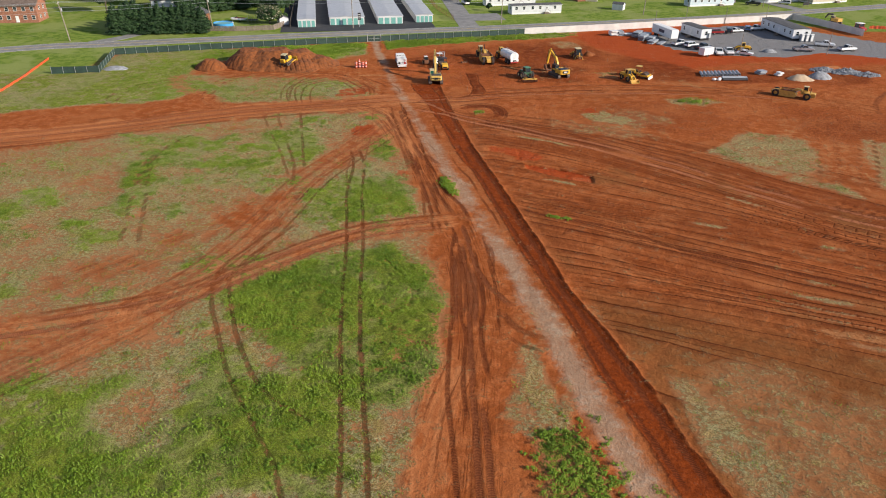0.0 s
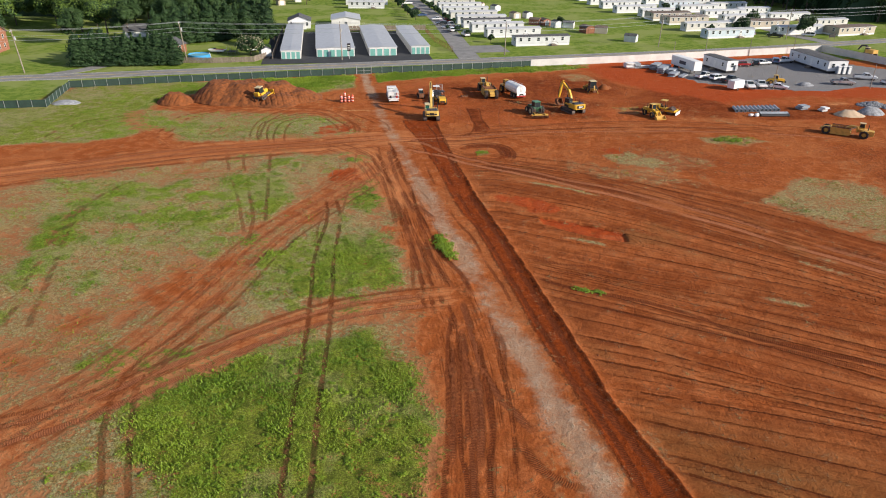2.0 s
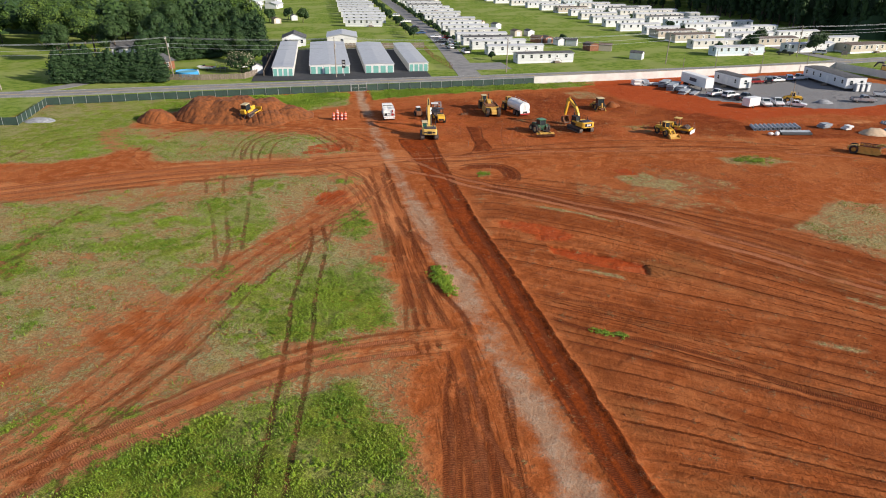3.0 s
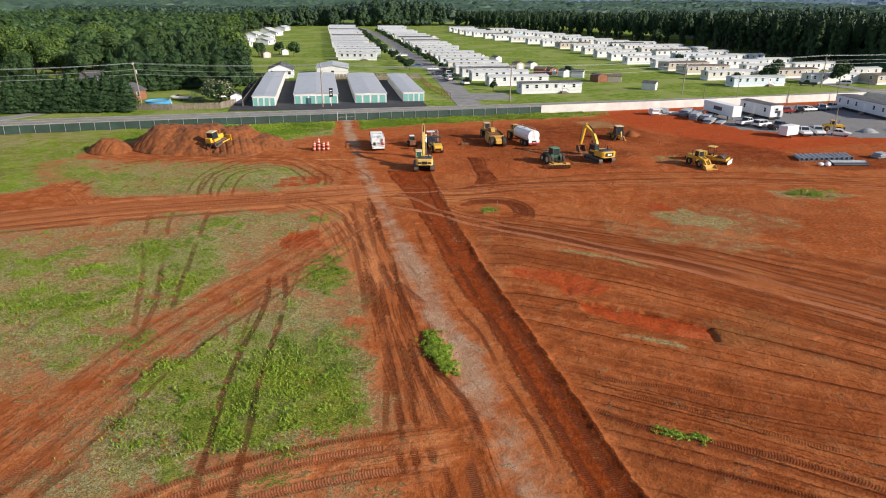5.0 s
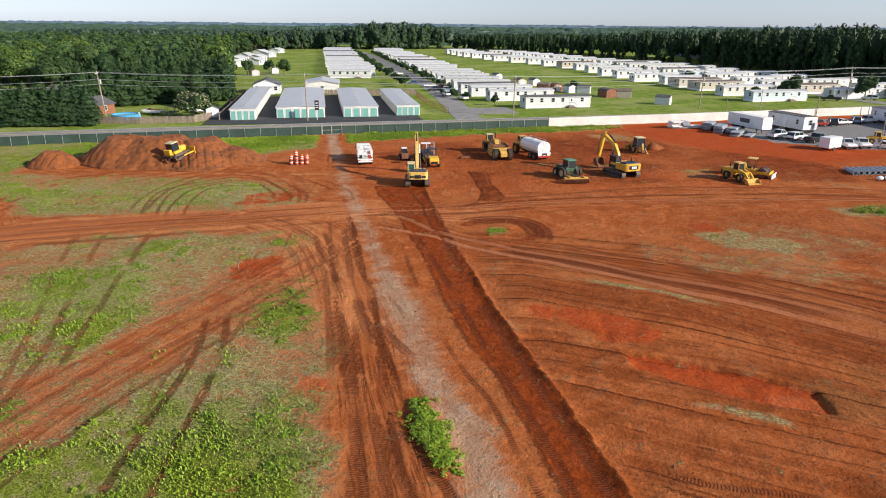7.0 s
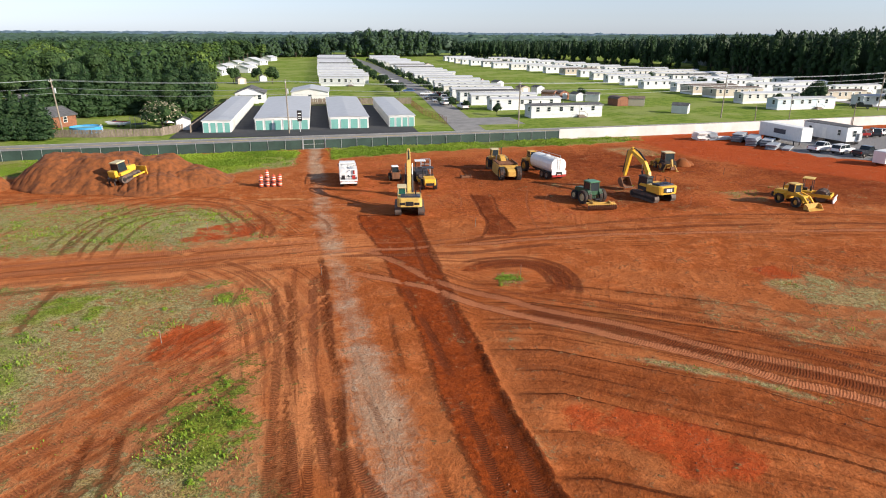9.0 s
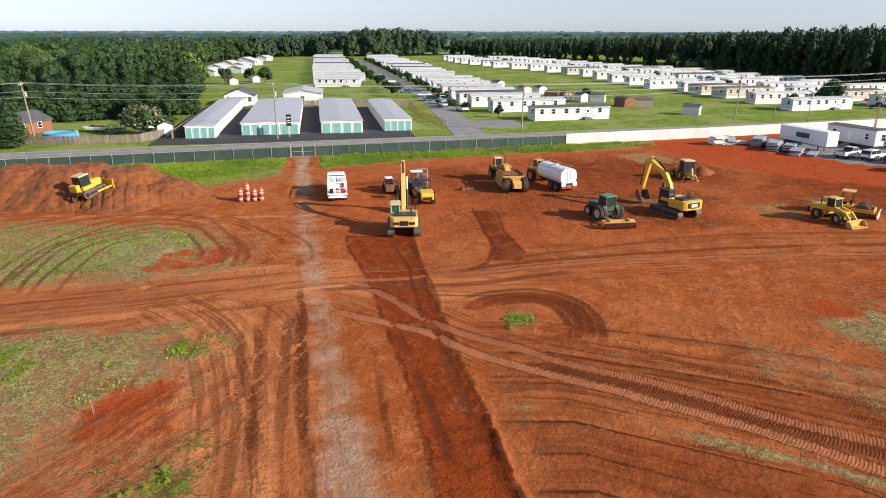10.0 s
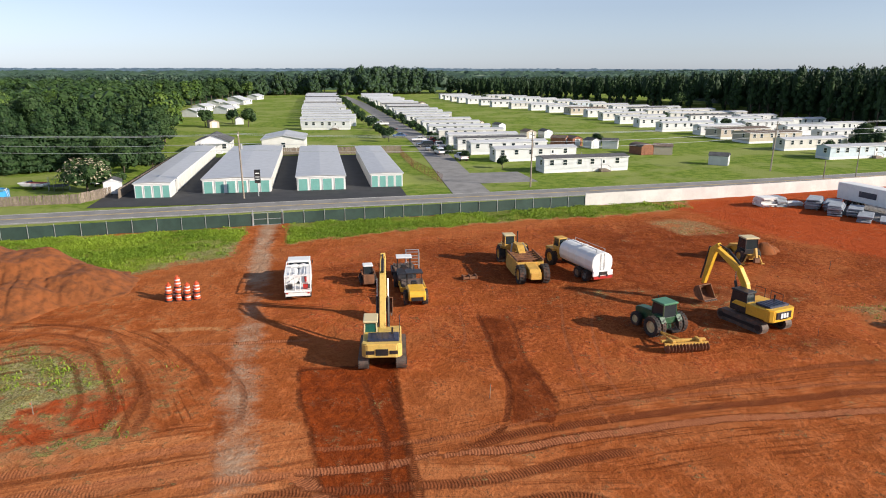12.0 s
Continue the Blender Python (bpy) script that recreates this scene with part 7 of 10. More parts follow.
def canopy(name, x0, x1, y0, y1, step, base, amp, material, label, seed, hole=None):
    """A far, closed canopy: an uneven skin of crowns."""
    xs, ys = np.arange(x0, x1, step), np.arange(y0, y1, step)
    X, Y = np.meshgrid(xs, ys)
    rnd = np.random.RandomState(seed)
    X = X + (rnd.rand(*X.shape) - 0.5) * step * 0.8
    Y = Y + (rnd.rand(*X.shape) - 0.5) * step * 0.8
    Z = base + amp * (fbm(X, Y, 30, seed, 2) - 0.5) * 3.4 + (rnd.rand(*X.shape) - 0.5) * amp * 1.1 + 10 * (fbm(X, Y, 600, seed + 9, 2) - 0.5)
    Z[0], Z[:, 0], Z[:, -1] = 0, 0, 0
    n, m_ = X.shape
    if hole:
        dist = inside(X.ravel(), Y.ravel(), hole, 3).reshape(n, m_)
        Z = Z * (1 - dist)
    q = np.arange(n * m_).reshape(n, m_)
    F = np.stack([q[:-1, :-1], q[:-1, 1:], q[1:, 1:], q[1:, :-1]], -1).reshape(-1, 4)
    return tagged(raw_mesh(name, np.stack([X, Y, Z], -1).reshape(-1, 3), F.tolist(), material), label, "woods", kind="stuff")


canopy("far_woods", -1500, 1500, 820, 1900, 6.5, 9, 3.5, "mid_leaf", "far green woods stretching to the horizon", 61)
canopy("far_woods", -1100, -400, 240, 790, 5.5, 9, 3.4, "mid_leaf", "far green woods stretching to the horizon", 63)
canopy("far_woods", 400, 1100, 240, 790, 7.0, 16, 3.0, "leaf_dark", "far dark pine woods beside the park", 65)
canopy("far_woods", -3800, 3800, 1850, 4500, 22, 10, 5, "far_leaf", "distant woods on the horizon, tinted blue for haze", 67).name = "backdrop"
# low understorey that closes the woods from below
canopy("woods_understorey", -400, -136, 330, 780, 4.0, 4, 1.2, "leaf", "understorey of the broadleaf woods", 71)
canopy("woods_understorey", 182, 410, 345, 770, 4.0, 11, 2.5, "leaf_dark", "understorey of the pine woods", 73)


# ---- spoil heaps and piles ----
def heap(name, lobes, material, label, category, step=0.35, rough=0.12, seed=3, grooves=None, skirt=0.0):
    """A heap of loose stuff: overlapping cones with an uneven skin, sunk a little into the ground."""
    x0 = min(l[0] - l[2] * 1.4 for l in lobes); x1 = max(l[0] + l[2] * 1.4 for l in lobes)
    y0 = min(l[1] - l[3] * 1.4 for l in lobes); y1 = max(l[1] + l[3] * 1.4 for l in lobes)
    xs, ys = np.arange(x0, x1, step), np.arange(y0, y1, step)
    X, Y = np.meshgrid(xs, ys)
    Z = heap_height(X, Y, lobes, rough, seed, grooves)
    Z = np.where(Z < 0.02, -0.5, Z) + 0.0
    n, m_ = X.shape
    q = np.arange(n * m_).reshape(n, m_)
    F = np.stack([q[:-1, :-1], q[:-1, 1:], q[1:, 1:], q[1:, :-1]], -1).reshape(-1, 4)
    keep = (Z.ravel()[F] > -0.4).any(axis=1)
    F = F[keep]
    used_v = np.unique(F)
    remap = np.full(n * m_, -1)
    remap[used_v] = np.arange(len(used_v))
    V = np.stack([X, Y, Z], -1).reshape(-1, 3)[used_v]
    return tagged(raw_mesh(name, V, remap[F].tolist(), material, True), label, category)


def heap_height(X, Y, lobes, rough, seed, grooves=None):
    Z = np.zeros(X.shape)
    for cx, cy, rx, ry, h in lobes:
        w = 1 + 0.35 * (fbm(X, Y, 5, seed, 3) - 0.5)
        d = np.hypot((X - cx) / rx, (Y - cy) / ry) * w
        Z = np.maximum(Z, h * np.clip(1.5 * (1 - d), 0, 1) ** 0.8 * (0.9 + 0.2 * fbm(X, Y, 3, seed + 5, 2)))
    m = sstep(Z, 0.0, 0.6)
    Z = Z + m * rough * (fbm(X, Y, 1.1, seed + 9, 4) - 0.5) * 2
    if grooves:
        Z = grooves(X, Y, Z, m)
    return Z


def dozer_grooves(X, Y, Z, m):
    """Blade runs down the near face."""
    g = 0.5 + 0.5 * np.sin((X + 0.35 * (Y - 185) * np.sign(X + 44)) * 2 * math.pi / 1.3 + 4 * vnoise(X, Y * 0.3, 5, 8))
    face = sstep(Z, 0.3, 1.0) * (1 - sstep(Y, 188, 191))
    return Z - face * (0.05 + 0.26 * vnoise(X, Y * 0.2, 4, 18) ** 2) * g ** 9 - m * (0.14 * vnoise(X, Y, 1.2, 12) + 0.16 * vnoise(X, Y, 0.5, 14))


MOUND = [(-45, 192, 10.5, 9.5, 3.9), (-51, 191.5, 7, 8, 3.9), (-38.5, 192.5, 7, 7.5, 3.5), (-33, 191.5, 6, 6, 2.1), (-60, 186.2, 4.2, 3.8, 2.4), (-36.5, 187, 5.5, 5.5, 2.2)]
heap("dirt_mound", MOUND, "clod", "large mound of turned red clay soil with dozer tracks", "dirt mound", 0.17, 0.20, 3, dozer_grooves)
heap("dirt_pile", [(42.4, 204.8, 1.6, 1.3, 1.3), (43.6, 205.6, 1.3, 1.1, 0.7)], "clod", "small pile of dark red clay beside a backhoe", "dirt pile", 0.22, 0.2, 5)
heap("stockpile", [(-84.2, 184.0, 3.4, 2.2, 0.8)], "stone", "pale heap of crushed stone beside the fence corner", "gravel pile", 0.22, 0.12, 7)
heap("sand_pile", [(92.6, 181.4, 3.2, 2.3, 1.2), (94.0, 180.8, 2.2, 1.6, 0.6)], "sand", "pile of pale sand on bare ground", "sand pile", 0.2, 0.16, 9)
heap("stockpile", [(98.7, 183.2, 3.0, 2.2, 1.5)], "stone", "pile of grey crushed stone on bare ground", "gravel pile", 0.3, 0.1, 11)
heap("stockpile", [(97.5, 212.2, 2.2, 1.4, 0.9)], "stone", "small grey gravel heap in the yard", "gravel pile", 0.25, 0.1, 13)


def rubble(places, label, seed):
    """A bank of broken stones, each with its own faces."""
    rnd = random.Random(seed)
    vs, fs, n = [], [], 0
    for cx, cy, rx, ry, h, count in places:
        for _ in range(count):
            a, q = rnd.random() * 6.28, math.sqrt(rnd.random())
            x, y = cx + math.cos(a) * q * rx, cy + math.sin(a) * q * ry
            z = h * (1 - q) * rnd.uniform(0.6, 1.0)
            s = rnd.uniform(0.12, 0.42)
            bm = bmesh.new()
            bmesh.ops.create_icosphere(bm, subdivisions=1, radius=s)
            for v in bm.verts:
                v.co = Vector([c * rnd.uniform(0.6, 1.15) for c in v.co]) + Vector((x, y, z))
            vs += [tuple(v.co) for v in bm.verts]
            fs += [[v.index + n for v in f.verts] for f in bm.faces]
            n += len(bm.verts)
            bm.free()
    return tagged(raw_mesh("stone_rubble", vs, fs, "stone"), label, "rubble", kind="stuff")


rubble([(103, 190.5, 3.5, 2.2, 1.1, 330), (108, 188.5, 4.4, 2.4, 1.3, 420), (112.5, 186, 3.4, 2, 1.0, 240)], "long bank of broken grey stones", 5)


# ---- machine parts ----
def wheel(parent, x, y, z, r, w, rim="yellow", lugs=16):
    """A lugged tyre with its rim; x is the tyre's middle."""
    k = Kit().revolve([(-w * 0.42, r * 0.55), (-w * 0.5, r * 0.75), (-w * 0.42, r * 0.95), (0, r * 0.97), (w * 0.42, r * 0.95), (w * 0.5, r * 0.75), (w * 0.42, r * 0.55)], x, y, z, 20)
    if lugs:
        for i in range(lugs):
            a = 360 * i / lugs
            for s in (-1, 1):
                c = radians(a + s * 5)
                k.box(x + s * w * 0.22, y - math.sin(c) * r * 0.94, z + math.cos(c) * r * 0.94, w * 0.48, r * 0.10, r * 0.07, rx=a + s * 5, rz=0)
    tyre = part("wheel", k, "rubber", parent, "lugged black tyre")
    s = 1 if x >= 0 else -1
    part("rim", Kit().revolve([(-w * 0.42, r * 0.56), (s * w * 0.1, r * 0.5), (s * w * 0.2, r * 0.22), (s * w * 0.34, r * 0.2), (s * w * 0.34, 0.01)], x, y, z, 16), rim, tyre)
    return tyre


def crawler(parent, x, length, height, width, y=0.0):
    """A crawler track: belt with pads, rollers and frame."""
    r = height / 2
    path = []
    for i in range(9):
        a = math.pi * i / 8
        path.append((length / 2 - r + math.sin(a) * r, r - math.cos(a) * r))
    for i in range(9):
        a = math.pi * i / 8
        path.append((-length / 2 + r - math.sin(a) * r, r + math.cos(a) * r))
    k = Kit().prism([(y + p[0], p[1]) for p in path], x - width / 2, x + width / 2)
    run, total = 0.0, 0.0
    segs = list(zip(path, path[1:] + path[:1]))
    for a, b in segs:
        l = math.dist(a, b)
        n = max(1, round(l / 0.2))
        for j in range(n):
            u = (j + 0.5) / n
            py, pz = a[0] + (b[0] - a[0]) * u, a[1] + (b[1] - a[1]) * u
            ang = math.degrees(math.atan2(b[1] - a[1], b[0] - a[0]))
            k.box(x, y + py, pz - 0.03, width + 0.06, 0.09, 0.06, rx=ang)
    t = part("track", k, "track", parent, "muddy steel crawler track")
    f = Kit().box(x, y, r * 0.75, width + 0.1, length - height * 1.2, r * 0.55)
    for e in (-1, 1):
        f.cyl((x - width / 2 - 0.07, y + e * (length / 2 - r), r), (x + width / 2 + 0.07, y + e * (length / 2 - r), r), r * 0.55, n=14)
    part("track_frame", f, "black", t)
    return t


def cab_box(parent, x, y, z, w, d, h, paint, roof=None, glass="glass", name="cab", slope=0.88):
    """A glazed cab: floor pan, pillars, roof and panes."""
    c = part(name, Kit().box(x, y, z, w, d, h * 0.3, bev=0.03), paint, parent)
    for sx in (-1, 1):
        for sy in (-1, 1):
            part("pillar", Kit().cyl((x + sx * (w / 2 - 0.05), y + sy * (d / 2 - 0.05), z + h * 0.28), (x + sx * (w / 2 - 0.09), y + sy * (d / 2 * slope - 0.05), z + h * 0.93), 0.06, n=6), paint, c)
    part("pane", Kit().box(x, y, z + h * 0.29, w - 0.08, d - 0.08, h * 0.62, taper=(0.95, slope)), glass, c)
    part("roof", Kit().box(x, y, z + h * 0.9, w + 0.06, d + 0.04, h * 0.1, bev=0.05), roof or paint, c)
    return c


def excavator(x, y, rz, paint, label, boom, stick, bucket, hood="navy", cab_paint=None, rear_panel=False, swing=0):
    t = thing("excavator", x, y, 0.0, rz, label, "excavator", "excavators")
    for s in (-1, 1):
        crawler(t, s * 1.38, 4.9, 1.0, 0.7)
    part("undercarriage", Kit().box(0, 0, 0.45, 2.2, 2.2, 0.5, bev=0.05).cyl((0, 0, 0.9), (0, 0, 1.15), 0.75, n=20), "black", t)
    body = part("upper_body", Kit().prism([(-2.5, 1.2), (1.5, 1.15), (1.5, 1.55), (0.9, 2.1), (-2.5, 2.15)], -1.42, 1.42, 0.06), paint, t)
    cw = part("counterweight", Kit().slab([(-1.46, -2.1), (-1.46, -2.65), (-1.1, -2.9), (1.1, -2.9), (1.46, -2.65), (1.46, -2.1)], 1.15, 2.2, 0.07), paint, t)
    k = Kit().box(0.1, -1.6, 2.13, 2.3, 1.5, 0.22, bev=0.06)
    for i in range(5):
        k.box(-0.7 + i * 0.4, -1.6, 2.34, 0.08, 1.2, 0.04)
    part("engine_hood", k, hood, t, "dark engine hood")
    part("rear_grille", Kit().box(0, -2.93, 1.35, 0.9, 0.06, 0.5, bev=0.02), "black", cw)
    if rear_panel:
        part("rear_panel", Kit().box(-0.05, -2.95, 1.42, 1.7, 0.06, 0.62, bev=0.03), "black", cw, "black panel")
        part("emblem", Kit().box(-0.32, -2.99, 1.52, 0.3, 0.03, 0.4, bev=0.05).box(0.0, -2.99, 1.52, 0.26, 0.03, 0.4, bev=0.05).box(0.3, -2.99, 1.52, 0.24, 0.03, 0.4, bev=0.05), "white_clean", cw, "white emblem shapes")
    else:
        for s in (-0.85, 0.85):
            part("bumper_stripe", Kit().box(s, -2.93, 1.45, 0.6, 0.05, 0.28, bev=0.02), "black", cw)
    cab_box(t, -0.9, 0.55, 1.18, 1.05, 1.75, 1.85, cab_paint or paint, cab_paint or paint, "glass_green" if not rear_panel else "glass")
    part("tool_box", Kit().box(0.95, 0.9, 1.2, 0.85, 1.1, 0.75, bev=0.04), paint, t)
    part("exhaust", Kit().cyl((0.75, -1.2, 2.3), (0.75, -1.25, 2.85), 0.07, n=8), "black", t)
    part("handrail", Kit().tube([(1.3, 1.2, 1.9), (1.3, 1.2, 2.9), (1.3, 0.2, 2.9), (1.3, 0.2, 2.1)], 0.025).tube([(1.3, -0.4, 2.1), (1.3, -0.4, 2.9), (1.3, -1.6, 2.9), (1.3, -1.6, 2.2)], 0.025), "black", t)
    b = part("boom", Kit().beam(boom, [0.42] + [0.56] * (len(boom) - 2) + [0.32], -0.24, 0.24, 0.03), paint, t)
    p0, mid, tip = boom[0], boom[len(boom) // 2], boom[-1]
    k = Kit()
    for s in (-0.42, 0.42):
        k.cyl((s, 1.35, 1.35), (s, mid[0] * 0.55 + 0.9, mid[1] * 0.55 + 1.0), 0.12, n=10)
    part("boom_cylinder", k, "black", b)
    k = Kit()
    for s in (-0.42, 0.42):
        k.cyl((s, mid[0] * 0.55 + 0.9, mid[1] * 0.55 + 1.0), (s, mid[0], mid[1] - 0.1), 0.065, n=8)
    part("rod", k, "chrome", b)
    part("stick_cylinder", Kit().cyl((0, mid[0], mid[1] + 0.45), (0, (mid[0] + tip[0]) / 2, (mid[1] + tip[1]) / 2 + 0.7), 0.12, n=10).cyl((0, (mid[0] + tip[0]) / 2, (mid[1] + tip[1]) / 2 + 0.7), (0, stick[0][0], stick[0][1]), 0.06, n=8), "black", b)
    s_ = part("stick", Kit().beam(stick, [0.35, 0.7, 0.32][:len(stick)], -0.2, 0.2, 0.02), paint, t)
    part("bucket_cylinder", Kit().cyl((0, stick[1][0] + 0.5, stick[1][1] + 0.2), (0, stick[-1][0] + 0.45, stick[-1][1] + 0.35), 0.09, n=8), "black", s_)
    by, bz = bucket
    k = Kit()
    prof = [(0.05, 0.75), (0.55, 0.55), (0.7, 0.1), (0.45, -0.35), (-0.05, -0.6), (-0.75, -0.55)]
    inner = [(p[0] * 0.9 - 0.03, p[1] * 0.9 + 0.02) for p in prof]
    k.prism([(by + p[0], bz + p[1]) for p in prof + inner[::-1]], -0.72, 0.72)
    for s in (-0.73, 0.69):
        k.prism([(by + p[0], bz + p[1]) for p in prof], s, s + 0.05)
    bk = part("bucket", k, "rust", t, "rusty digging bucket")
    for i in range(5):
        part("tooth", Kit().box(-0.6 + i * 0.3, by - 0.85, bz - 0.6, 0.12, 0.28, 0.1, taper=(0.6, 1)), "steel", bk)
    return t


excavator(-1.05, 175.0, 3, "yellow_pale", "older yellow crawler excavator with dark hood and lowered bucket", [(0.7, 1.7), (2.0, 3.9), (3.4, 5.3), (6.3, 6.1)], [(5.9, 6.5), (6.5, 5.8), (8.4, 2.0)], (8.3, 1.2), cab_paint="cream")
excavator(30.6, 181.8, 24, "yellow", "yellow crawler excavator with black cab and bucket resting on clay", [(0.7, 1.7), (1.2, 3.2), (2.0, 4.3), (4.9, 5.7)], [(4.5, 6.0), (5.1, 5.4), (5.9, 2.0)], (5.7, 1.1), hood="navy", cab_paint="black", rear_panel=True)


def bulldozer(x, y, z, rz, rx, ry):
    t = thing("bulldozer", x, y, z, rz, "yellow crawler bulldozer working on a clay mound", "bulldozer", rx=rx, ry=ry)
    for s in (-1, 1):
        crawler(t, s * 1.05, 3.6, 1.05, 0.6)
    part("hull", Kit().box(0, 0, 0.5, 1.5, 3.2, 0.6, bev=0.04), "yellow", t)
    part("hood", Kit().prism([(0.2, 1.05), (1.9, 1.05), (1.9, 1.75), (0.2, 1.95)], -0.55, 0.55, 0.05), "yellow", t)
    part("grille", Kit().box(0, 1.92, 1.1, 0.8, 0.05, 0.6), "black", t)
    part("fender", Kit().box(-0.85, -0.5, 1.05, 0.5, 1.8, 0.45, bev=0.04).box(0.85, -0.5, 1.05, 0.5, 1.8, 0.45, bev=0.04), "yellow", t)
    cab_box(t, 0, -0.55, 1.15, 1.5, 1.5, 1.75, "black", "cream")
    part("fuel_tank", Kit().box(0, -1.75, 1.0, 1.4, 0.6, 0.9, bev=0.08), "yellow", t)
    part("exhaust", Kit().cyl((0.2, 1.2, 1.85), (0.2, 1.2, 2.6), 0.06, n=8), "black", t)
    bl = part("blade", Kit().prism([(2.45, 0.1), (2.58, 0.1), (2.50, 0.6), (2.62, 1.25), (2.50, 1.25), (2.38, 0.6)], -1.75, 1.75), "yellow", t)
    part("push_arm", Kit().box(-1.45, 1.3, 0.35, 0.14, 2.3, 0.22).box(1.45, 1.3, 0.35, 0.14, 2.3, 0.22), "yellow", bl)
    part("ripper", Kit().box(0, -2.2, 0.6, 1.6, 0.3, 0.3).box(-0.5, -2.35, -0.05, 0.1, 0.2, 0.75).box(0.5, -2.35, -0.05, 0.1, 0.2, 0.75), "black", t)
    return t


dz = float(heap_height(np.array([[-39.9]]), np.array([[185.9]]), MOUND, 0.26, 3, dozer_grooves)[0, 0])
bulldozer(-39.9, 185.8, dz - 0.2, -24, 9, -3).scale = (0.95, 0.95, 0.95)


def scraper(x, y, rz, label, raised=0.0):
    """A two-axle motor scraper: single-axle tractor, gooseneck, bowl."""
    t = thing("motor_scraper", x, y, 0, rz, label, "scraper", "scrapers")
    for s in (-1, 1):
        wheel(t, s * 1.35, 4.0, 1.0, 1.0, 0.75, "yellow_old")
        wheel(t, s * 1.25, -4.3, 1.0, 1.0, 0.75, "yellow_old")
    tr = part("tractor", Kit().prism([(2.9, 0.8), (5.9, 0.7), (6.1, 1.2), (6.0, 1.9), (2.9, 2.1)], -0.95, 0.95, 0.06).box(0, 4.1, 1.6, 3.1, 1.5, 0.4, bev=0.05), "yellow_old", t)
    part("grille", Kit().box(0, 6.06, 0.95, 1.3, 0.06, 0.8), "black", tr)
    cab_box(t, -0.7, 3.2, 1.95, 1.2, 1.3, 1.5, "yellow_old", "cream")
    part("exhaust", Kit().cyl((0.7, 4.6, 2.0), (0.7, 4.6, 3.4), 0.09, n=8), "black", tr)
    part("gooseneck", Kit().beam([(2.6, 1.3), (2.2, 2.4), (0.9, 2.5), (-0.3, 1.7)], [0.7, 0.6, 0.55, 0.4], -0.4, 0.4, 0.04), "yellow_old", t)
    k = Kit()
    for s in (-1.45, 1.38):
        k.prism([(0.9, 0.35), (1.3, 0.9), (0.6, 1.9), (-3.2, 2.0), (-3.6, 0.5), (-1.5, 0.25)], s, s + 0.09)
    k.box(0, -1.6, 0.3, 2.8, 3.6, 0.1).box(0, -3.4, 0.3, 2.8, 0.12, 1.7)
    bowl = part("bowl", k, "yellow_old", t)
    part("apron", Kit().prism([(0.7, 0.4), (1.25, 0.8), (1.0, 1.4), (0.85, 1.4), (1.05, 0.85), (0.6, 0.5)], -1.35, 1.35), "yellow_old", bowl)
    k = Kit()
    for i in range(5):
        k.box(0, 0.4 - i * 0.7, 1.95, 2.9, 0.12, 0.14)
    k.box(-1.4, -1.2, 2.05, 0.12, 4.2, 0.2).box(1.4, -1.2, 2.05, 0.12, 4.2, 0.2)
    part("top_frame", k, "rust", bowl, "rusty frame bars")
    part("soil_load", Kit().ball(0, -1.7, 1.4, 1.25, 1.6, 0.6, 2), "clod", bowl)
    part("rear_frame", Kit().prism([(-3.4, 0.6), (-3.4, 1.9), (-5.0, 1.7), (-5.5, 1.3), (-5.5, 0.8), (-4.8, 0.6)], -0.6, 0.6, 0.05), "yellow_old", t)
    part("push_block", Kit().box(0, -5.55, 0.75, 1.1, 0.2, 0.7, bev=0.04), "yellow_old", t)
    part("lift_cylinder", Kit().cyl((-0.6, 2.0, 2.6), (-1.2, 0.3, 1.4), 0.09, n=8).cyl((0.6, 2.0, 2.6), (1.2, 0.3, 1.4), 0.09, n=8), "steel", t)
    return t


scraper(12.4, 197.6, 8, "worn yellow motor scraper parked on bare red clay")
scraper(83.2, 165.2, -122, "muddy yellow motor scraper standing alone on clay").scale = (0.82, 0.82, 0.82)


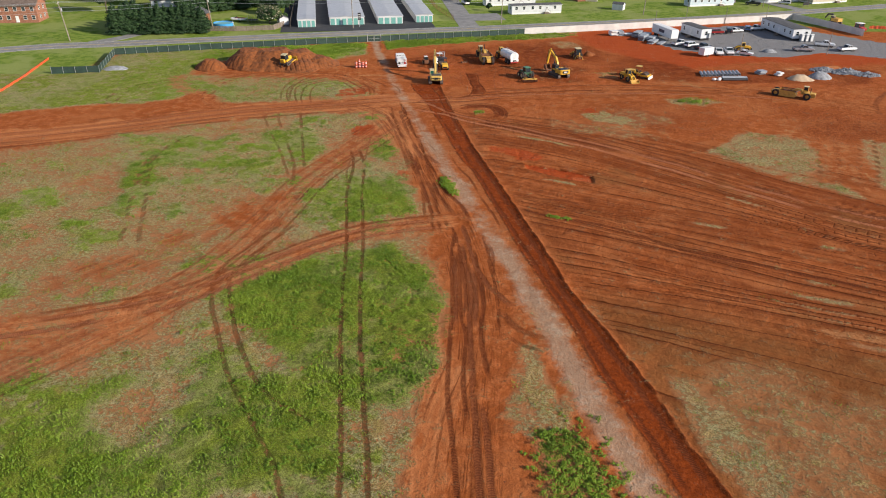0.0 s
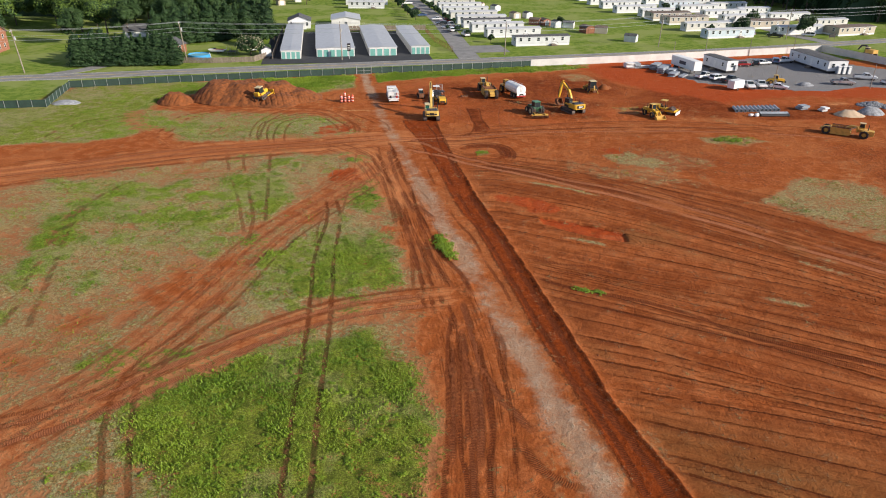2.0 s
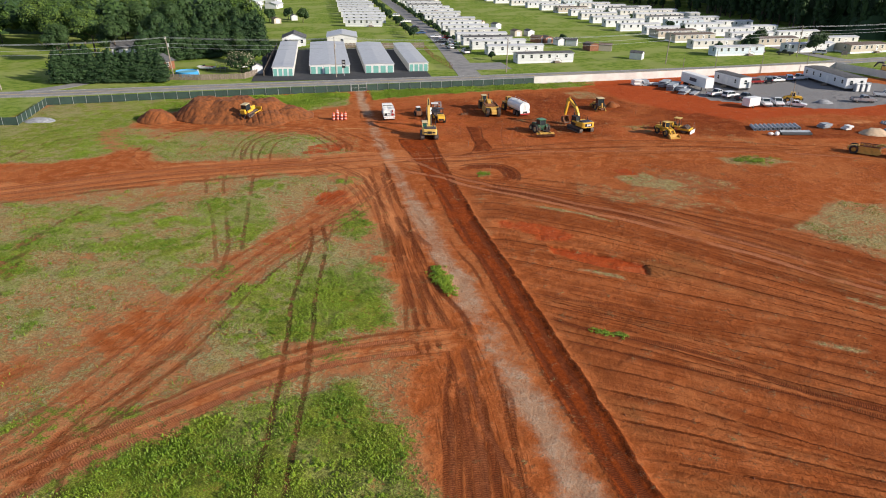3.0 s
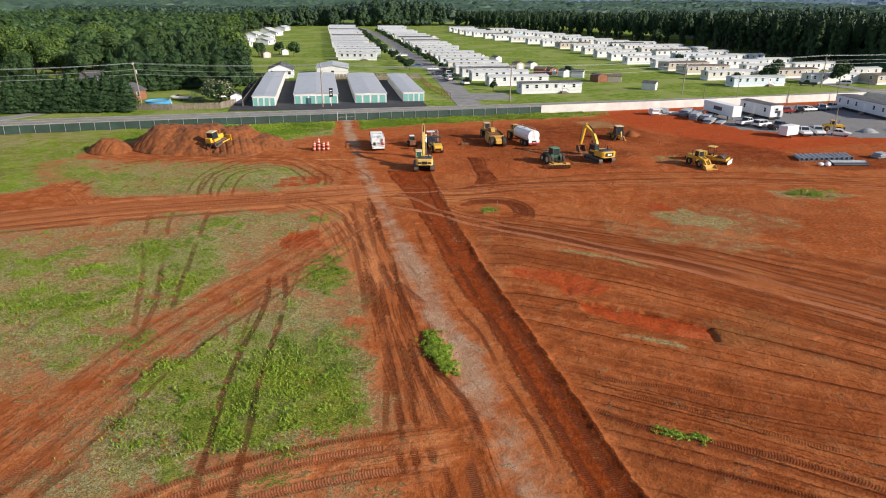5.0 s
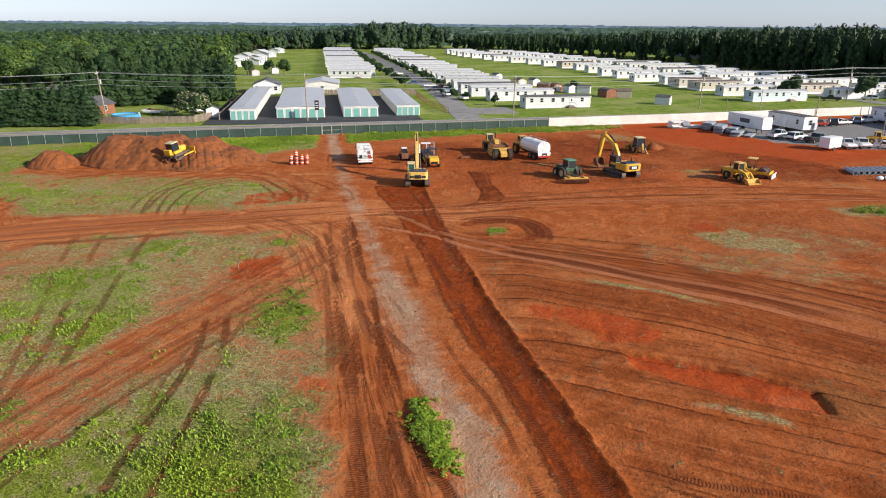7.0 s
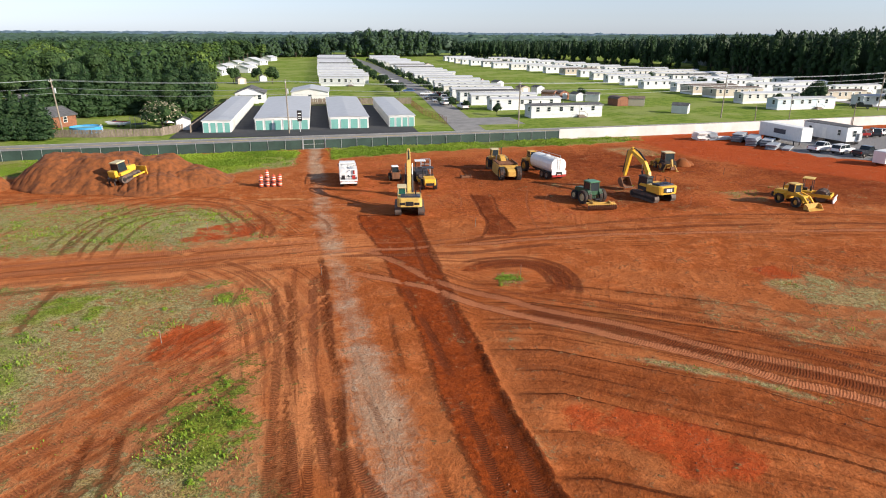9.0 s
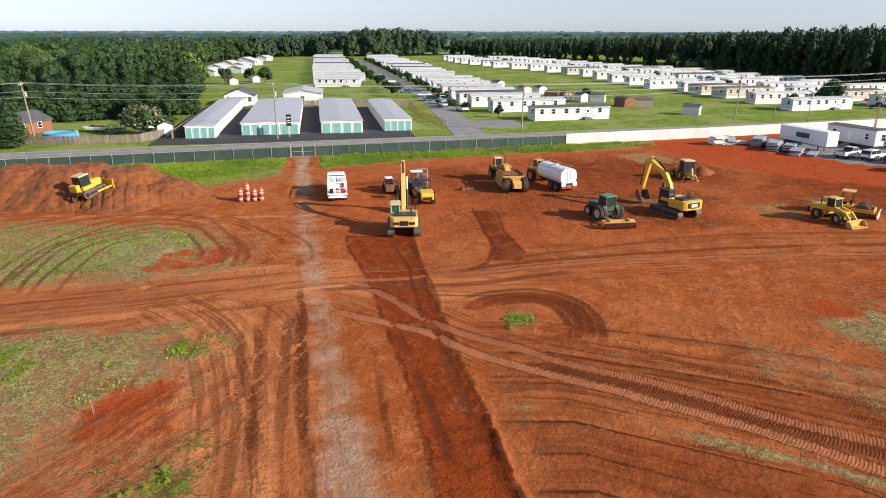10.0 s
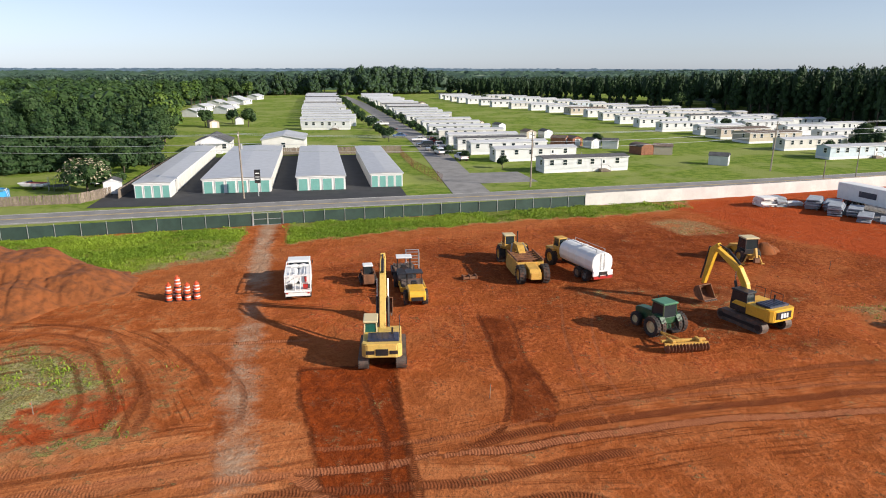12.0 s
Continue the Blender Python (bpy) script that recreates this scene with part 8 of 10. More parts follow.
def water_tanker(x, y, rz):
    t = thing("water_tanker", x, y, 0, rz, "articulated water wagon with white tank and yellow tractor", "tanker")
    for s in (-1, 1):
        wheel(t, s * 1.15, 4.3, 0.95, 0.95, 0.65, "yellow_old")
        wheel(t, s * 1.05, -2.4, 0.62, 0.62, 0.6, "steel", 0)
        wheel(t, s * 1.05, -1.0, 0.62, 0.62, 0.6, "steel", 0)
    part("tractor", Kit().prism([(3.2, 0.9), (6.0, 0.8), (6.1, 1.8), (3.2, 2.1)], -0.9, 0.9, 0.06).box(0, 4.3, 1.75, 2.7, 1.4, 0.25, bev=0.04), "yellow_old", t)
    cab_box(t, -0.5, 3.6, 1.95, 1.1, 1.2, 1.35, "yellow_old", "yellow_old")
    prof = []
    for i in range(16):
        a = 2 * math.pi * (i + 0.5) / 16
        prof.append((1.28 * math.copysign(abs(math.cos(a)) ** 0.8, math.cos(a)), 2.1 + 1.12 * math.copysign(abs(math.sin(a)) ** 0.8, math.sin(a))))
    tank = part("tank", Kit().prism(prof, -3.6, 2.6, 0.05, axis="y"), "white_clean", t, "white water tank")
    k = Kit()
    for yy in (-2.2, -0.6, 1.0):
        k.prism([(p[0] * 1.012, (p[1] - 2.1) * 1.012 + 2.1) for p in prof], yy, yy + 0.06, axis="y")
    part("tank_band", k, "white", tank)
    part("hatch", Kit().cyl((0, -0.4, 3.2), (0, -0.4, 3.35), 0.35, n=14), "white", tank)
    part("walkway_rail", Kit().tube([(-0.5, -3.2, 3.15), (-0.5, -3.2, 3.5), (-0.5, 2.2, 3.5), (-0.5, 2.2, 3.15)], 0.03).tube([(0.5, -3.2, 3.15), (0.5, -3.2, 3.5), (0.5, 2.2, 3.5), (0.5, 2.2, 3.15)], 0.03), "galv", tank)
    k = Kit()
    for s in (-0.22, 0.22):
        k.cyl((s, -3.66, 0.7), (s, -3.66, 3.2), 0.025, n=6)
    for i in range(8):
        k.cyl((-0.22, -3.66, 0.9 + i * 0.3), (0.22, -3.66, 0.9 + i * 0.3), 0.02, n=6)
    part("ladder", k, "galv", tank)
    part("chassis", Kit().box(-0.45, -0.4, 0.75, 0.16, 7.0, 0.25).box(0.45, -0.4, 0.75, 0.16, 7.0, 0.25), "black", t)
    part("rear_bumper", Kit().box(0, -3.8, 0.55, 2.3, 0.16, 0.28, bev=0.02), "red", t, "red rear bumper")
    part("spray_box", Kit().box(0, -3.72, 0.85, 2.4, 0.2, 0.55, bev=0.03), "white", t)
    part("plate", Kit().box(0, -3.84, 0.95, 1.0, 0.04, 0.35), "black", t)
    return t


water_tanker(18.75, 196.6, 22)


def service_truck(x, y, rz):
    t = thing("service_truck", x, y, 0, rz, "white lube service truck with open racks and hose reels", "truck")
    for s in (-1, 1):
        wheel(t, s * 1.0, 3.0, 0.52, 0.52, 0.32, "white", 0)
        for yy in (-2.2, -3.4):
            wheel(t, s * 0.95, yy, 0.52, 0.52, 0.55, "white", 0)
    part("chassis", Kit().box(-0.42, -0.3, 0.6, 0.14, 8.4, 0.25).box(0.42, -0.3, 0.6, 0.14, 8.4, 0.25), "black", t)
    part("bonnet", Kit().prism([(2.2, 0.7), (4.4, 0.7), (4.4, 1.35), (4.2, 1.55), (2.2, 1.75)], -0.95, 0.95, 0.08), "white_clean", t)
    part("grille", Kit().box(0, 4.42, 0.75, 1.2, 0.05, 0.6), "chrome", t)
    cab_box(t, 0, 1.5, 0.85, 2.2, 1.6, 1.7, "white_clean", "white_clean")
    bed = part("bed", Kit().box(0, -2.0, 0.9, 2.5, 5.2, 0.15, bev=0.02), "white", t)
    for s in (-1, 1):
        part("side_locker", Kit().box(s * 0.98, -1.2, 1.05, 0.5, 3.4, 1.1, bev=0.03), "white_clean", t)
        part("storage_tank", Kit().cyl((s * 0.42, -0.2, 1.75), (s * 0.42, 0.5, 1.75), 0.55, n=16).cyl((s * 0.45, -2.6, 1.65), (s * 0.45, -0.4, 1.65), 0.5, n=16), "white_clean", t)
        part("rear_rack", Kit().tube([(s * 0.25, -4.5, 1.05), (s * 0.25, -4.5, 2.5), (s * 1.18, -4.5, 2.5), (s * 1.18, -4.5, 1.05)], 0.05).tube([(s * 0.25, -4.5, 1.75), (s * 1.18, -4.5, 1.75)], 0.04).tube([(s * 1.18, -4.5, 2.5), (s * 1.18, 0.4, 2.5)], 0.05).tube([(s * 0.25, -4.5, 2.5), (s * 0.25, -2.6, 2.5)], 0.04), "white_clean", t)
        part("hose_reel", Kit().cyl((s * 0.5, -4.1, 1.4), (s * 0.95, -4.1, 1.4), 0.32, n=14), "black" if s < 0 else "red", t)
    part("fire_extinguisher", Kit().cyl((0.75, -4.3, 1.85), (0.75, -4.3, 2.35), 0.12, n=10), "red", t)
    for yb in (-0.9, 0.4, -4.5):
        part("top_bar", Kit().box(0, yb, 2.45, 2.4, 0.1, 0.12), "white_clean", t)
    part("rear_bumper", Kit().box(0, -4.6, 0.55, 2.3, 0.15, 0.3), "white", t)
    for s in (-1, 1):
        part("mudguard", Kit().box(s * 0.95, -2.8, 1.08, 0.6, 2.4, 0.06), "black", t)
        part("mirror", Kit().box(s * 1.3, 2.2, 1.8, 0.12, 0.1, 0.35), "black", t)
        part("tail_lamp", Kit().box(s * 1.0, -4.7, 0.8, 0.2, 0.05, 0.12), "red", t)
    return t


service_truck(-10.7, 192.4, 9)


def soil_compactor(x, y, rz, body, roof, label, drum_pads=True, blade=False, cab=False):
    """A single-drum soil compactor: drum in front, canopy, engine hood at the back."""
    t = thing("soil_compactor", x, y, 0, rz, label, "compactor", "compactors")
    k = Kit().cyl((-1.05, 2.0, 0.75), (1.05, 2.0, 0.75), 0.72, n=24)
    if drum_pads:
        for j in range(6):
            for i in range(14):
                a = 360 / 14 * i + (j % 2) * 12
                c = radians(a)
                k.box(-0.9 + j * 0.36, 2.0 - math.sin(c) * 0.72, 0.75 + math.cos(c) * 0.72, 0.16, 0.14, 0.1, rx=a, taper=(0.7, 0.7))
    part("drum", k, "track", t, "muddy padded steel drum")
    part("drum_frame", Kit().box(-1.18, 1.9, 0.6, 0.12, 2.3, 0.4).box(1.18, 1.9, 0.6, 0.12, 2.3, 0.4).box(0, 3.1, 0.6, 2.5, 0.15, 0.4).box(0, 0.8, 0.6, 2.5, 0.15, 0.4), body, t)
    for s in (-1, 1):
        wheel(t, s * 0.85, -1.2, 0.72, 0.72, 0.55, body)
    part("engine_hood", Kit().prism([(-2.6, 0.75), (-0.5, 0.75), (-0.5, 1.75), (-2.4, 1.65), (-2.65, 1.3)], -0.78, 0.78, 0.08), body, t)
    part("rear_grille", Kit().box(0, -2.66, 0.8, 1.1, 0.05, 0.35), "black", t)
    if cab:
        cab_box(t, 0, 0.2, 1.05, 1.4, 1.3, 1.75, body, roof)
    else:
        part("platform", Kit().box(0, 0.15, 0.9, 1.5, 1.3, 0.25, bev=0.03), body, t)
        part("seat", Kit().box(0, -0.1, 1.15, 0.5, 0.5, 0.35).box(0, -0.35, 1.4, 0.5, 0.12, 0.5), "black", t)
        k = Kit()
        for sx in (-0.65, 0.65):
            for sy in (-0.35, 0.75):
                k.cyl((sx, sy, 1.1), (sx, sy, 2.75), 0.04, n=6)
        part("canopy_post", k, "black", t)
        part("canopy", Kit().box(0, 0.2, 2.72, 1.6, 1.4, 0.1, bev=0.03), roof, t)
        part("console", Kit().box(0, 0.6, 1.15, 0.5, 0.2, 0.6), "black", t)
    if blade:
        part("blade", Kit().prism([(3.5, 0.05), (3.62, 0.05), (3.55, 0.4), (3.66, 0.8), (3.55, 0.8), (3.42, 0.4)], -1.3, 1.3), "white", t, "pale levelling blade")
    return t


soil_compactor(1.0, 188.2, 8, "yellow", "black", "yellow single-drum soil compactor with black canopy", False)
soil_compactor(-0.2, 193.6, 6, "black", "white_clean", "dark compactor with white canopy roof parked on clay")
soil_compactor(50.9, 182.2, -128, "yellow", "yellow_pale", "yellow sheepsfoot compactor with canopy and levelling blade", True, True)


def skid_steer(x, y, rz):
    t = thing("skid_steer", x, y, 0, rz, "small reddish-brown skid steer loader on clay", "skid steer")
    for s in (-1, 1):
        for yy in (-0.5, 0.6):
            wheel(t, s * 0.72, yy, 0.42, 0.42, 0.3, "cream", 10)
    part("body", Kit().prism([(-1.3, 0.3), (1.0, 0.3), (1.0, 0.8), (0.4, 1.0), (-1.3, 1.3)], -0.55, 0.55, 0.04), "rust", t)
    cab_box(t, 0, 0.0, 0.9, 0.95, 1.2, 1.15, "black", "white")
    part("lift_arm", Kit().beam([(-1.2, 1.4), (0.6, 1.3), (1.5, 0.45)], [0.2, 0.2, 0.18], -0.68, -0.56).beam([(-1.2, 1.4), (0.6, 1.3), (1.5, 0.45)], [0.2, 0.2, 0.18], 0.56, 0.68), "rust", t)
    part("bucket", Kit().prism([(1.45, 0.1), (2.2, 0.08), (2.2, 0.14), (1.6, 0.2), (1.5, 0.7), (1.42, 0.7)], -0.85, 0.85), "rust", t)
    return t


skid_steer(-3.9, 193.4, 10)


def steel_rack(x, y, rz):
    t = thing("steel_rack", x, y, 0, rz, "open grey steel rack standing on clay", "rack")
    k = Kit()
    for sx in (-0.7, 0.7):
        for sy in (-0.5, 0.5):
            k.cyl((sx, sy, 0), (sx, sy, 2.1), 0.05, n=6)
    for zz in (0.7, 1.4, 2.1):
        k.tube([(-0.7, -0.5, zz), (0.7, -0.5, zz), (0.7, 0.5, zz), (-0.7, 0.5, zz), (-0.7, -0.5, zz)], 0.04)
    part("frame", k, "galv", t)


steel_rack(0.5, 198.4, 5)


def farm_tractor(x, y, rz):
    t = thing("farm_tractor", x, y, 0, rz, "green farm tractor with dual rear wheels and glazed cab", "tractor")
    for s in (-1, 1):
        wheel(t, s * 0.85, -1.0, 0.88, 0.88, 0.45, "cream", 20)
        wheel(t, s * 1.42, -1.0, 0.88, 0.88, 0.45, "cream", 20)
        wheel(t, s * 0.85, 1.6, 0.62, 0.62, 0.4, "cream", 16)
        part("fender", Kit().prism([(-1.75, 1.3), (-1.4, 1.75), (-0.6, 1.8), (-0.2, 1.4), (-0.3, 1.35), (-0.65, 1.68), (-1.35, 1.63), (-1.65, 1.3)], s * 0.6 if s > 0 else -1.1, s * 1.1 if s > 0 else -0.6), "green_paint", t)
    part("bonnet", Kit().prism([(0.1, 0.75), (2.3, 0.7), (2.35, 1.4), (2.1, 1.6), (0.1, 1.75)], -0.42, 0.42, 0.05), "green_paint", t)
    part("grille", Kit().box(0, 2.34, 0.8, 0.6, 0.05, 0.6), "black", t)
    part("chassis", Kit().box(0, 0.4, 0.6, 0.5, 3.6, 0.4), "green_paint", t)
    cab_box(t, 0, -0.7, 1.1, 1.5, 1.5, 1.75, "green_paint", "green_roof", "glass")
    part("exhaust", Kit().cyl((0.35, 0.5, 1.7), (0.35, 0.5, 2.9), 0.05, n=8), "black", t)
    part("front_axle", Kit().box(0, 1.6, 0.5, 1.5, 0.25, 0.2), "green_paint", t)
    part("hitch", Kit().box(0, -1.9, 0.6, 0.7, 0.6, 0.15).tube([(-0.3, -1.6, 1.1), (-0.3, -2.2, 0.6)], 0.04).tube([(0.3, -1.6, 1.1), (0.3, -2.2, 0.6)], 0.04), "black", t)
    return t


farm_tractor(21.7, 180.3, 24)


def disc_harrow(x, y, rz):
    t = thing("grading_implement", x, y, 0, rz, "worn yellow towed grading implement with a row of discs", "implement")
    part("frame", Kit().box(0, 0.25, 0.62, 3.7, 0.25, 0.22, bev=0.03).box(0, -0.3, 0.6, 3.6, 0.2, 0.16).box(-1.1, 0, 0.68, 0.3, 0.8, 0.3, bev=0.05).box(1.1, 0, 0.68, 0.3, 0.8, 0.3, bev=0.05), "yellow_old", t)
    part("drawbar", Kit().tube([(0, 0.3, 0.7), (-0.9, 2.4, 0.65)], 0.09, 8).tube([(-0.9, 0.3, 0.7), (-0.9, 2.4, 0.65)], 0.06, 8), "yellow_old", t)
    first = part("disc", Kit().revolve([(-0.06, 0.01), (0.02, 0.2), (0.06, 0.36), (0.03, 0.36), (-0.02, 0.2), (-0.08, 0.01)], 0, 0, 0.36, 18), "rust", t, "rusty steel disc")
    for i in range(13):
        m = pose(-1.65 + i * 0.275, -0.35, 0, 0, 0, 12)
        if i == 0:
            first.matrix_basis = m
        else:
            share(first, t, m)
    return t


disc_harrow(22.5, 176.0, 8)


def wheel_loader(x, y, rz, label, s=1.0, bucket="rust", roof="yellow_pale", glass="glass"):
    t = thing("wheel_loader", x, y, 0, rz, label, "loader", "loaders")
    for q in (-1, 1):
        wheel(t, q * 1.05, 1.5, 0.75, 0.75, 0.55, "yellow_old")
        wheel(t, q * 1.05, -1.5, 0.75, 0.75, 0.55, "yellow_old")
        part("lift_arm", Kit().beam([(0.7, 1.9), (2.2, 1.5), (3.2, 0.6)], [0.3, 0.4, 0.3], q * 0.55 - 0.1, q * 0.55 + 0.1), "yellow", t)
    part("front_frame", Kit().box(0, 1.4, 0.7, 1.3, 1.6, 1.0, bev=0.05), "yellow", t)
    part("engine_hood", Kit().prism([(-2.9, 0.8), (-0.5, 0.8), (-0.5, 2.05), (-2.7, 1.9), (-2.95, 1.5)], -0.85, 0.85, 0.07), "yellow", t)
    part("rear_fender", Kit().box(-1.05, -1.5, 1.5, 0.6, 1.6, 0.1).box(1.05, -1.5, 1.5, 0.6, 1.6, 0.1), "yellow", t)
    part("counterweight", Kit().box(0, -3.0, 0.7, 1.9, 0.4, 0.7, bev=0.06), "black", t)
    cab_box(t, 0, 0.0, 1.4, 1.4, 1.35, 1.75, "yellow", roof, glass)
    part("exhaust", Kit().cyl((0.4, -1.6, 1.95), (0.4, -1.6, 3.0), 0.07, n=8), "black", t)
    part("tilt_cylinder", Kit().cyl((0, 1.0, 1.9), (0, 2.9, 1.1), 0.08, n=8), "steel", t)
    part("bucket", Kit().prism([(3.1, 0.9), (3.15, 0.1), (4.2, 0.05), (4.2, 0.12), (3.3, 0.2), (3.25, 0.9)], -1.3, 1.3).prism([(3.1, 0.9), (3.15, 0.1), (4.2, 0.05), (3.7, 0.75)], -1.32, -1.26).prism([(3.1, 0.9), (3.15, 0.1), (4.2, 0.05), (3.7, 0.75)], 1.26, 1.32), bucket, t)
    return t


wheel_loader(47.6, 178.8, -160, "yellow wheel loader with wide lowered bucket on clay", bucket="yellow_old").scale = (0.88, 0.88, 0.88)
wheel_loader(90.0, 213.4, 75, "small yellow wheel loader parked in the stone yard", bucket="black").scale = (0.78, 0.78, 0.78)


def backhoe(x, y, rz):
    t = thing("backhoe_loader", x, y, 0, rz, "yellow backhoe loader with cream roof beside a dirt pile", "backhoe")
    for q in (-1, 1):
        wheel(t, q * 0.95, -0.9, 0.78, 0.78, 0.5, "yellow_old")
        wheel(t, q * 0.85, 1.5, 0.5, 0.5, 0.35, "yellow_old")
        part("loader_arm", Kit().beam([(0.2, 1.7), (1.6, 1.4), (2.9, 0.5)], [0.25, 0.3, 0.22], q * 0.7 - 0.08, q * 0.7 + 0.08), "yellow_old", t)
        part("stabiliser", Kit().tube([(q * 0.7, -1.9, 1.0), (q * 1.15, -1.95, 0.1)], 0.09, 8).box(q * 1.2, -1.95, 0.0, 0.4, 0.4, 0.08), "yellow_old", t)
    part("bonnet", Kit().prism([(0.3, 0.8), (2.3, 0.75), (2.3, 1.45), (0.3, 1.6)], -0.5, 0.5, 0.05), "yellow", t)
    part("chassis", Kit().box(0, 0, 0.55, 0.9, 3.8, 0.5), "yellow_old", t)
    cab_box(t, 0, -0.7, 1.1, 1.6, 1.6, 1.85, "black", "cream")
    part("front_bucket", Kit().prism([(2.8, 0.9), (2.85, 0.15), (3.7, 0.1), (3.7, 0.16), (2.95, 0.25), (2.92, 0.9)], -1.1, 1.1), "yellow_old", t)
    part("backhoe_boom", Kit().beam([(-1.9, 0.8), (-2.3, 1.4), (-2.2, 1.9)], [0.3, 0.3, 0.22], -0.15, 0.15), "yellow_old", t)
    part("backhoe_stick", Kit().beam([(-2.2, 1.95), (-2.6, 0.9)], [0.24, 0.2], -0.12, 0.12), "yellow_old", t)
    part("hoe_bucket", Kit().prism([(-2.4, 0.9), (-2.8, 0.9), (-2.9, 0.45), (-2.5, 0.3)], -0.3, 0.3), "rust", t)
    return t


backhoe(38.6, 202.0, 8)


# ---- traffic drums, stakes, scrap ----
def traffic_drum(x, y, lean=0, turn=0):
    t = thing("traffic_drum", x, y, 0, turn, "orange and white striped traffic drum with black base", "traffic drum", "traffic drums", rx=lean)
    part("base", Kit().cyl((0, 0, 0), (0, 0, 0.12), 0.36, 0.34, 18), "rubber", t)
    part("drum", Kit().cyl((0, 0, 0.1), (0, 0, 0.95), 0.29, 0.23, 18).cyl((0, 0, 0.95), (0, 0, 1.02), 0.14, 0.12, 12), "orange", t)
    for i in range(2):
        z = 0.35 + i * 0.32
        r = 0.29 - 0.06 * (z - 0.1) / 0.85
        part("reflective_band", Kit().cyl((0, 0, z), (0, 0, z + 0.11), r + 0.008, r - 0.002, 18), "white_clean", t)
    part("handle", Kit().tube([(-0.1, 0, 1.0), (-0.1, 0, 1.12), (0.1, 0, 1.12), (0.1, 0, 1.0)], 0.025), "orange", t)
    return t


base_drum = traffic_drum(-22.2, 188.0)
for x, y, z, a in ((-21.35, 188.2, 0, 2), (-20.5, 188.2, 0, -2), (-19.7, 188.5, 0, 1), (-21.9, 189.0, 0, 0), (-21.0, 189.1, 0, 3), (-20.1, 189.2, 0, 0), (-22.2, 188.0, 0.72, 3), (-21.35, 188.2, 0.72, 5), (-20.5, 188.2, 0.68, -4), (-19.7, 188.5, 0.72, 2), (-21.35, 188.25, 1.3, 7)):
    copy_thing(base_drum, pose(x, y, z, a, 0, a * 30))


def stake(x, y, tint="wood_grey"):
    t = thing("survey_stake", x, y, 0, 20, "thin wooden survey stake driven into the clay", "stake", "survey stakes")
    part("shaft", Kit().box(0, 0, -0.1, 0.05, 0.03, 1.1), tint, t)
    part("ribbon", Kit().box(0.04, 0, 0.8, 0.12, 0.02, 0.06), "orange", t)
    return t


first_stake = stake(-24.2, 162.6)
for x, y in ((-22.6, 166.0), (9.8, 152.2), (34.2, 152.0), (-8.0, 152), (6.6, 168.2), (34.5, 178.5), (-7.0, 222), (46.5, 198), (56, 186), (-16.9, 138)):
    copy_thing(first_stake, pose(x, y, 0, 2, 1, x * 7))


def scrap(x, y):
    t = thing("steel_frame_scrap", x, y, 0, 12, "low dark steel frame lying on the clay", "scrap")
    part("frame", Kit().box(0, 0.3, 0.1, 1.6, 0.1, 0.25).box(0, -0.3, 0.1, 1.6, 0.1, 0.25).box(-0.7, 0, 0.05, 0.1, 0.8, 0.4).box(0, 0, 0.05, 0.1, 0.8, 0.4).box(0.7, 0, 0.05, 0.1, 0.8, 0.4), "rust", t)


scrap(6.6, 194.8)


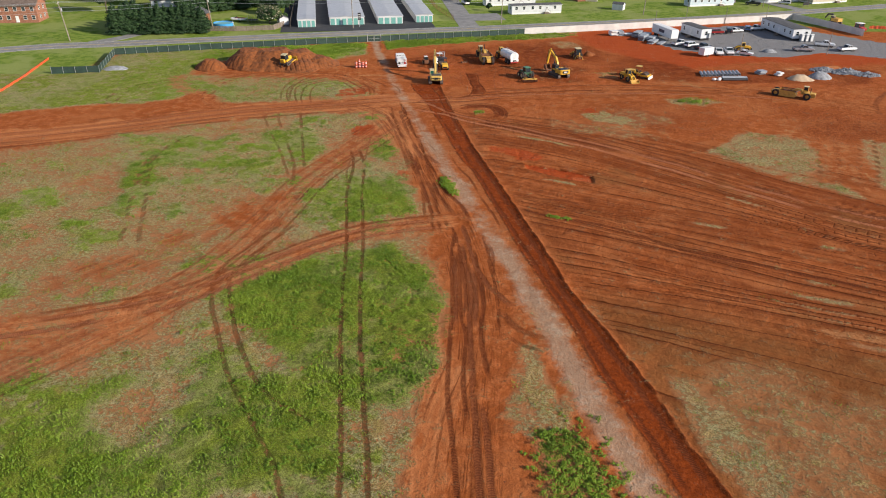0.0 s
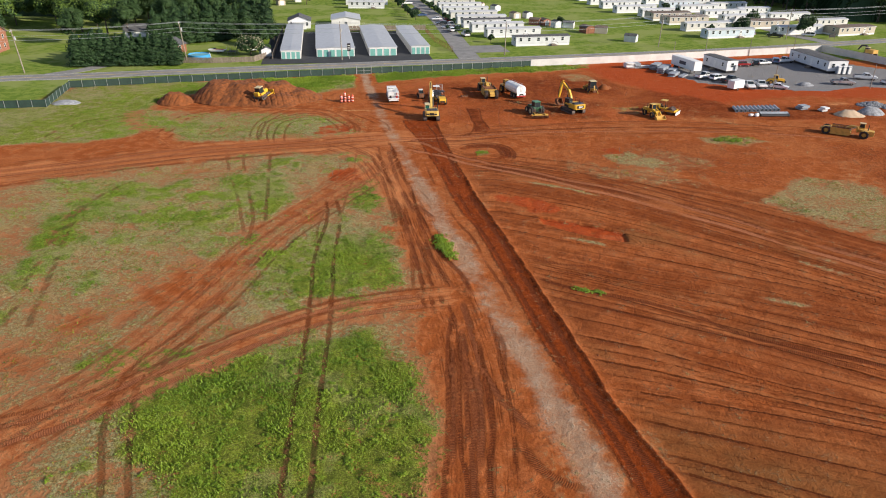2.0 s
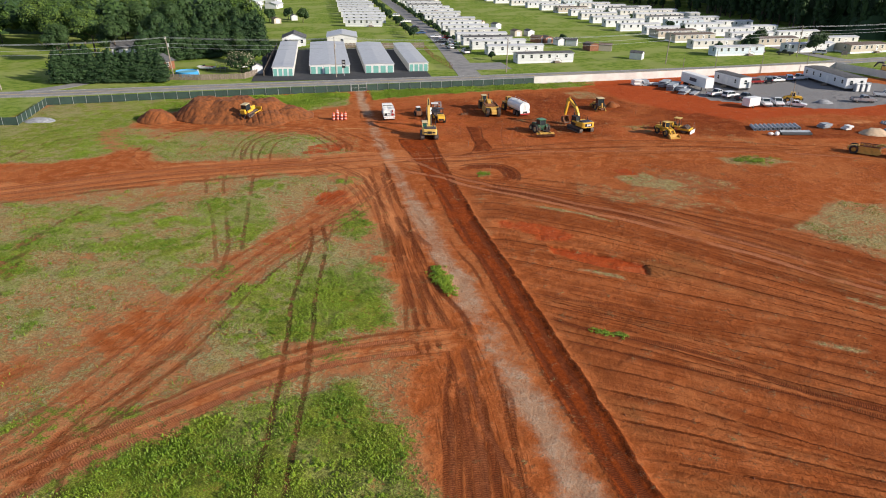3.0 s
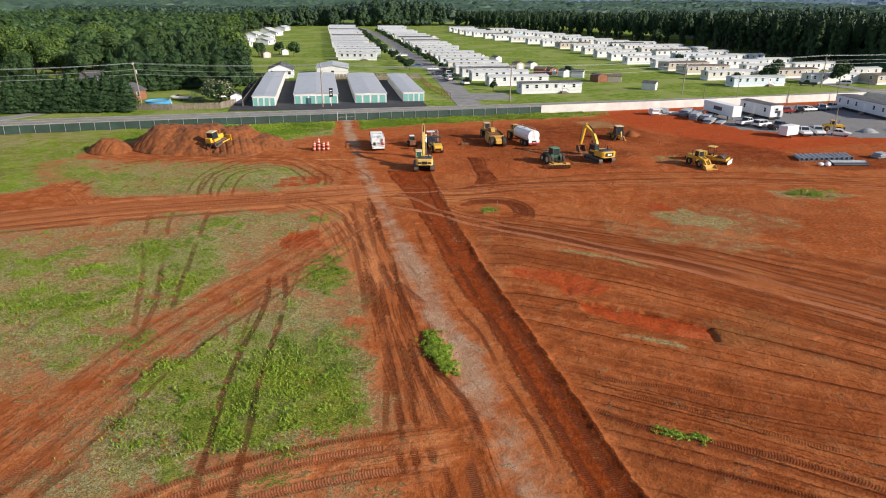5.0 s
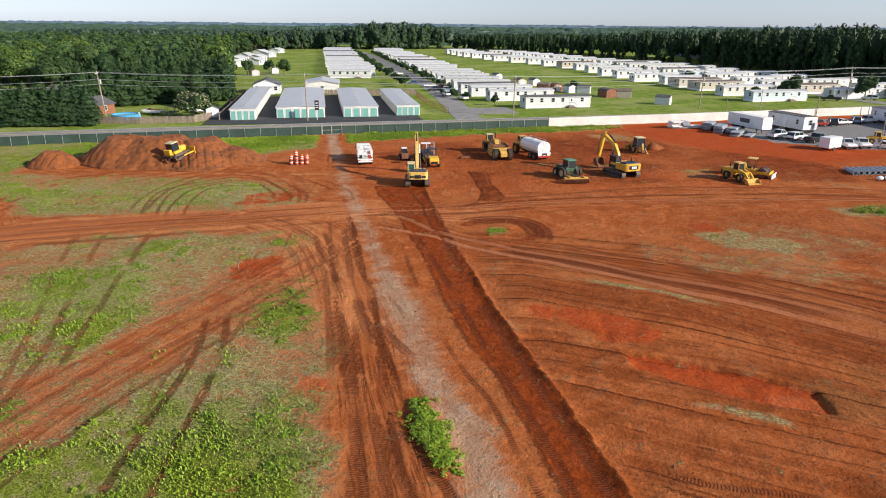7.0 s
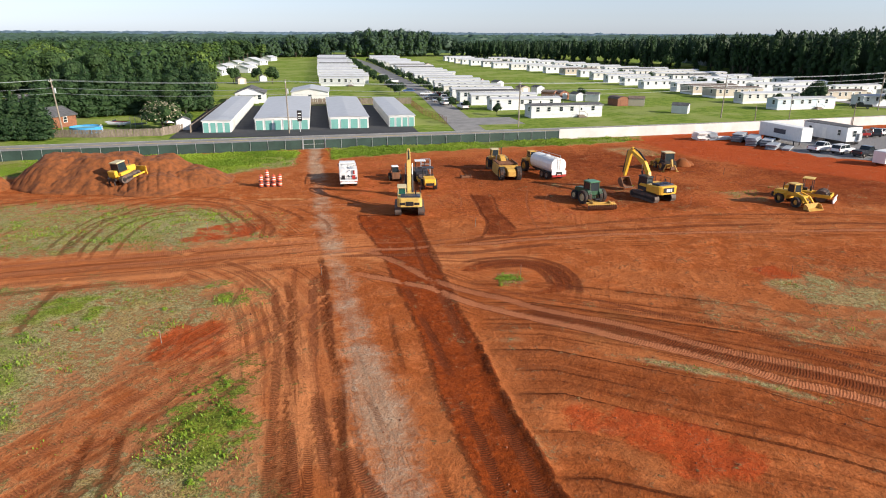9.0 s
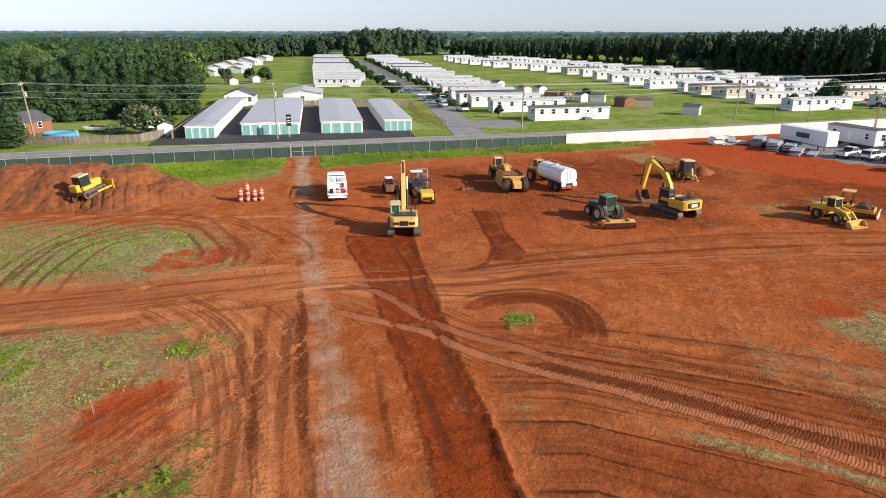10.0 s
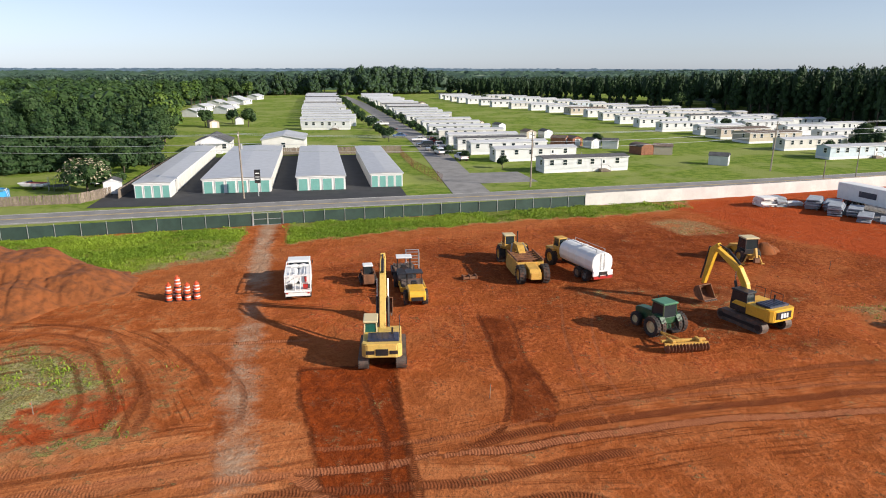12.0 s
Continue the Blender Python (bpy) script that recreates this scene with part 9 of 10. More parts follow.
# ---- yard: trailers, cars, pallets, pipes ----
def car(kind, paint, x, y, rz, label):
    L, W = {"pickup": (5.7, 1.95), "suv": (4.8, 1.9), "sedan": (4.6, 1.8)}[kind]
    t = thing({"pickup": "pickup_truck", "suv": "suv", "sedan": "car"}[kind], x, y, 0, rz, label, "car", "parked cars")
    h = L / 2
    if kind == "pickup":
        body = [(-h, 0.55), (h - 0.1, 0.5), (h, 0.8), (h - 0.15, 1.1), (h - 1.5, 1.2), (h - 2.1, 1.25), (-0.75, 1.25), (-h, 1.2)]
        cabin = [(h - 1.6, 1.15), (h - 2.2, 1.8), (-0.3, 1.82), (-0.7, 1.2)]
    elif kind == "suv":
        body = [(-h, 0.5), (h - 0.1, 0.45), (h, 0.75), (h - 0.15, 1.0), (h - 1.2, 1.1), (-h + 0.05, 1.1)]
        cabin = [(h - 1.3, 1.05), (h - 1.9, 1.68), (-h + 0.4, 1.7), (-h + 0.08, 1.08)]
    else:
        body = [(-h, 0.45), (h - 0.1, 0.4), (h, 0.65), (h - 0.2, 0.85), (h - 1.3, 0.95), (-h + 0.9, 0.98), (-h, 0.9)]
        cabin = [(h - 1.35, 0.92), (h - 2.1, 1.42), (-h + 1.5, 1.44), (-h + 0.75, 0.95)]
    part("body", Kit().prism(body, -W / 2, W / 2, 0.09), paint, t)
    glass = part("cabin_glass", Kit().prism(cabin, -W / 2 + 0.12, W / 2 - 0.12, 0.05), "glass", t)
    z = max(p[1] for p in cabin)
    ys = [p[0] for p in cabin if p[1] > z - 0.1]
    part("roof", Kit().box(0, (min(ys) + max(ys)) / 2, z - 0.03, W - 0.26, max(ys) - min(ys) + 0.1, 0.07, bev=0.03), paint, t)
    for a, b in ((cabin[0], cabin[1]), (cabin[2], cabin[3]), (((cabin[1][0] + cabin[2][0]) / 2, z), ((cabin[0][0] + cabin[3][0]) / 2, cabin[0][1]))):
        for s in (-1, 1):
            part("pillar", Kit().cyl((s * (W / 2 - 0.13), a[0], a[1]), (s * (W / 2 - 0.13), b[0], b[1]), 0.05, n=6), paint, t)
    if kind == "pickup":
        part("load_bed", Kit().box(0, -1.8, 1.0, W - 0.25, 1.9, 0.27), "black", t)
    r = 0.39 if kind != "sedan" else 0.33
    for s in (-1, 1):
        for yy in (h - 0.95, -h + 1.05):
            wheel(t, s * (W / 2 - 0.13), yy, r, r, 0.25, "steel", 0)
        part("headlight", Kit().box(s * (W / 2 - 0.25), h - 0.03, 0.72 if kind != "sedan" else 0.6, 0.4, 0.08, 0.17), "white_clean", t)
        part("tail_lamp", Kit().box(s * (W / 2 - 0.15), -h + 0.0, 0.85, 0.2, 0.08, 0.22), "red", t)
    part("front_bumper", Kit().box(0, h - 0.02, 0.42, W - 0.1, 0.14, 0.2, bev=0.03), "black", t)
    part("rear_bumper", Kit().box(0, -h, 0.45, W - 0.1, 0.14, 0.18, bev=0.03), "black", t)
    return t


CARS = [("pickup", "white_car", 73.2, 219.6, -62, "white pickup truck parked on crushed stone"), ("suv", "white_car", 76.0, 217.6, -60, "white SUV parked on crushed stone"), ("pickup", "dark_car", 78.6, 214.8, -62, "dark pickup truck parked on crushed stone"),
        ("pickup", "white_car", 81.0, 208.6, 175, "white pickup truck facing out of the yard"), ("pickup", "white_car", 84.4, 209.4, 172, "white pickup truck facing out of the yard"), ("sedan", "white_car", 88.6, 207.8, -120, "small white car at the yard edge"),
        ("suv", "red_car", 90.8, 237.6, -75, "dark red SUV parked beside the white fence"), ("suv", "dark_car", 95.6, 240.0, -20, "dark SUV parked beside the white fence"), ("sedan", "white_car", 98.6, 241.0, -70, "white car parked beside the white fence"),
        ("suv", "blue_car", 103.2, 243.6, -20, "dark blue SUV parked beside the white fence"), ("pickup", "white_car", 106.4, 244.4, -70, "white pickup truck parked beside the white fence"), ("pickup", "silver_car", 108.2, 213.6, -95, "silver pickup truck parked at the yard edge"),
        ("pickup", "white_car", 118.0, 220.5, -110, "white crew-cab pickup truck on the stone yard"), ("pickup", "white_car", 121.8, 214.6, -75, "white work truck on the stone yard"),
        ("suv", "white_car", 4.5, 301, 15, "white SUV parked on the park lane"), ("sedan", "silver_car", 3, 309, 100, "silver car parked on the park lane"), ("suv", "dark_car", 0.5, 318, 105, "dark SUV parked on the park lane"), ("pickup", "red_car", 2.5, 326, 100, "dark red pickup truck beside the lane"),
        ("sedan", "white_car", -1.5, 333, 100, "white car parked on the park lane"), ("suv", "silver_car", 118, 300, 20, "silver SUV beside a mobile home"), ("pickup", "dark_car", 126, 296, 60, "dark pickup truck beside a mobile home"), ("suv", "white_car", 140, 299, 60, "white SUV beside a mobile home"),
        ("sedan", "silver_car", -18, 378, 10, "silver car beside a mobile home"), ("suv", "red_car", 112, 356, 30, "dark red SUV beside a mobile home"), ("sedan", "blue_car", -8, 345, 105, "blue car beside the park lane"), ("suv", "white_car", -60, 254, 40, "white SUV under a tree in a garden"),
        ("pickup", "white_car", 9.5, 290, 15, "white pickup truck beside a mobile home"), ("suv", "dark_car", 6.6, 306, 12, "dark SUV parked beside the lane"), ("pickup", "white_car", 4.4, 316, 12, "white pickup truck parked beside the lane"), ("sedan", "silver_car", -21, 400, 105, "silver car beside the park lane"), ("suv", "white_car", -24, 420, 105, "white SUV beside the park lane"), ("sedan", "dark_car", -12, 366, 105, "dark car beside the park lane"), ("pickup", "white_car", -17, 390, 105, "white pickup truck beside the park lane")]
for c in CARS:
    car(*c)


def office_trailer(x, y, rz, length, width, roof, label, doors=1):
    """A site office; its long front runs along local x from 0, with the width behind."""
    t = thing("office_trailer", x, y, 0, rz, label, "office trailer")
    h = 3.5
    part("wall", Kit().box(length / 2, width / 2, 0.7, length, width, h - 0.7, bev=0.03), "wall_white", t)
    part("roof", Kit().prism([(-0.1, h - 0.02), (width / 2, h + 0.15), (width + 0.1, h - 0.02), (width + 0.1, h + 0.06), (width / 2, h + 0.25), (-0.1, h + 0.06)], -0.1, length + 0.1), roof, t)
    part("skirt", Kit().box(length / 2, width / 2, 0.15, length - 0.5, width - 0.4, 0.55), "black", t)
    n = max(3, int(length / 3))
    for i in range(n):
        if i == n // 2:
            part("door", Kit().box(length * (i + 0.5) / n, -0.03, 0.75, 0.95, 0.06, 2.05), "white_clean", t)
            k = Kit()
            for j in range(4):
                k.box(length * (i + 0.5) / n, -0.4 - j * 0.28, 0, 1.3, 0.3, 0.7 - j * 0.17)
            part("steps", k, "wood_grey", t)
        else:
            window_of(t, length * (i + 0.5) / n, 0, 1.7, 0.7, 1.1, 0)
    for j in range(2 if width > 5 else 1):
        window_of(t, length, width * (j + 0.5) / (2 if width > 5 else 1), 1.6, 0.9, 1.2, 90)
    part("air_conditioner", Kit().box(length + 0.25, width * 0.82, 1.0, 0.45, 0.8, 1.3, bev=0.03), "galv", t)
    part("tow_bar", Kit().tube([(length, width * 0.35, 0.5), (length + 1.2, width / 2, 0.45), (length, width * 0.65, 0.5)], 0.06), "black", t)
    return t


office_trailer(109.3, 247.9, -84, 19.8, 5.9, "roof_dark", "long white double-width site office on the stone yard")
office_trailer(78.6, 237.0, -73, 10.8, 3.7, "roof_dark", "white site office trailer with dark roof on the yard")


def box_trailer(x, y, rz, length, label, paint="white"):
    t = thing("box_trailer", x, y, 0, rz, label, "trailer", "trailers")
    part("box", Kit().box(0, 0, 1.0, 2.5, length, 2.6, bev=0.04), paint, t)
    n = int(length / 0.6)
    rib = part("side_rib", Kit().box(0, 0, 1.05, 0.03, 0.05, 2.5), "white", t)
    rib.location = (-1.26, -length / 2 + length * 0.5 / n, 0)
    for i in range(n):
        for s in (-1, 1):
            if s > 0 or i > 0:
                share(rib, t, pose(s * 1.26, -length / 2 + length * (i + 0.5) / n, 0))
    part("rear_door", Kit().box(-0.62, -length / 2 - 0.03, 1.1, 1.2, 0.05, 2.4).box(0.62, -length / 2 - 0.03, 1.1, 1.2, 0.05, 2.4), "white_clean", t)
    for s in (-1, 1):
        for yy in (-length * 0.34, -length * 0.24):
            wheel(t, s * 1.0, yy, 0.5, 0.5, 0.5, "steel", 0)
    part("landing_leg", Kit().box(-0.7, length * 0.3, 0, 0.15, 0.15, 1.0).box(0.7, length * 0.3, 0, 0.15, 0.15, 1.0), "black", t)
    part("side_sign", Kit().box(1.29, 0, 1.9, 0.02, 3.2, 0.9), "navy", t, "dark sign panel")
    return t


box_trailer(71.4, 230.2, 195, 11.5, "white ribbed semi-trailer used for storage on the yard")
t_ = thing("cargo_trailer", 76.6, 206.2, 0, -60, "small white enclosed cargo trailer at the yard edge", "trailer", "trailers")
part("box", Kit().box(0, 0, 0.5, 2.1, 4.0, 2.0, bev=0.06), "white_clean", t_)
for s_ in (-1, 1):
    wheel(t_, s_ * 1.0, -0.3, 0.36, 0.36, 0.25, "steel", 0)
part("rear_door", Kit().box(0, -2.02, 0.6, 1.8, 0.05, 1.8), "white", t_)
part("tow_bar", Kit().tube([(-0.8, 2.0, 0.5), (0, 3.1, 0.5), (0.8, 2.0, 0.5)], 0.05), "black", t_)


def pallet_stack(x, y, rz, w, d, h, material, label):
    """Bundles strapped in layers on bearers."""
    t = thing("pallet_stack", x, y, 0, rz, label, "pallet stack", "stacked goods")
    part("bearer", Kit().box(-w * 0.35, 0, 0, 0.12, d, 0.12).box(w * 0.35, 0, 0, 0.12, d, 0.12).box(0, 0, 0, 0.12, d, 0.12), "wood_grey", t)
    n = max(2, int(h / 0.17))
    rnd = random.Random(int(x * 10))
    for i in range(n):
        part("slab", Kit().box(rnd.uniform(-0.15, 0.15), rnd.uniform(-0.4, 0.4), 0.12 + i * (h / n), w * rnd.uniform(0.8, 1), d * rnd.uniform(0.8, 1), h / n * 0.8, bev=0.02), material, t)
    return t


for x, y, w, d, h in ((63.4, 232.4, 2.2, 5.5, 1.5), (65.6, 231.0, 2.2, 5.5, 1.3), (64.2, 227.6, 2.2, 5.5, 1.5), (66.4, 226.4, 2.2, 5.0, 1.2), (65.8, 222.8, 2.0, 5.0, 0.9), (68.0, 221.6, 1.4, 5.0, 0.4)):
    pallet_stack(x, y, -35, w, d, h, "plastic_grey", "stacked bundles of grey plastic formwork on the clay")
pallet_stack(55.8, 233.0, 10, 2.6, 2.4, 1.6, "white", "wrapped white pallets of building material")
pallet_stack(58.0, 233.4, 10, 2.0, 2.2, 1.5, "plastic_grey", "wrapped grey pallets of building material")
pallet_stack(60.8, 233.6, 5, 3.0, 1.6, 0.6, "white", "low stack of white boards on bearers")
pallet_stack(84.4, 186.2, 20, 2.4, 2.0, 1.0, "plastic_grey", "stack of grey blocks on a pallet")
pallet_stack(88.4, 184.6, 20, 1.6, 1.6, 1.0, "white", "white wrapped pallet on bare ground")


def pipe(x, y, z, rz, length, r, material, label):
    t = thing("pipe", x, y, z, rz, label, "pipe", "stacked pipes")
    part("tube", Kit().revolve([(-length / 2, r * 0.84), (-length / 2, r), (length / 2 - 0.3, r), (length / 2 - 0.3, r * 1.15), (length / 2, r * 1.15), (length / 2, r * 0.84), (-length / 2, r * 0.84)], 0, 0, r, 14), material, t)
    return t


for i in range(11):
    pipe(68.3 + i * 1.0, 184.6 + i * 0.14, 0, -99, 3.8, 0.34, "plastic_grey", "large drainage pipe lying in a row on clay")
for i in range(5):
    pipe(75.2 + 0.15 * i, 179.4 + i * 0.62, 0, 2, 6.4, 0.26, "plastic_grey" if i > 1 else "pipe_black", "long drainage pipe lying on clay")
for i, (x, y) in enumerate(((69.8, 179.4), (71.0, 179.2), (71.4, 180.0))):
    t_ = thing("sand_bag", x, y, 0, 30 * i, "bulging white sandbag lying on the clay", "sandbag", "sandbags")
    part("sack", Kit().ball(0, 0, 0.32, 0.6, 0.45, 0.35, 2), "white", t_, smooth=True)


def flatbed_lorry(x, y, rz):
    t = thing("flatbed_lorry", x, y, 0, rz, "low-loader lorry carrying a tracked machine beside the road", "lorry")
    part("deck", Kit().box(0, -2, 0.75, 2.6, 12, 0.25, bev=0.03), "black", t)
    for s in (-1, 1):
        for yy in (-7, -5.8, -4.6, 3.0, 4.2, 6.8):
            wheel(t, s * 1.0, yy, 0.5, 0.5, 0.45, "steel", 0)
    part("chassis", Kit().box(0, 4.8, 0.6, 1.0, 5.5, 0.3), "black", t)
    cab_box(t, 0, 6.2, 0.9, 2.3, 2.0, 2.1, "red", "white_clean")
    part("bonnet", Kit().prism([(7.1, 0.8), (8.6, 0.8), (8.6, 1.5), (7.1, 1.9)], -0.9, 0.9, 0.06), "red", t)
    return t


flatbed_lorry(138.6, 249.5, -160)
t_ = thing("tracked_machine", 137.4, 253.0, 1.0, 20, "dark tracked machine with folded boom carried on a lorry", "machine")
for s_ in (-1, 1):
    crawler(t_, s_ * 1.0, 3.8, 0.8, 0.5)
part("body", Kit().box(0, -0.3, 0.8, 2.2, 3.0, 1.1, bev=0.06), "yellow_old", t_)
part("boom", Kit().beam([(0.6, 1.4), (2.0, 2.8), (3.6, 2.6), (4.6, 1.2)], [0.4, 0.6, 0.5, 0.3], -0.2, 0.2), "black", t_)
cab_box(t_, -0.6, 0.8, 0.9, 0.9, 1.3, 1.6, "black", "cream")


def yard_sign(x, y):
    t = thing("notice_board", x, y, 0, 12, "dark notice board on two posts by the lane", "sign")
    part("board", Kit().box(0, 0, 0.7, 2.6, 0.1, 1.3), "black", t)
    part("post", Kit().box(-1.1, 0.02, 0, 0.12, 0.12, 2.0).box(1.1, 0.02, 0, 0.12, 0.12, 2.0), "wood_grey", t)


t_ = thing("pole_sign", -27.2, 242.6, 0, 12, "tall dark sign board on a pole by the storage yard", "sign")
part("post", Kit().cyl((0, 0, 0), (0, 0, 2.6), 0.09, n=10), "galv", t_)
part("board", Kit().box(0, 0, 2.3, 1.0, 0.25, 2.3, bev=0.03), "black", t_)
part("lettering_bar", Kit().box(0, -0.14, 3.9, 0.7, 0.02, 0.18).box(0, -0.14, 3.3, 0.7, 0.02, 0.12).box(0, -0.14, 2.9, 0.7, 0.02, 0.12), "white", t_)
yard_sign(146, 293)


def portable_toilet(x, y, rz):
    t = thing("portable_toilet", x, y, 0, rz, "grey portable toilet cabin beside the site office", "portable toilet", "portable toilets")
    part("cabin", Kit().box(0, 0, 0.1, 1.1, 1.1, 2.0, bev=0.04), "plastic_grey", t)
    part("roof", Kit().box(0, 0, 2.1, 1.15, 1.15, 0.2, bev=0.08), "white_clean", t)
    part("door", Kit().box(0, -0.57, 0.2, 0.7, 0.04, 1.8), "white", t)


for i in range(3):
    portable_toilet(114.2 + i * 1.4, 227.6 - i * 0.1, 5)


# ---- weeds, grass tufts, clods ----
def tufts(name, count, region, weight, height, blades, material, label, seed, spread=0.12, width=0.05):
    """Loose tufts of blades over the plan, thick where the weight is high."""
    rnd = np.random.RandomState(seed)
    (x0, x1), (y0, y1) = region
    X, Y = rnd.uniform(x0, x1, count * 14), rnd.uniform(y0, y1, count * 14)
    c = cover_at(X, Y)
    keep = np.nonzero(rnd.rand(len(X)) < weight(c, X, Y))[0][:count]
    X, Y, Z = X[keep], Y[keep], c["relief"][keep]
    n = len(X)
    size = height[0] + (height[1] - height[0]) * rnd.rand(n) ** 1.5 * (0.5 + vnoise(X, Y, 2.5, seed))
    a = rnd.uniform(0, 6.283, (n, blades))
    lean = rnd.uniform(0.25, 0.95, (n, blades))
    h = size[:, None] * rnd.uniform(0.6, 1.1, (n, blades))
    cx = X[:, None] + rnd.normal(0, spread, (n, blades))
    cy = Y[:, None] + rnd.normal(0, spread, (n, blades))
    cz = np.repeat((Z - 0.03)[:, None], blades, 1)
    dx, dy = np.cos(a), np.sin(a)
    w = width * (0.6 + size[:, None] * 1.6)
    mid = np.stack([cx + dx * lean * h * 0.45, cy + dy * lean * h * 0.45, cz + h * 0.75], -1)
    side = np.stack([-dy * w, dx * w, dx * 0], -1)
    base = np.stack([cx, cy, cz], -1)
    tip = np.stack([cx + dx * lean * h, cy + dy * lean * h, cz + h], -1)
    V = np.stack([base, mid - side, tip, mid + side], 2).reshape(-1, 3)
    F = np.arange(len(V)).reshape(-1, 4)
    me_ = bpy.data.meshes.new(name)
    me_.vertices.add(len(V))
    me_.vertices.foreach_set("co", V.astype(np.float32).ravel())
    me_.loops.add(F.size)
    me_.loops.foreach_set("vertex_index", F.ravel().astype(np.int32))
    me_.polygons.add(len(F))
    me_.polygons.foreach_set("loop_start", np.arange(0, F.size, 4, dtype=np.int32))
    me_.update(calc_edges=True)
    me_.materials.append(M[material])
    return tagged(new(name, me_), label, "grass", kind="stuff")


def open_ground(c):
    """Less growth in the wheel tracks."""
    return 1 - 0.8 * np.exp(-(c["across"] / 1.2) ** 4) * np.clip(c["tread"], 0, 1)


SITE = ((-78, 75), (38, 232))
tufts("weed_tufts", 27000, ((-66, 20), (38, 222)), lambda c, X, Y: np.clip(c["grass"] - 0.3, 0, 1) * np.clip(c["lush"], 0, 1) * 1.8 * sstep(0.6 * vnoise(X, Y, 1.3, 5) + 0.4 * vnoise(X, Y, 4, 6), 0.36, 0.60) * open_ground(c), (0.05, 0.24), 8, "weed", "lush green weeds and grass tufts on the clay", 101, 0.30, 0.044)
tufts("grass_tufts", 27000, SITE, lambda c, X, Y: np.clip(c["grass"] - 0.12, 0, 1) * (1 - 0.6 * np.clip(c["lush"], 0, 1)) * sstep(0.6 * vnoise(X, Y, 1.6, 7) + 0.4 * vnoise(X, Y, 6, 8), 0.36, 0.62) * open_ground(c), (0.04, 0.16), 5, "weed_dry", "sparse dry grass tufts on the clay", 103, 0.30, 0.022)
tufts("grass_tufts", 16000, SITE, lambda c, X, Y: np.clip(c["grass"] - 0.15, 0, 1) * (1 - 0.3 * np.clip(c["lush"], 0, 1)) * sstep(fbm(X, Y, 3, 9), 0.48, 0.65) * open_ground(c), (0.05, 0.26), 7, "weed", "patches of green grass tufts on the clay", 105, 0.30, 0.040)
tufts("fence_weeds", 7000, ((-56, 46), (196, 238)), lambda c, X, Y: c["grass"] * c["lush"] * 1.2 * sstep(fbm(X, Y, 2.5, 9), 0.40, 0.62), (0.05, 0.32), 8, "weed", "tall green weeds along the screen fence", 107, 0.25, 0.045)


def weed_clumps(places, label, seed):
    rnd = np.random.RandomState(seed)
    vs, fs, n = [], [], 0
    heights = cover_at(np.array([p[0] for p in places]), np.array([p[1] for p in places]))["relief"]
    for (x, y, r), z in zip(places, heights):
        lobes = [(x + rnd.normal(0, r * 0.8), y + rnd.normal(0, r * 0.8), z + r * 0.2, r * 0.6, r * 0.6, r * 0.38) for _ in range(4)]
        v, f = leaf_cloud(lobes, int(50 + 130 * r), 0.055 + 0.02 * r, rnd, 0.9, 0.8)
        vs.append(v)
        fs.append(f + n)
        n += len(v)
    return tagged(raw_mesh("weed_clumps", np.concatenate(vs), np.concatenate(fs).tolist(), "weed"), label, "weeds", kind="stuff")


rw = random.Random(33)
spots = []
for _ in range(9000):
    x, y = rw.uniform(-60, 20), rw.uniform(40, 150)
    spots.append((x, y))
sx_, sy_ = np.array([s[0] for s in spots]), np.array([s[1] for s in spots])
cw_ = cover_at(sx_, sy_)
good = [(x, y, rw.uniform(0.16, 0.42)) for (x, y), g_, l_ in zip(spots, cw_["grass"], cw_["lush"]) if g_ > 0.45 and rw.random() < 0.015 + 0.45 * l_ ** 2][:900]
good += [(1.85 + 0.95 * g_ + rw.gauss(0, 0.38), 110.4 - 3.4 * g_ + rw.gauss(0, 0.4), rw.uniform(0.25, 0.46) * (1.15 - 0.4 * abs(g_))) for g_ in [rw.uniform(-1, 1) for _ in range(95)]]
good += [(rw.gauss(13.2, 2.0), rw.gauss(47, 3.6), rw.uniform(0.2, 0.55)) for _ in range(170)]
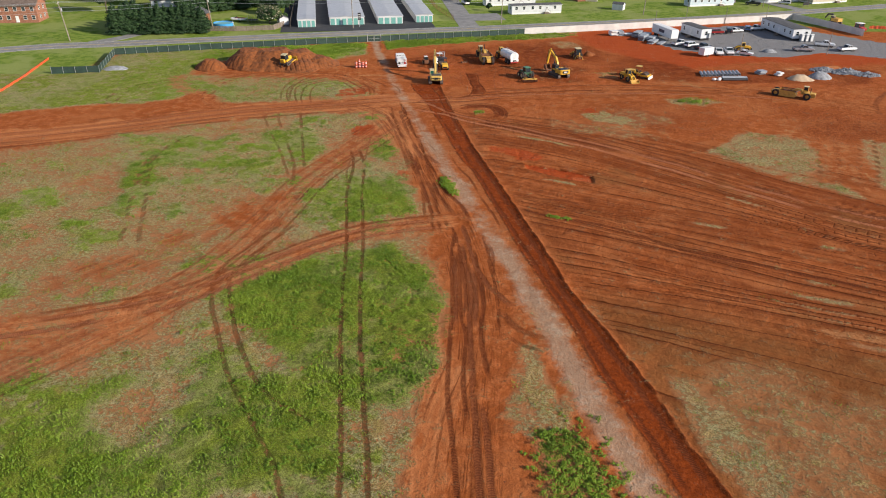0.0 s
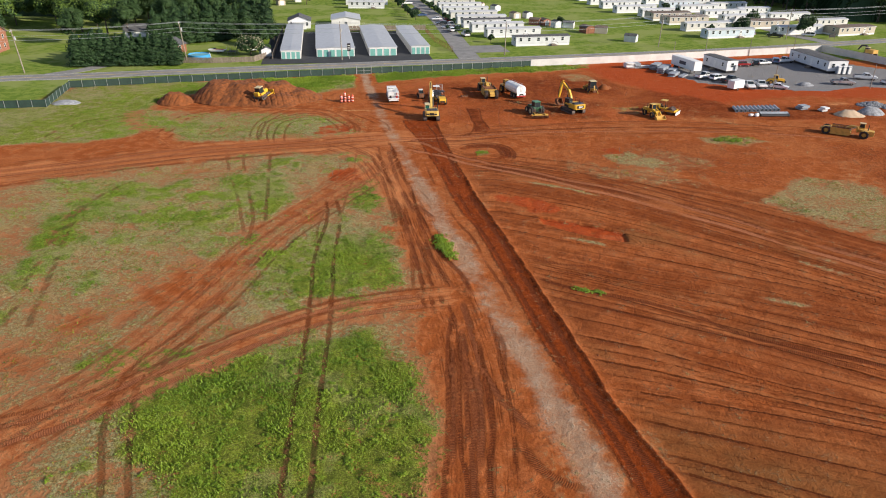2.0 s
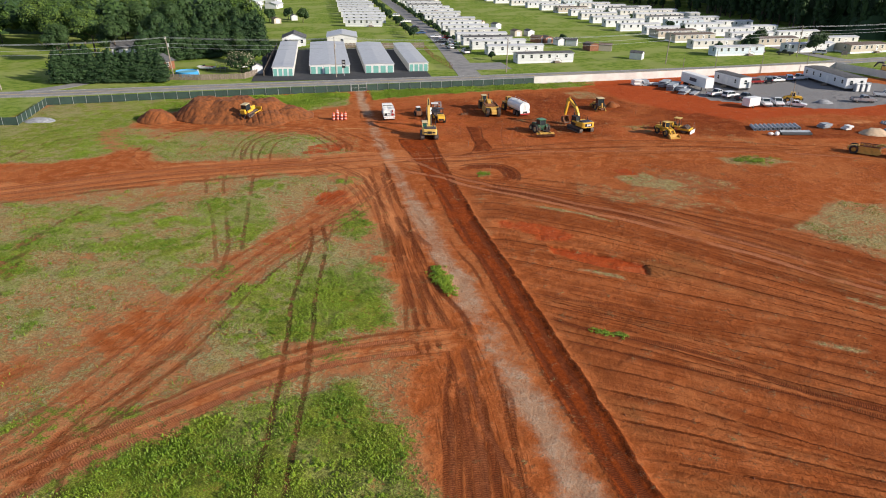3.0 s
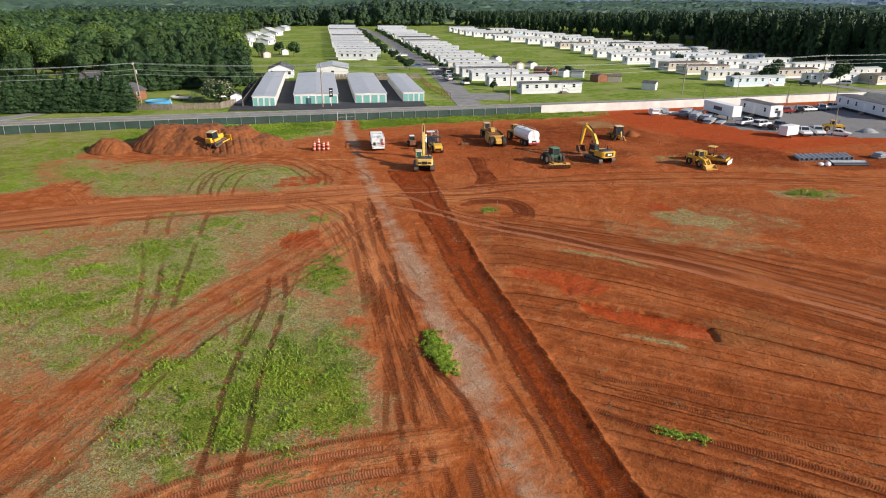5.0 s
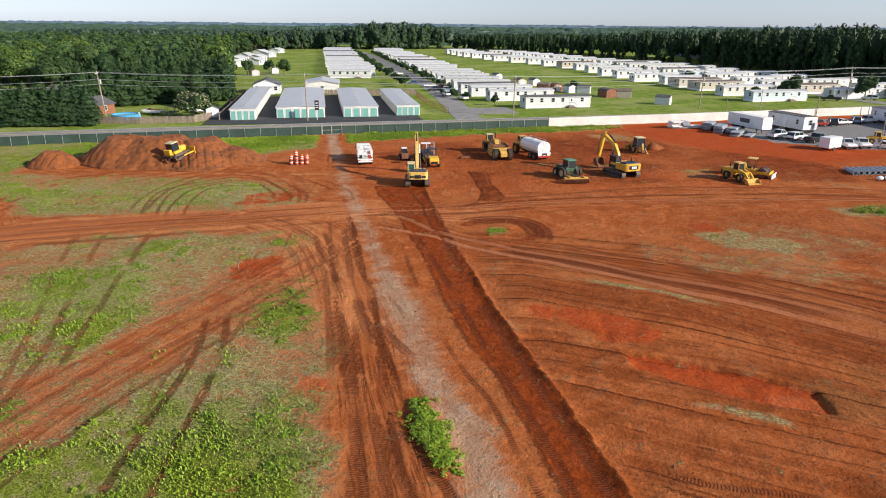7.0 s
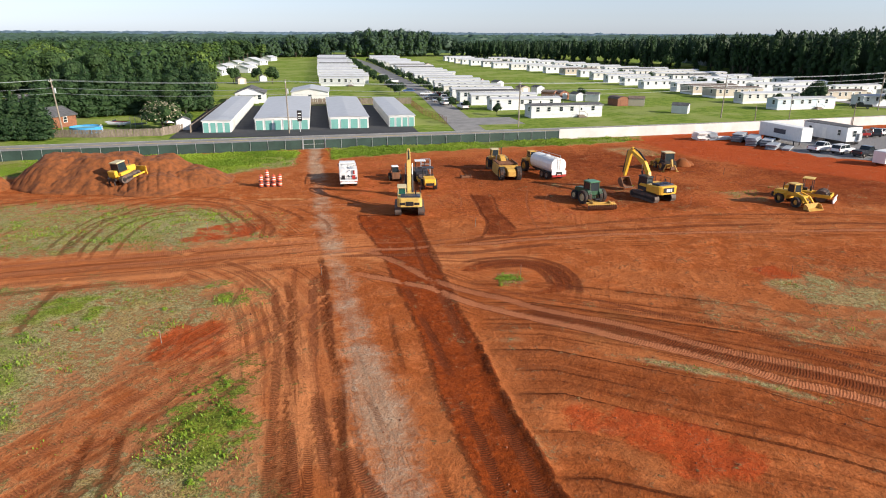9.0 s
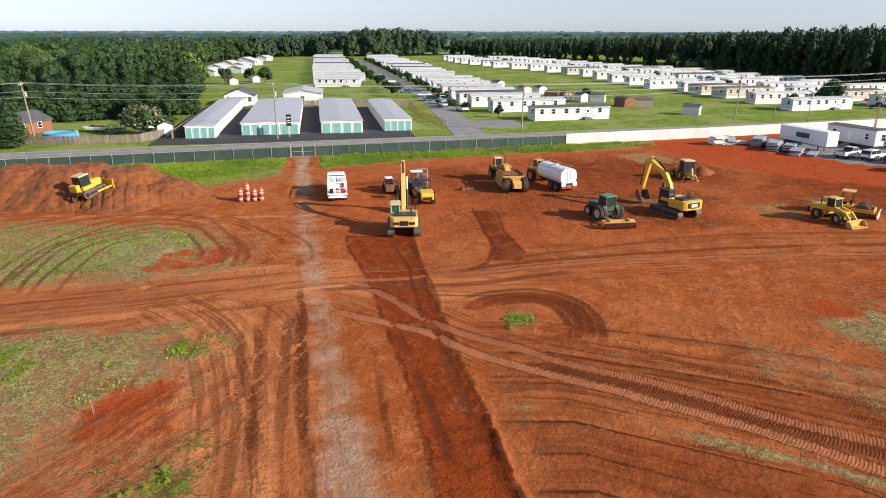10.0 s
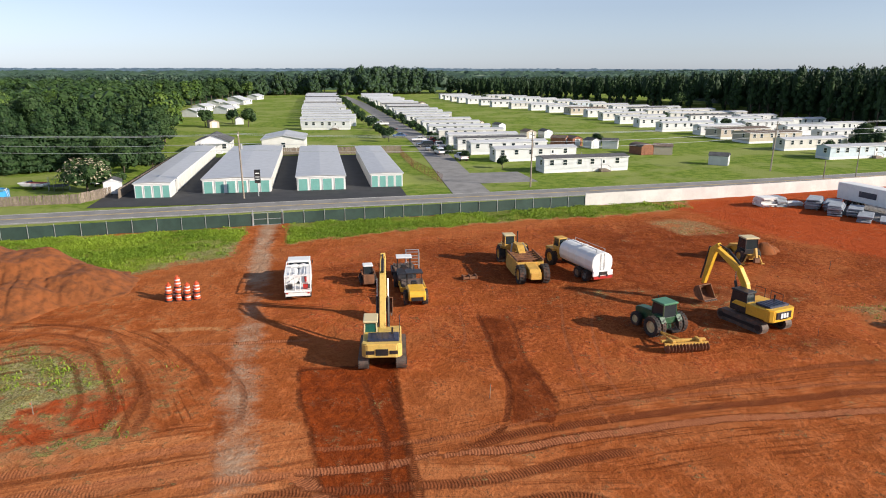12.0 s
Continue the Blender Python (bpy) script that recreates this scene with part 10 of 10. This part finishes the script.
good += [(rw.gauss(8.6, 0.5), rw.gauss(151.2, 0.6), rw.uniform(0.3, 0.6)) for _ in range(10)]
good += [(rw.gauss(58.5, 1.5), rw.gauss(161, 0.8), rw.uniform(0.5, 0.9)) for _ in range(22)]
good += [(18.4 + 1.5 * g_, 99.5 - 0.45 * g_ + rw.gauss(0, 0.2), rw.uniform(0.16, 0.34)) for g_ in [rw.uniform(-1, 1) for _ in range(26)]]
good += [(rw.uniform(-31, -23), rw.uniform(212, 217), rw.uniform(0.25, 0.6)) for _ in range(80)]
good += [(x, 220 + 0.29 * (x + 17) + rw.uniform(-3.5, -1), rw.uniform(0.15, 0.4)) for x in [rw.uniform(-17, 30) for _ in range(60)]]
weed_clumps(good, "leafy green weed clumps growing on the clay", 109)


def clods(count, seed):
    """Loose lumps of clay, thickest on windrows and turned strips."""
    rnd = np.random.RandomState(seed)
    X, Y = rnd.uniform(-60, 75, count * 8), rnd.uniform(38, 205, count * 8)
    c = cover_at(X, Y)
    want = 0.05 + 0.25 * c["moist"] + 0.12 * c["field"] * sstep(fbm(X, Y, 3, 3), 0.5, 0.7) + 0.1 * c["raw"]
    k = np.nonzero(rnd.rand(len(X)) < want * (1 - np.clip(c["grass"], 0, 1)))[0][:count]
    X, Y, Z = X[k], Y[k], c["relief"][k]
    n = len(X)
    s = 0.025 + 0.08 * rnd.rand(n) ** 3
    oct_ = np.array([(1, 0, 0), (-1, 0, 0), (0, 1, 0), (0, -1, 0), (0, 0, 1), (0, 0, -0.4)], float)
    V = np.stack([X, Y, Z], -1)[:, None, :] + oct_[None] * s[:, None, None] * rnd.uniform(0.6, 1.3, (n, 6, 3))
    f = np.array([(0, 2, 4), (2, 1, 4), (1, 3, 4), (3, 0, 4), (2, 0, 5), (1, 2, 5), (3, 1, 5), (0, 3, 5)])
    F = (f[None] + (np.arange(n) * 6)[:, None, None]).reshape(-1, 3)
    return tagged(raw_mesh("soil_clods", V.reshape(-1, 3), F.tolist(), "far_soil"), "loose lumps of red clay on the ground", "soil", kind="stuff")


clods(5500, 111)
